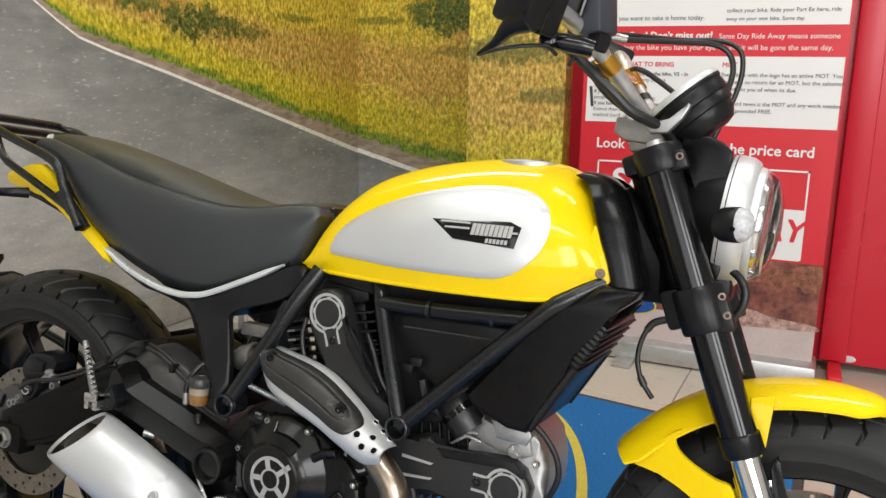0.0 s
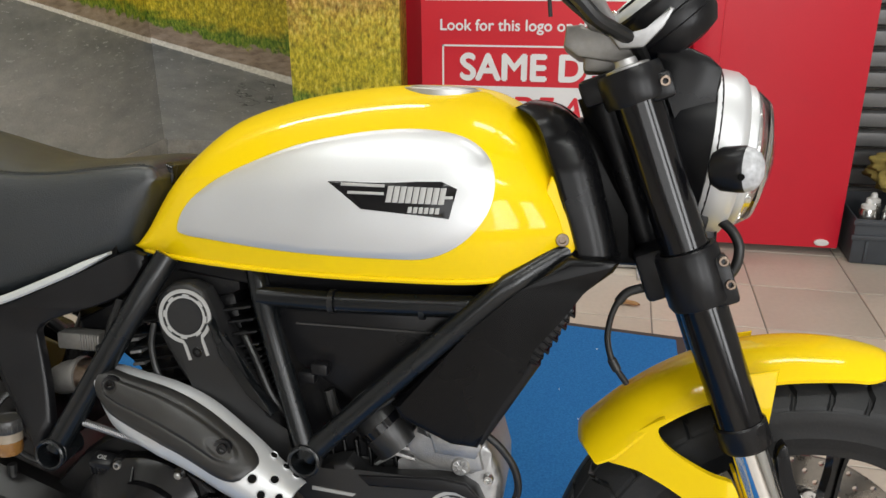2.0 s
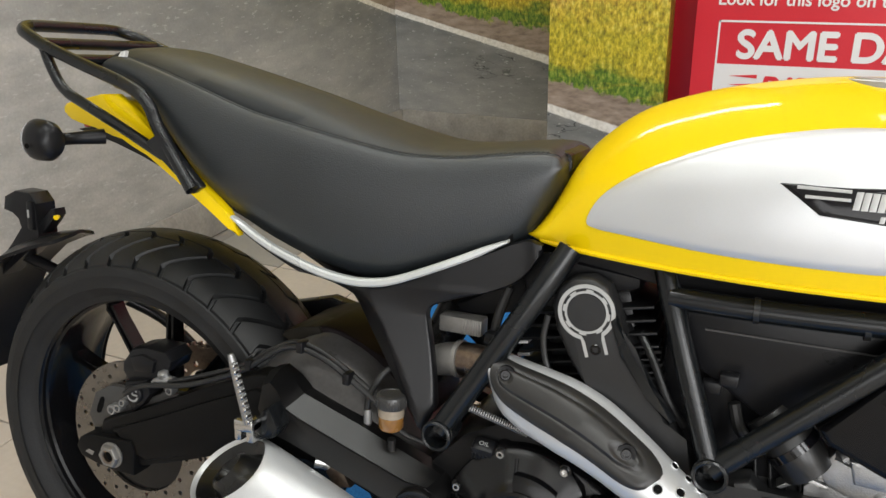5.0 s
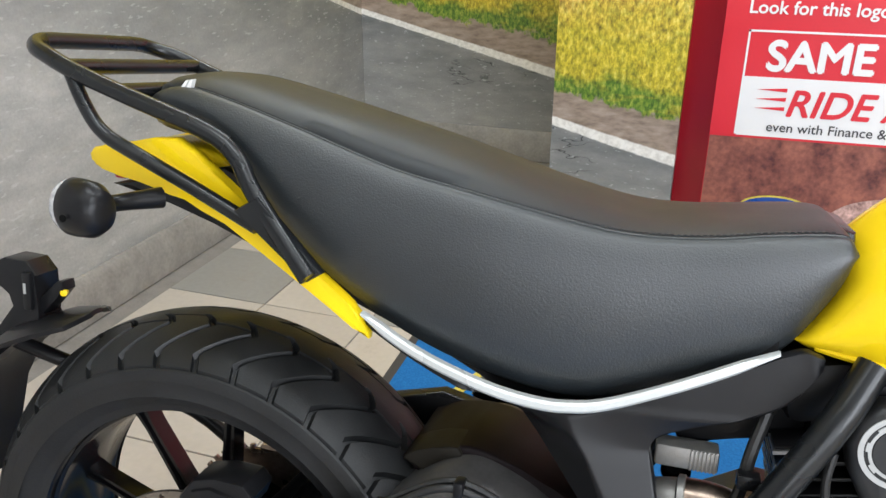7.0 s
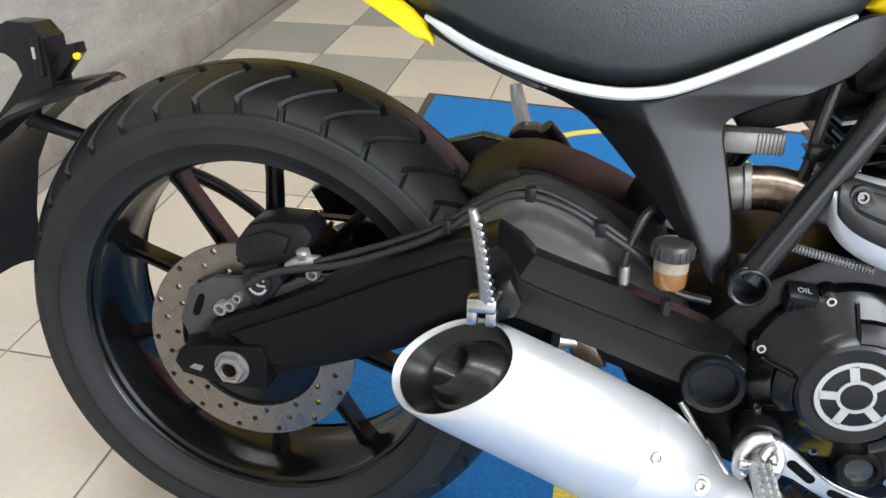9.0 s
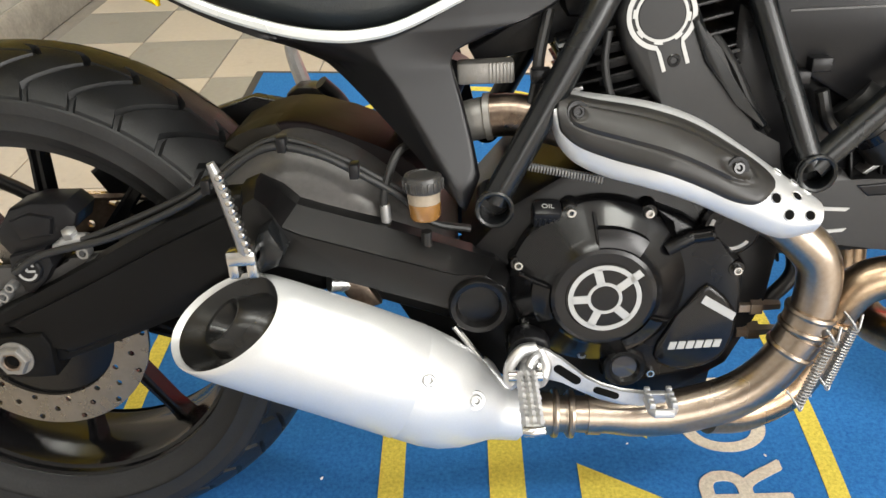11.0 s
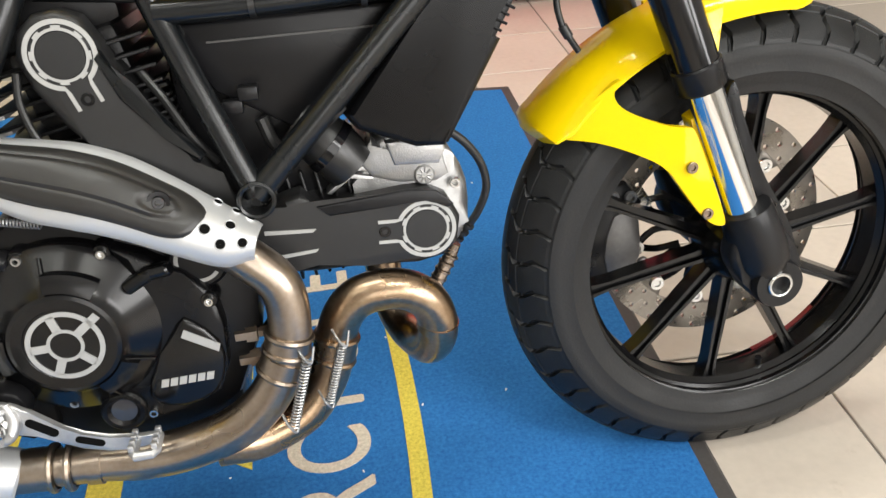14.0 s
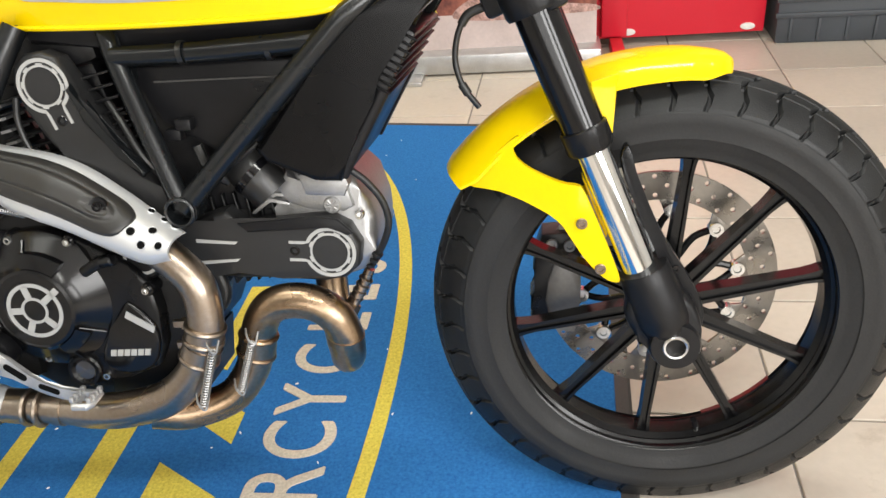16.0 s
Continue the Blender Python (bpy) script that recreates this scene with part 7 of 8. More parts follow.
hc = [(0.790, 0.465), (0.843, 0.470), (0.880, 0.486), (0.898, 0.490), (0.906, 0.480), (0.916, 0.471), (1.005, 0.478), (1.030, 0.478), (1.052, 0.466), (1.065, 0.440), (1.060, 0.412), (1.043, 0.397), (1.015, 0.392), (0.960, 0.398), (0.905, 0.398), (0.850, 0.408), (0.780, 0.400)]
hcov = part("belt_cover", plate(bmesh.new(), hc, -0.117, -0.080, 0.009, segments=4), BELT, bike, "matt black belt cover with pale ring print")
part("cover_shelf", plate(bmesh.new(), [(0.912, 0.474), (1.010, 0.480), (1.040, 0.476), (1.058, 0.458), (1.050, 0.455), (1.028, 0.468), (0.925, 0.462)], -0.120, -0.112, 0.002), PLASTIC, hcov)


def ring_print(x, z, y, ang, parent):
    """A ring with a forked tail, printed on a belt cover."""
    bm = bmesh.new()
    gap = 0.42
    band(bm, x, z, 0.0285, 0.0330, y, a0=ang + gap, a1=ang + 2 * math.pi - gap)
    band(bm, x, z, 0.0225, 0.0252, y, a0=0, a1=2 * math.pi)
    part("ring_print", bm, GREYLINE, parent, "pale ring print")
    for i in range(8):
        a = ang + math.pi / 8 + i * math.pi / 4
        part("ring_tick", band(bmesh.new(), x, z, 0.0235, 0.0272, y - 0.0002, n=4, a0=a - 0.16, a1=a + 0.16), GREYLINE, parent)
    c, s = math.cos(ang), math.sin(ang)
    for w in (-1, 1):
        pts = [(0.0288 * math.cos(gap), 0.0288 * math.sin(gap)), (0.0330 * math.cos(gap), 0.0330 * math.sin(gap)), (0.036, 0.0135), (0.052, 0.0135), (0.052, 0.0098), (0.034, 0.0098)]
        quad_ = [(x + u * c - w * v * s, z + u * s + w * v * c) for u, v in pts]
        part("ring_tail", plate(bmesh.new(), quad_, y, y + 0.0012), GREYLINE, parent)
    part("ring_bolt", bolt(bmesh.new(), x + 0.045 * c, y + 0.004, z + 0.045 * s, 0.0065, 0.004), GLOSS, parent)
    part("ring_cap", lathe(bmesh.new(), [(0.0218, -0.001), (0.0215, 0.0012), (0.0001, 0.0014)], (x, y + 0.001, z), (0, -1, 0), 32, cap=False), BELT, parent)


ring_print(0.702, 0.654, -0.1232, radians(-72), vcov)
ring_print(1.026, 0.433, -0.1182, radians(177), hcov)
for z0, z1 in ((0.4515, 0.4465), (0.4215, 0.4235)):
    part("cover_stripe", plate(bmesh.new(), [(0.855, z0 - 0.002), (0.905, z1 - 0.0005), (0.909, z1 + 0.003), (0.855, z0 + 0.0025)], -0.1185, -0.1165), GREYLINE, hcov, "pale printed stripe")
part("lower_ring", band(bmesh.new(), 0.785, 0.437, 0.0200, 0.0240, -0.1335, a0=2.6, a1=5.6), GREYLINE, engine, "pale ring print")
part("lower_cover", lathe(bmesh.new(), [(0.032, -0.03), (0.032, 0.006), (0.028, 0.010), (0.0001, 0.010)], (0.785, -0.1225, 0.437), (0, -1, 0), 32, cap=False), PLASTIC, engine)

# -- exhaust --
h1_way = [(0.560, -0.085, 0.556), (0.600, -0.100, 0.550), (0.650, -0.120, 0.541), (0.720, -0.136, 0.513), (0.790, -0.149, 0.477), (0.838, -0.157, 0.442), (0.866, -0.160, 0.408), (0.868, -0.160, 0.360), (0.856, -0.160, 0.318), (0.832, -0.160, 0.278), (0.795, -0.160, 0.248), (0.740, -0.160, 0.231), (0.690, -0.161, 0.228), (0.650, -0.162, 0.231), (0.560, -0.164, 0.238)]
h1 = part("exhaust_header", tube(bmesh.new(), h1_way, [0.021, 0.021, 0.0215, 0.022, 0.022, 0.0222, 0.0225, 0.0225, 0.0228, 0.0235, 0.0245, 0.0245, 0.0235, 0.0205, 0.0205], 32), PIPE, bike, "heat-tinted steel exhaust pipe")
h2 = part("exhaust_header", tube(bmesh.new(), [(0.985, 0.02, 0.420), (0.982, 0.022, 0.350), (0.986, 0.012, 0.295), (0.998, -0.015, 0.264), (1.012, -0.048, 0.258), (1.022, -0.078, 0.266), (1.029, -0.098, 0.286), (1.031, -0.108, 0.312), (1.022, -0.113, 0.342), (1.000, -0.115, 0.361), (0.970, -0.116, 0.367), (0.940, -0.115, 0.359), (0.920, -0.113, 0.334), (0.910, -0.112, 0.300), (0.896, -0.114, 0.262), (0.866, -0.124, 0.228), (0.815, -0.142, 0.216), (0.77, -0.155, 0.224)], 0.0232, 32), PIPE2, bike, "bronze-tinted steel exhaust pipe")
for pts, r, par in (([(0.866, -0.160, 0.352), (0.861, -0.160, 0.334)], 0.0248, h1), ([(0.859, -0.160, 0.327), (0.850, -0.160, 0.308)], 0.0252, h1), ([(0.914, -0.1125, 0.316), (0.907, -0.1125, 0.290)], 0.0252, h2), ([(1.0312, -0.1085, 0.315), (1.0300, -0.1065, 0.306)], 0.0246, h2), ([(0.636, -0.162, 0.232), (0.650, -0.162, 0.231)], 0.0225, h1), ([(0.612, -0.163, 0.234), (0.620, -0.163, 0.2335)], 0.0225, h1), ([(0.600, -0.163, 0.235), (0.555, -0.164, 0.2385)], 0.0235, h1)):
    part("pipe_sleeve", tube(bmesh.new(), pts, r, 32, 0), PIPE if par is h1 else PIPE2, par)
for p, q, par in (((0.866, -0.160, 0.352), (0.861, -0.160, 0.334), h1), ((0.861, -0.160, 0.334), (0.859, -0.160, 0.327), h1), ((0.850, -0.160, 0.308), (0.846, -0.160, 0.300), h1), ((0.914, -0.1125, 0.316), (0.910, -0.1125, 0.300), h2), ((0.907, -0.1125, 0.290), (0.903, -0.1125, 0.280), h2), ((0.600, -0.163, 0.235), (0.590, -0.163, 0.2357), h1), ((0.6175, -0.163, 0.2338), (0.607, -0.163, 0.2345), h1)):
    way = Vector(q) - Vector(p)
    part("pipe_flange", lathe(bmesh.new(), [(0.0225, -0.004), (0.0262, -0.003), (0.0272, 0.0), (0.0262, 0.003), (0.0225, 0.004)], p, tuple(way.normalized()), 36, cap=False), PIPE if par is h1 else PIPE2, par)
elbow = part("pipe_elbow", tube(bmesh.new(), [(0.500, -0.070, 0.540), (0.520, -0.080, 0.549), (0.536, -0.083, 0.553)], [0.020, 0.0215, 0.0215], 24), CASTGREY, bike, "dull steel pipe elbow")
part("elbow_flange", lathe(bmesh.new(), [(0.0215, -0.004), (0.0245, -0.003), (0.0245, 0.003), (0.0215, 0.004)], (0.538, -0.083, 0.5535), (0.97, -0.1, 0.1), 28, cap=False), CASTGREY, elbow)
part("elbow_sleeve", tube(bmesh.new(), [(0.540, -0.083, 0.554), (0.565, -0.087, 0.555), (0.592, -0.096, 0.551), (0.620, -0.108, 0.545)], 0.0222, 24), PIPEDARK, elbow, "browned pipe sleeve")
fin_box = part("heat_plate", box(bmesh.new(), 0.508, 0.566, -0.088, -0.062, 0.588, 0.610, 0.003), CASTGREY, bike, "grey ribbed alloy box")
for k in range(7):
    part("box_rib", box(bmesh.new(), 0.540 + 0.0036 * k, 0.5418 + 0.0036 * k, -0.0895, -0.086, 0.589, 0.609, 0.0004), CASTGREY, fin_box)
for a, b in (((0.882, -0.184, 0.332), (0.856, -0.186, 0.252)), ((0.920, -0.150, 0.326), (0.896, -0.156, 0.256))):
    part("pipe_spring", spring(bmesh.new(), a, b, 0.0048, 0.0012, 22), DARKALU, bike, "bright coil spring")
    for p in (a, b):
        part("spring_hook", tube(bmesh.new(), [(p[0] - 0.010, p[1] + 0.008, p[2] + 0.014), (p[0] - 0.004, p[1] - 0.004, p[2] + 0.006), (p[0] + 0.003, p[1] - 0.002, p[2] - 0.004), (p[0] + 0.008, p[1] + 0.004, p[2] + 0.012)], 0.0015, 8), DARKALU, bike)
part("shield_spring", spring(bmesh.new(), (0.560, -0.140, 0.520), (0.650, -0.142, 0.500), 0.0040, 0.0009, 30), DARKALU, bike, "bright coil spring")
sensor = part("oxygen_sensor", tube(bmesh.new(), [(1.018, -0.082, 0.318), (1.030, -0.075, 0.332), (1.037, -0.073, 0.343)], [0.0135, 0.0125, 0.0110], 6, 0), PIPE2, bike, "tan steel oxygen sensor")
part("sensor_sleeve", tube(bmesh.new(), [(1.034, -0.074, 0.340), (1.044, -0.072, 0.356), (1.054, -0.071, 0.372), (1.064, -0.073, 0.392)], [0.0090, 0.0085, 0.0080, 0.0065], 14), PIPE, sensor)
for k in range(4):
    part("sleeve_ring", lathe(bmesh.new(), [(0.0080, -0.0022), (0.0100, -0.0010), (0.0100, 0.0010), (0.0080, 0.0022)], (1.041 + 0.0052 * k, -0.0722, 0.351 + 0.0086 * k), (0.52, 0.03, 0.85), 14, cap=False), PIPE, sensor)

# heat shield
HS_TOP = [(0.600, 0.583), (0.614, 0.587), (0.639, 0.583), (0.695, 0.573), (0.739, 0.557), (0.780, 0.531), (0.820, 0.502), (0.842, 0.487), (0.858, 0.475)]
HS_LOW = [(0.598, 0.556), (0.605, 0.538), (0.620, 0.523), (0.648, 0.511), (0.690, 0.502), (0.731, 0.487), (0.772, 0.467), (0.815, 0.447), (0.847, 0.450)]
top_l, low_l = glide(HS_TOP, 5), glide(HS_LOW, 5)
HS_YT = [(0.60, -0.118), (0.70, -0.125), (0.80, -0.138), (0.86, -0.150)]
HS_YL = [(0.597, -0.140), (0.62, -0.152), (0.69, -0.176), (0.77, -0.181), (0.86, -0.178)]


def on_shield(u, v, lift=0.0):
    i = min(max(u, 0.0), 1.0) * (len(top_l) - 1)
    k = min(int(i), len(top_l) - 2)
    f = i - k
    a, b = top_l[k] * (1 - f) + top_l[k + 1] * f, low_l[k] * (1 - f) + low_l[k + 1] * f
    w = (v + 1) / 2
    p = b + (a - b) * w
    bulge = 1 - abs(v) ** 2.4
    return (p[0], lerp(HS_YL, b[0]) * (1 - w) + lerp(HS_YT, a[0]) * w - 0.020 * bulge - lift * 0.8, p[1] + 0.009 * bulge + lift * 0.5)


def shield_sheet(bm, u0, u1, v0, v1, lift, th, nu=40, nv=14):
    outer_, inner_ = [], []
    for i in range(nu + 1):
        u = u0 + (u1 - u0) * i / nu
        vm, vh = (v0 + v1) / 2, (v1 - v0) / 2
        outer_.append([on_shield(u, vm + vh * (-1 + 2 * j / nv), lift) for j in range(nv + 1)])
        inner_.append([on_shield(u, vm + vh * (-1 + 2 * j / nv), lift - th) for j in range(nv + 1)])
    loops_ = [o + n[::-1] for o, n in zip(outer_, inner_)]
    rings(bm, loops_)
    return bm


shield = part("heat_shield", shield_sheet(bmesh.new(), 0.0, 1.0, -1.0, 1.0, 0.0, 0.004), SILVER, bike, "satin silver exhaust heat shield", 50)


def insert_sheet(u0, u1, v0, v1, nu=84, nv=36):
    """The black insert: round-ended, with a raised pill along its middle between two dished screws."""
    outer_, inner_ = [], []
    for i in range(nu + 1):
        f = i / nu
        u = u0 + (u1 - u0) * f
        e = min(1.0, f / 0.10, (1 - f) / 0.13)
        e = 0.42 + 0.58 * math.sqrt(max(0.0, 1 - (1 - e) ** 2))
        vm, vh = (v0 + v1) / 2 + 0.16 * max(0, (0.10 - f) / 0.10), (v1 - v0) / 2 * e
        row, back = [], []
        for j in range(nv + 1):
            g = -1 + 2 * j / nv
            d = math.hypot(max(0.0, abs(f - 0.535) - 0.305) / 0.075, (g - 0.12) / 0.44)
            up_ = 0.0052 - 0.0030 * abs(g) ** 10 - 0.0022 * max(0, 1 - min(f, 1 - f) / 0.02)
            up_ += 0.0022 * min(1.0, max(0.0, (1.08 - d) / 0.16)) - 0.0011 * math.exp(-((d - 1.16) / 0.10) ** 2)
            for c in (0.23, 0.845):
                q = math.hypot((f - c) / 0.050, (g - 0.12) / 0.26)
                up_ -= 0.0026 * min(1.0, max(0.0, (1.25 - q) / 0.35))
            row.append(on_shield(u, vm + vh * g, up_))
            back.append(on_shield(u, vm + vh * g, 0.0002))
        outer_.append(row)
        inner_.append(back)
    bm = bmesh.new()
    rings(bm, [o + n[::-1] for o, n in zip(outer_, inner_)])
    return bm


part("shield_insert", insert_sheet(0.036, 0.760, -0.64, 0.76), INSERT, shield, "matt black shield insert", 40)


def shield_spot(x, z):
    """The way along and across the shield that lies nearest to (x, z)."""
    return min(((u / 60, v / 20) for u in range(61) for v in range(-19, 20)), key=lambda q: math.hypot(on_shield(*q)[0] - x, on_shield(*q)[2] - z))


for u, v in ((0.034 + 0.23 * 0.731, 0.20), (0.034 + 0.845 * 0.731, 0.20)):
    p = on_shield(u, v, 0.0044)
    part("shield_bolt", bolt(bmesh.new(), *p, 0.0060, 0.0032, (0.15, -1, 0.25)), GLOSS, shield, "dark cap screw")
    part("bolt_collar", lathe(bmesh.new(), [(0.0115, -0.004), (0.0105, 0.001), (0.0070, 0.0005)], p, (0.15, -1, 0.25), 24, cap=False), PLASTIC, shield)
for x, z, r in ((0.820, 0.502, 0.0042), (0.839, 0.499, 0.0042), (0.808, 0.488, 0.0050), (0.829, 0.4875, 0.0048), (0.849, 0.485, 0.0044), (0.820, 0.4725, 0.0048), (0.839, 0.472, 0.0046)):
    u, v = shield_spot(x, z)
    p = on_shield(u, v, 0.0008)
    way = Vector(on_shield(u, v + 0.03)) - Vector(on_shield(u, v - 0.03))
    way = way.cross(Vector(on_shield(u + 0.02, v)) - Vector(on_shield(u - 0.02, v))).normalized()
    way = way if way.y < 0 else -way
    part("shield_hole", lathe(bmesh.new(), [(r, 0.0), (r * 0.8, 0.0002), (0.0001, 0.0002)], p, way, 20, cap=False), HOLE, shield, "drilled hole")
    part("hole_rim", lathe(bmesh.new(), [(r * 1.22, -0.0014), (r * 1.12, 0.0010), (r * 0.98, 0.0002)], p, way, 20, cap=False), SILVER, shield)

# silencer
AX = np.array((0.9025, 0.075, -0.4307))
AX = AX / np.linalg.norm(AX)
NZ = np.array((0.4307, 0.0, 0.9025))
NY = np.cross(NZ, AX)
MC = np.array((0.266, -0.207, 0.387))


def can_loop(s, rz, ry, slant, n=56, out=0.0):
    """A loop round the can at s; slant: how far its plane leans (1 at the mouth)."""
    ring_ = []
    for j in range(n):
        a = 2 * math.pi * j / n
        c, q = math.cos(a), math.sin(a)
        c, q = math.copysign(abs(c) ** 0.94, c), math.copysign(abs(q) ** 0.94, q)
        sag = lerp([(0.0, 0.0030), (0.12, 0.0030), (0.20, 0.0), (0.26, -0.0090), (0.30, -0.0120), (0.34, -0.0090)], s)
        ring_.append(MC + AX * (s + slant * (0.62 * rz * q - 0.46 * ry * c)) + NZ * (0.955 * rz * q + sag) + NY * (ry * c + out))
    return ring_


bm = bmesh.new()
loops = [can_loop(0.010, 0.0565, 0.0500, 1), can_loop(0.001, 0.0570, 0.0505, 1), can_loop(-0.002, 0.0585, 0.0518, 1), can_loop(0.000, 0.0605, 0.0535, 1), can_loop(0.010, 0.0625, 0.0552, 1), can_loop(0.030, 0.0635, 0.0560, 0.85)]
for s, rz, ry in ((0.07, 0.0640, 0.0565), (0.12, 0.0645, 0.0570), (0.196, 0.0650, 0.0575), (0.198, 0.0640, 0.0565), (0.200, 0.0640, 0.0565), (0.202, 0.0645, 0.0570), (0.230, 0.0630, 0.0555), (0.252, 0.0585, 0.0525), (0.274, 0.0505, 0.0455), (0.292, 0.0400, 0.0370), (0.302, 0.0335, 0.0325), (0.308, 0.0315, 0.0310), (0.336, 0.0280, 0.0280), (0.339, 0.0240, 0.0240)):
    loops.append(can_loop(s, rz, ry, 0.8 * max(0, 1 - s / 0.15), out=0.018 * max(0, (s - 0.18) / 0.17)))
rings(bm, loops, cap=False)
ALLOY = material("satin_alloy_silencer", (0.66, 0.67, 0.68), 0.40, metal=0.55, vary=0.05, fine=500, rvar=0.05, bump=0.1, bump_scale=900)
can = part("silencer", bm, ALLOY, bike, "satin silver silencer with slanted end", 40)
bm = bmesh.new()
rings(bm, [can_loop(0.006, 0.0568, 0.0503, 1), can_loop(0.004, 0.0555, 0.0490, 1), can_loop(0.007, 0.0530, 0.0468, 1), can_loop(0.015, 0.0470, 0.0415, 0.95), can_loop(0.019, 0.0420, 0.0370, 0.85), can_loop(0.017, 0.0375, 0.0330, 0.75), can_loop(0.009, 0.0340, 0.0300, 0.7), can_loop(0.001, 0.0305, 0.0270, 0.65), can_loop(-0.003, 0.0265, 0.0230, 0.6), can_loop(-0.002, 0.0225, 0.0195, 0.6), can_loop(0.006, 0.0195, 0.0165, 0.6), can_loop(0.040, 0.0175, 0.0150, 0.5), can_loop(0.080, 0.0010, 0.0010, 0.0)], cap=False)
part("silencer_mouth", bm, material("satin_black_cup", (0.007, 0.007, 0.007), 0.26, spec=0.5, vary=0.2, rvar=0.05), can, "black recessed outlet")
for p, way in ((np.array((0.4688, -0.2355, 0.3319)), np.array((0.287, -0.842, 0.456))), (np.array((0.5143, -0.2192, 0.2948)), np.array((0.241, -0.907, 0.347)))):
    part("bolt_seat", lathe(bmesh.new(), [(0.0105, -0.002), (0.0098, 0.0008), (0.0070, 0.0004)], tuple(p), tuple(way), 24, cap=False), ALLOY, can)
    part("silencer_bolt", bolt(bmesh.new(), *p, 0.0062, 0.004, tuple(way)), ALU, can, "bright cap screw")
part("silencer_tab", tube(bmesh.new(), [(0.365, -0.15, 0.40), (0.385, -0.14, 0.395)], 0.010, 12, 0), STEEL, can)
part("silencer_bracket", plate(bmesh.new(), [(0.375, 0.418), (0.395, 0.414), (0.418, 0.372), (0.396, 0.366), (0.380, 0.385)], -0.150, -0.135, 0.003), PIPEDARK, can, "browned bracket")

# -- rider foot peg and brake pedal --
fp = part("foot_peg", box(bmesh.new(), 0.5565, 0.5765, -0.302, -0.212, 0.3100, 0.3200, 0.003), ALU, bike, "bright toothed foot peg")
for i in range(9):
    for k in range(3):
        wide = 0.0031 if i % 2 else 0.0036
        part("peg_tooth", lathe(bmesh.new(), [(wide * 1.3, 0.0), (wide * 1.15, 0.0035), (0.0014, 0.0080), (0.0001, 0.0082)], (0.5665 + 0.0068 * (k - 1), -0.2170 - 0.0094 * i, 0.3195), (0, 0, 1), 4, cap=False), ALU, fp)
part("peg_tip", tube(bmesh.new(), [(0.5575, -0.3025, 0.3185), (0.5665, -0.3050, 0.3195), (0.5755, -0.3025, 0.3185)], 0.0048, 12), STEEL, fp, "bright rounded peg tip")
part("peg_stem", tube(bmesh.new(), [(0.5685, -0.176, 0.316), (0.567, -0.196, 0.314), (0.5665, -0.220, 0.315)], [0.010, 0.0085, 0.0085], 14), DARKALU, fp)
part("peg_pivot", lathe(bmesh.new(), [(0.004, -0.018), (0.0062, -0.017), (0.0062, 0.017), (0.004, 0.018)], (0.566, -0.206, 0.314), (1, 0, 0), 14), STEEL, fp, "bright pivot pin")
eye = part("bracket_eye", lathe(bmesh.new(), [(0.0150, -0.012), (0.0172, -0.010), (0.0172, -0.004), (0.0158, -0.002), (0.0158, 0.001), (0.0168, 0.003), (0.0160, 0.006), (0.0120, 0.0075), (0.0098, 0.006), (0.0090, 0.002), (0.0001, 0.003)], (0.579, -0.190, 0.315), (0.55, -0.80, 0.20), 32, cap=False), DARKALU, fp, "ringed steel pivot eye")
part("eye_pin", lathe(bmesh.new(), [(0.0050, 0.0), (0.0050, 0.006), (0.0036, 0.0075), (0.0001, 0.0075)], (0.579, -0.190, 0.315), (0.55, -0.80, 0.20), 6, cap=False), STEEL, fp)
for pts in ([(0.578, -0.184, 0.334), (0.563, -0.189, 0.333), (0.552, -0.195, 0.322), (0.549, -0.203, 0.308), (0.554, -0.210, 0.304)], [(0.582, -0.184, 0.332), (0.588, -0.190, 0.316), (0.584, -0.198, 0.304), (0.578, -0.208, 0.306)]):
    part("bracket_arm", tube(bmesh.new(), pts, [0.0060, 0.0068, 0.0064, 0.0058, 0.0048][:len(pts)], 12), ALU, fp, "bright forked bracket arm")
part("peg_bracket", plate(bmesh.new(), [(0.552, 0.330), (0.570, 0.340), (0.590, 0.335), (0.596, 0.318), (0.588, 0.298), (0.566, 0.290), (0.550, 0.300)], -0.172, -0.140, 0.005, 2), PLASTIC, fp, "black peg bracket")
part("lower_mount", plate(bmesh.new(), [(0.425, 0.378), (0.500, 0.378), (0.560, 0.372), (0.606, 0.350), (0.606, 0.266), (0.575, 0.252), (0.520, 0.276), (0.450, 0.330)], -0.132, -0.100, 0.006), SWING, bike, "black lower frame mount")
pedal = bmesh.new()
plate(pedal, [(0.566, 0.330), (0.576, 0.337), (0.590, 0.332), (0.604, 0.321), (0.616, 0.310), (0.630, 0.297), (0.646, 0.285), (0.669, 0.2765), (0.694, 0.2740), (0.716, 0.2745), (0.716, 0.2620), (0.690, 0.2595), (0.669, 0.2610), (0.644, 0.2690), (0.626, 0.2800), (0.606, 0.2940), (0.587, 0.2970), (0.572, 0.3040)], -0.188, -0.181, 0.0018)
pedal = part("brake_pedal", pedal, ALU, bike, "slotted steel brake pedal")
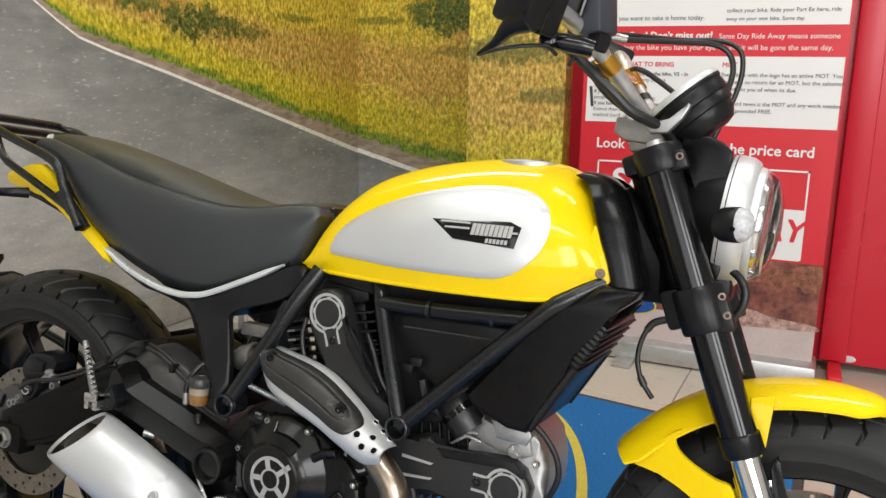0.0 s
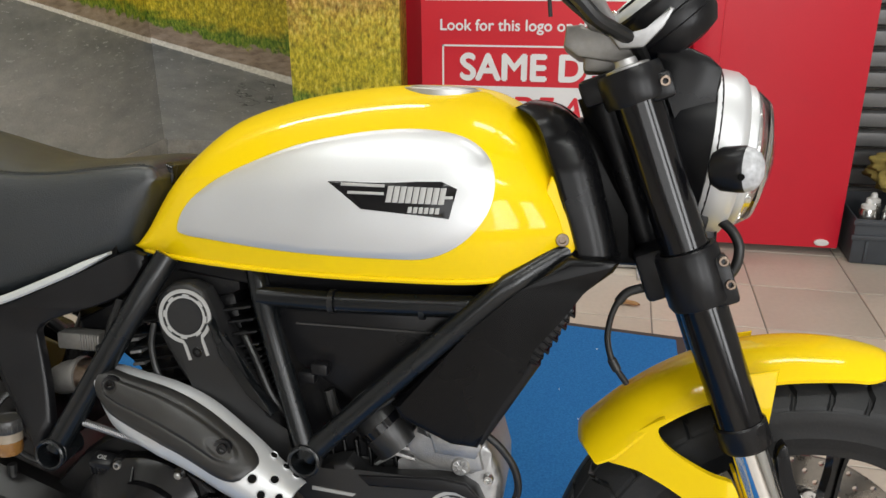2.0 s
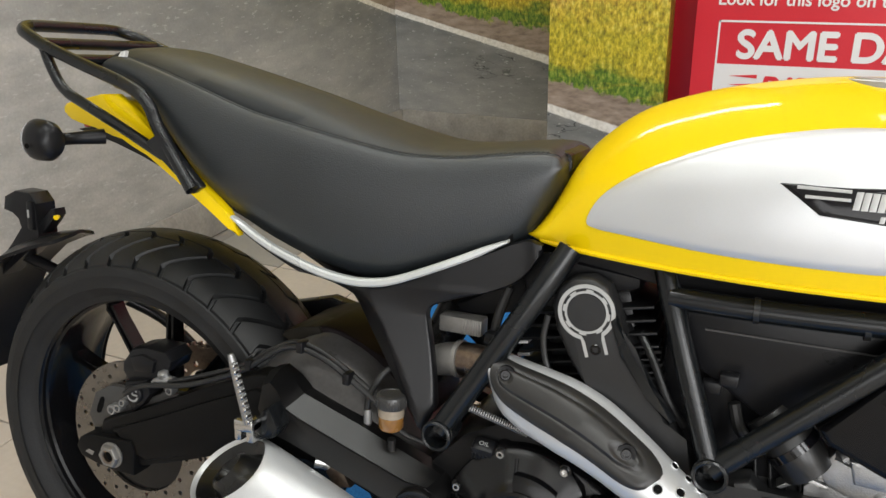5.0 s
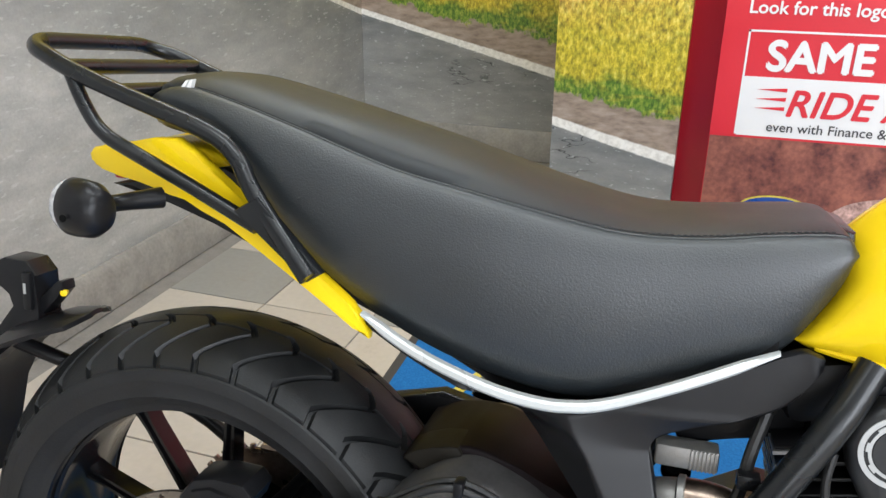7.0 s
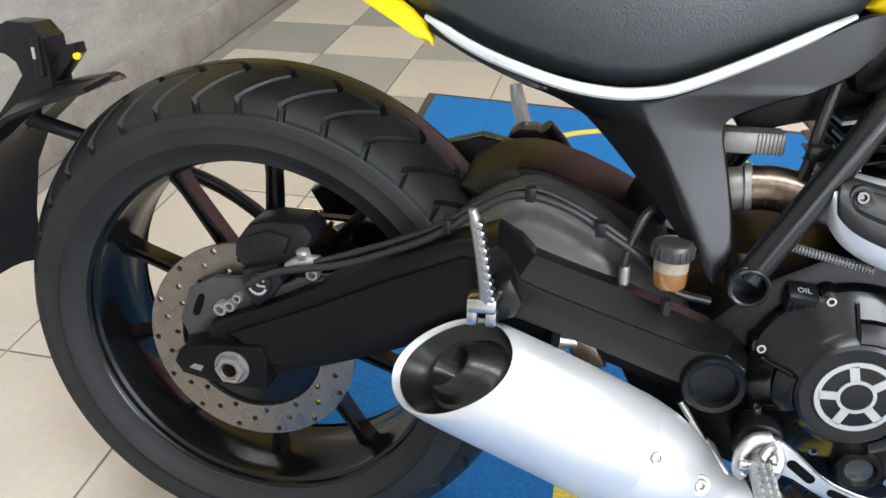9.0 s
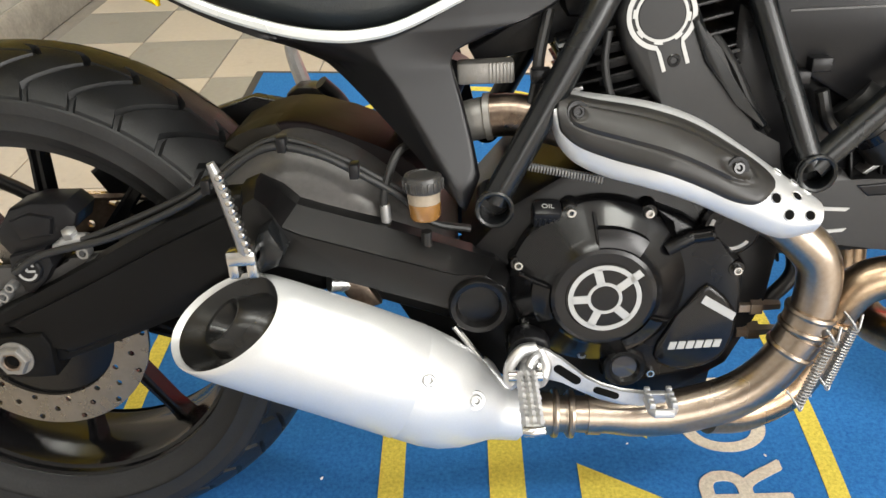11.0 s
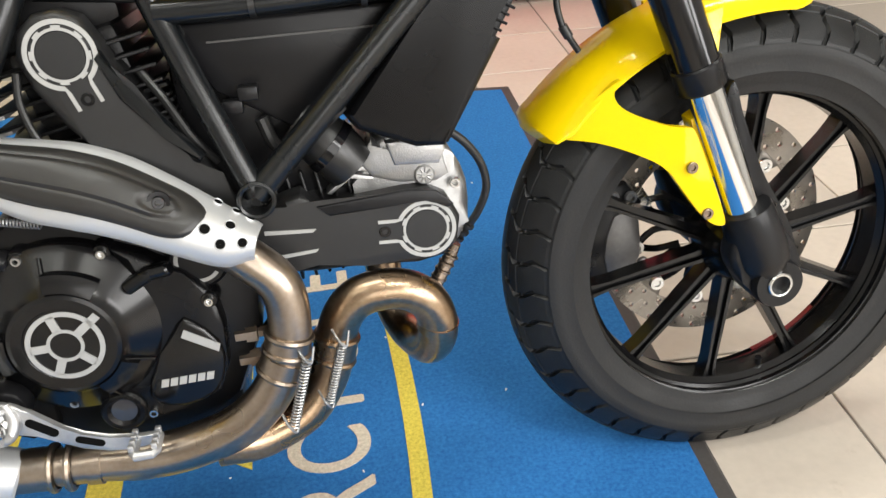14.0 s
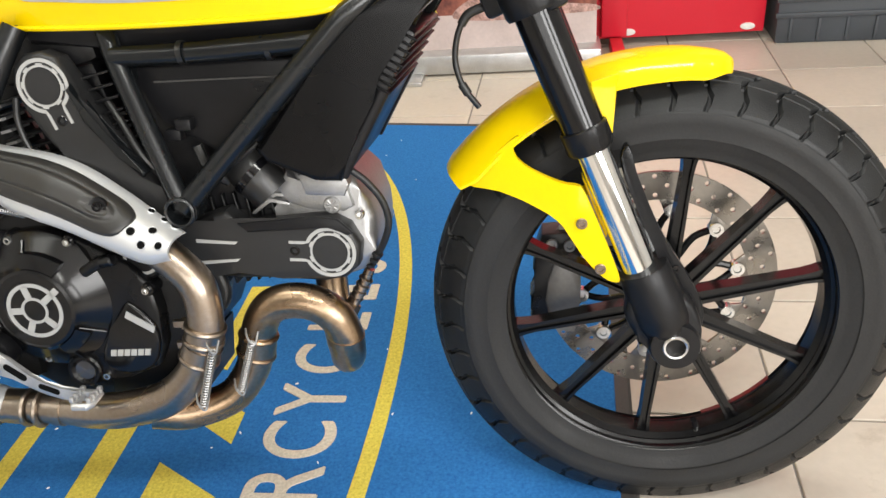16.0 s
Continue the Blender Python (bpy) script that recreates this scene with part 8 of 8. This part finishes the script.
for (x0, z0), (x1, z1), w in (((0.6015, 0.3095), (0.6205, 0.2945), 0.0050), ((0.6425, 0.2815), (0.6620, 0.2735), 0.0042)):
    a = math.atan2(z1 - z0, x1 - x0)
    ends = [(x0 + w * math.cos(a + math.pi / 2 + math.pi * k / 8), z0 + w * math.sin(a + math.pi / 2 + math.pi * k / 8)) for k in range(9)]
    ends += [(x1 + w * math.cos(a - math.pi / 2 + math.pi * k / 8), z1 + w * math.sin(a - math.pi / 2 + math.pi * k / 8)) for k in range(9)]
    part("pedal_slot", plate(bmesh.new(), ends, -0.1884, -0.1876), HOLE, pedal)
toe = part("pedal_toe", tube(bmesh.new(), [(0.6960, -0.184, 0.268), (0.6960, -0.208, 0.268), (0.6990, -0.2140, 0.268), (0.7160, -0.2140, 0.268), (0.7190, -0.208, 0.268), (0.7190, -0.184, 0.270)], 0.0050, 10, 0), ALU, pedal, "toothed pedal toe loop")
for i in range(4):
    for x in (0.6960, 0.7190):
        part("toe_tooth", box(bmesh.new(), x - 0.003, x + 0.003, -0.213 + 0.009 * i, -0.2075 + 0.009 * i, 0.2725, 0.2795, 0.001), ALU, pedal)
part("pedal_rod", tube(bmesh.new(), [(0.494, -0.156, 0.347), (0.526, -0.158, 0.299)], 0.0038, 10, 0), STEEL, pedal, "bright push rod")
part("rod_end", tube(bmesh.new(), [(0.522, -0.158, 0.305), (0.528, -0.159, 0.296), (0.536, -0.160, 0.284), (0.548, -0.164, 0.270)], [0.0052, 0.0082, 0.0066, 0.0050], 12, 0), DARKALU, pedal, "grey ball joint")

# stand and far-side peg
part("side_stand", tube(bmesh.new(), [(0.64, 0.10, 0.22), (0.60, 0.20, 0.12), (0.565, 0.262, 0.062)], 0.012, 12), FRAME, bike, "black side stand, folded out")
part("stand_foot", box(bmesh.new(), 0.545, 0.595, 0.240, 0.300, 0.048, 0.062, 0.004), FRAME, bike)
part("far_peg", tube(bmesh.new(), [(0.292, 0.205, 0.530), (0.280, 0.215, 0.565), (0.276, 0.216, 0.585)], [0.011, 0.010, 0.008], 10), ALU, bike, "bright alloy pillion foot peg, folded up")
part("far_hanger", plate(bmesh.new(), [(0.27, 0.515), (0.29, 0.538), (0.33, 0.530), (0.34, 0.50), (0.30, 0.49)], 0.16, 0.205, 0.006, 2), PLASTIC, bike)
part("far_loom", tube(bmesh.new(), [(0.325, 0.15, 0.545), (0.345, 0.16, 0.520), (0.362, 0.15, 0.495), (0.38, 0.14, 0.485)], 0.010, 12), CABLE, bike)
part("shock_body", tube(bmesh.new(), [(0.42, 0.02, 0.42), (0.50, 0.02, 0.60)], 0.028, 16, 0), PLASTIC, bike)
part("inner_guard", plate(bmesh.new(), [(0.52, 0.62), (0.60, 0.66), (0.66, 0.70), (0.74, 0.70), (0.72, 0.66), (0.60, 0.62), (0.53, 0.60)], -0.06, 0.06, 0.004), PLASTIC, bike)

# -- handlebar, gauge, controls --
# the bars are turned a little, so that the far half stands higher
BAR_R = [(1.030, -0.400, 1.112), (1.066, -0.300, 1.105), (1.095, -0.215, 1.090), (1.125, -0.150, 1.055), (1.160, -0.085, 1.005), (1.172, -0.045, 0.992)]
BAR_L = [(1.168, 0.045, 0.998), (1.142, 0.095, 1.030), (1.100, 0.150, 1.086), (1.066, 0.215, 1.132), (1.034, 0.300, 1.156), (0.996, 0.400, 1.166)]
bar = part("handlebar", tube(bmesh.new(), BAR_R + BAR_L, 0.0112, 18), ALU, bike, "silver handlebar")
for s in (-1, 1):
    riser = part("bar_riser", box(bmesh.new(), 1.146, 1.186, s * 0.045 - 0.018, s * 0.045 + 0.018, 0.945, 0.985, 0.006), CASTGREY, bike, "cast alloy bar riser")
    part("riser_cap", box(bmesh.new(), 1.148, 1.184, s * 0.045 - 0.018, s * 0.045 + 0.018, 0.9865, 1.008, 0.006), CASTGREY, riser)
    for dx in (-0.011, 0.011):
        part("riser_bolt", bolt(bmesh.new(), 1.166 + dx, s * 0.045, 1.007, 0.0045, 0.004, (0, 0, 1)), STEEL, riser, "bright cap screw")
part("top_yoke", plate(bmesh.new(), [(1.124, 0.972), (1.126, 0.993), (1.142, 0.995), (1.160, 0.983), (1.192, 0.971), (1.215, 0.960), (1.180, 0.956), (1.140, 0.961)], -0.07, 0.07, 0.004), CASTGREY, bike, "cast alloy top yoke")
part("bar_clamp", tube(bmesh.new(), [(1.131, -0.140, 1.047), (1.120, -0.158, 1.061)], 0.0132, 18, 0), GOLD, bar, "gold anodised bar clamp")
part("bar_clamp", tube(bmesh.new(), [(1.116, 0.130, 1.066), (1.092, 0.160, 1.097)], 0.0134, 18, 0), GOLD, bar, "gold anodised bar clamp")
part("tube_band", tube(bmesh.new(), [(1.135, 0.104, 1.039), (1.128, 0.113, 1.049)], 0.0124, 16, 0), CABLE, bar)
part("brace_bar", tube(bmesh.new(), [(1.122, -0.148, 1.052), (1.115, 0.0, 1.066), (1.106, 0.145, 1.080)], [0.008, 0.006, 0.008], 12), GOLD, bar, "gold brace bar")
for s, dx, dz in ((-1, 0.0, 0.0), (1, -0.034, 0.050)):
    part("grip", tube(bmesh.new(), [(1.040 + dx, s * 0.350, 1.112 + dz), (1.010 + dx, s * 0.425, 1.114 + dz), (0.975 + dx, s * 0.490, 1.116 + dz)], 0.0165, 18), CABLE, bar, "black rubber grip")
    block = Matrix.Translation((1.064 + dx, s * 0.305, 1.098 + dz)) @ pose(0, 0, 0, 0, 20, s * 20)
    part("switch_block", box(bmesh.new(), -0.030, 0.028, -0.034, 0.034, -0.034, 0.026, 0.007, block), PLASTIC, bar, "black switch block")
    part("switch_seam", box(bmesh.new(), -0.031, 0.029, -0.003, 0.003, -0.035, 0.027, 0.002, block), GLOSS, bar)
part("master_cylinder", box(bmesh.new(), -0.025, 0.025, -0.024, 0.024, 0.0, 0.075, 0.004, Matrix.Translation((1.112, -0.196, 1.080)) @ pose(0, 0, 0, 4, -4, -16)), material("slate_grey_reservoir_plastic", (0.035, 0.038, 0.048), 0.42, vary=0.15), bar, "dark grey square brake reservoir")
part("cylinder_body", tube(bmesh.new(), [(1.125, -0.235, 1.055), (1.110, -0.240, 1.058), (1.090, -0.246, 1.061), (1.074, -0.250, 1.064)], [0.011, 0.0125, 0.0115, 0.0095], 18), GLOSS, bar, "gloss black master cylinder")
part("cylinder_clamp", box(bmesh.new(), -0.010, 0.010, -0.014, 0.014, -0.012, 0.012, 0.004, Matrix.Translation((1.122, -0.200, 1.072)) @ pose(0, 0, 0, 0, 20, -20)), PLASTIC, bar)
part("lever_pivot", lathe(bmesh.new(), [(0.006, -0.012), (0.011, -0.009), (0.0125, 0.0), (0.011, 0.009), (0.006, 0.012)], (1.071, -0.252, 1.063), (0.2, -1, 0.2), 20), GLOSS, bar, "gloss black pivot cap")
part("brake_lever", tube(bmesh.new(), [(1.070, -0.330, 1.070), (1.045, -0.325, 1.062), (1.024, -0.315, 1.046), (0.998, -0.303, 1.035)], [0.016, 0.012, 0.006, 0.0022], 12), PLASTIC, bar, "black lever end")
part("lever_cable", tube(bmesh.new(), [(0.996, -0.300, 1.0345), (1.022, -0.300, 1.041), (1.050, -0.295, 1.046), (1.075, -0.275, 1.050), (1.082, -0.25, 1.045)], 0.0026, 8), CABLE, bar, "thin black cable")
GX = np.array((1.219, -0.045, 1.024))
gn = Vector((-0.655, -0.10, 0.755)).normalized()
gauge = part("instrument", lathe(bmesh.new(), [(0.026, -0.060), (0.038, -0.056), (0.046, -0.044), (0.0475, -0.038), (0.0480, -0.034), (0.0520, -0.032), (0.0530, -0.022), (0.0520, -0.019), (0.0545, -0.017), (0.0555, -0.006), (0.0545, -0.002), (0.0550, 0.000), (0.0570, 0.003), (0.0565, 0.010), (0.0535, 0.014), (0.0505, 0.011)], tuple(GX), gn, 56), PLASTIC, bike, "round black instrument on an alloy bracket")
part("instrument_glass", lathe(bmesh.new(), [(0.0510, 0.0115), (0.0001, 0.0125)], tuple(GX), gn, 48, cap=False), material("dark_display_glass", (0.35, 0.36, 0.37), 0.06, coat=1.0, vary=0.05), gauge, "glossy display glass")
part("instrument_rim", lathe(bmesh.new(), [(0.0572, 0.006), (0.0574, 0.0095), (0.0560, 0.0130), (0.0535, 0.0150), (0.0512, 0.0135)], tuple(GX), gn, 56, cap=False), TRIM, gauge, "thin silver rim")
part("instrument_bracket", plate(bmesh.new(), [(1.170, 0.982), (1.182, 0.968), (1.206, 0.970), (1.224, 0.990), (1.234, 1.009), (1.229, 1.011), (1.219, 1.000), (1.208, 0.986), (1.190, 0.984)], -0.106, -0.088, 0.004), DARKALU, gauge, "grey alloy instrument bracket")
for pts, r, nm in (([(1.100, -0.16, 1.092), (1.135, -0.08, 1.108), (1.195, 0.0, 1.119), (1.248, 0.01, 1.120), (1.277, 0.01, 1.108), (1.285, 0.01, 1.082), (1.280, 0.01, 1.045), (1.262, 0.01, 0.995), (1.250, 0.01, 0.965)], 0.0038, "throttle_cable"),
                   ([(1.060, -0.200, 1.082), (1.088, -0.165, 1.058), (1.114, -0.158, 1.034), (1.138, -0.150, 1.013), (1.157, -0.138, 0.995), (1.176, -0.12, 0.986), (1.197, -0.09, 0.976), (1.21, -0.06, 0.96)], 0.0076, "bar_loom"),
                   ([(1.090, -0.172, 1.083), (1.083, -0.176, 1.055), (1.078, -0.176, 1.045)], 0.0026, "cable_tie"),
                   ([(1.110, -0.170, 1.020), (1.113, -0.165, 0.994)], 0.0020, "cable_tie"),
                   ([(1.090, -0.150, 1.098), (1.129, -0.12, 1.094), (1.161, -0.090, 1.098), (1.206, -0.04, 1.107), (1.245, -0.01, 1.110), (1.266, 0.0, 1.098), (1.273, 0.0, 1.072), (1.265, 0.0, 1.035), (1.250, 0.0, 0.99)], 0.0042, "brake_hose"),
                   ([(1.128, 0.0, 1.075), (1.139, -0.02, 1.072), (1.155, -0.02, 1.066), (1.192, -0.02, 1.041), (1.205, -0.02, 1.030)], 0.0040, "loom"),
                   ([(1.066, -0.185, 1.072), (1.092, -0.150, 1.052), (1.118, -0.140, 1.020), (1.142, -0.130, 1.000), (1.168, -0.110, 0.985)], 0.0034, "switch_cable")):
    part(nm, tube(bmesh.new(), pts, r, 10), CABLE, bike, "black cable")
part("cable_ferrule", tube(bmesh.new(), [(1.105, -0.140, 1.0965), (1.138, -0.114, 1.0945)], 0.0066, 12, 0), STEEL, bike, "bright cable ferrule")
part("mirror_stem", tube(bmesh.new(), [(1.100, -0.225, 1.100), (1.110, -0.232, 1.150), (1.090, -0.260, 1.200)], 0.005, 10), GLOSS, bar, "black mirror stem")


# ---- floor tiles ----
CREAM = material("cream_ceramic_tile", (0.51, 0.45, 0.385), 0.38, vary=0.10, scale=3, fine=60, rvar=0.10, bump=0.08)
GREY = material("grey_ceramic_tile", (0.29, 0.275, 0.25), 0.42, vary=0.12, scale=3, fine=60, rvar=0.10, bump=0.08)
for m in (CREAM, GREY):
    # one pattern over the whole floor, stains on it, and a shade of its own for each tile
    nt = m.node_tree
    place = nt.nodes.new("ShaderNodeNewGeometry")
    for n in [n for n in nt.nodes if n.bl_idname == "ShaderNodeTexNoise"]:
        nt.links.new(place.outputs["Position"], n.inputs["Vector"])
    base = nt.nodes["Principled BSDF"].inputs["Base Color"]
    stain = nt.nodes.new("ShaderNodeTexNoise")
    stain.inputs["Scale"].default_value, stain.inputs["Detail"].default_value, stain.inputs["Roughness"].default_value = 7.0, 9.0, 0.7
    nt.links.new(place.outputs["Position"], stain.inputs["Vector"])
    edge = nt.nodes.new("ShaderNodeValToRGB")
    edge.color_ramp.elements[0].position, edge.color_ramp.elements[1].position = 0.60, 0.74
    edge.color_ramp.elements[0].color, edge.color_ramp.elements[1].color = (0, 0, 0, 1), (0.45, 0.45, 0.45, 1)
    nt.links.new(stain.outputs["Fac"], edge.inputs[0])
    soil = nt.nodes.new("ShaderNodeMix")
    soil.data_type = "RGBA"
    soil.inputs[7].default_value = (0.24, 0.18, 0.13, 1)
    nt.links.new(edge.outputs[0], soil.inputs[0])
    nt.links.new(base.links[0].from_socket, soil.inputs[6])
    info = nt.nodes.new("ShaderNodeObjectInfo")
    shade = nt.nodes.new("ShaderNodeMapRange")
    shade.inputs["To Min"].default_value, shade.inputs["To Max"].default_value = 0.90, 1.06
    nt.links.new(info.outputs["Random"], shade.inputs["Value"])
    tone = nt.nodes.new("ShaderNodeVectorMath")
    tone.operation = "SCALE"
    nt.links.new(soil.outputs[2], tone.inputs[0])
    nt.links.new(shade.outputs[0], tone.inputs["Scale"])
    nt.links.new(tone.outputs[0], base)


def tile_mesh(name, mat_, size):
    bm = bmesh.new()
    h = size / 2 - 0.0022
    rings(bm, [[(x * h, y * h, -0.02) for x, y in ((-1, -1), (1, -1), (1, 1), (-1, 1))],
               [(x * h, y * h, -0.0012) for x, y in ((-1, -1), (1, -1), (1, 1), (-1, 1))],
               [(x * (h - 0.0015), y * (h - 0.0015), 0) for x, y in ((-1, -1), (1, -1), (1, 1), (-1, 1))]])
    me = bpy.data.meshes.new(name)
    bmesh.ops.recalc_face_normals(bm, faces=bm.faces[:])
    bm.to_mesh(me)
    bm.free()
    me.materials.append(mat_)
    return me


PITCH = 0.330
cream, grey = tile_mesh("tile", CREAM, PITCH), tile_mesh("tile_grey", GREY, PITCH)
tx0, ty0 = 1.652, 1.625
rest = bmesh.new()
for i in range(-9, 11):
    for j in range(-17, 5):
        x, y = tx0 + (i + 0.5) * PITCH, ty0 + (j + 0.5) * PITCH
        if not (-1.05 < x < 4.7 and -3.9 < y < 2.95):
            continue
        if y < -1.9 or x > 4.0:
            h = PITCH / 2 - 0.0022
            rings(rest, [[(x + u * h, y + v * h, z) for u, v in ((-1, -1), (1, -1), (1, 1), (-1, 1))] for z in (-0.02, 0.0)])
            continue
        ob = new("tile", grey if (i + j) % 2 and x < 0.15 and y > 1.2 else cream)
        ob.parent = floor_ob
        ob.location = (x, y, 0)
part("tile_field", rest, CREAM, floor_ob)["kind"] = "stuff"
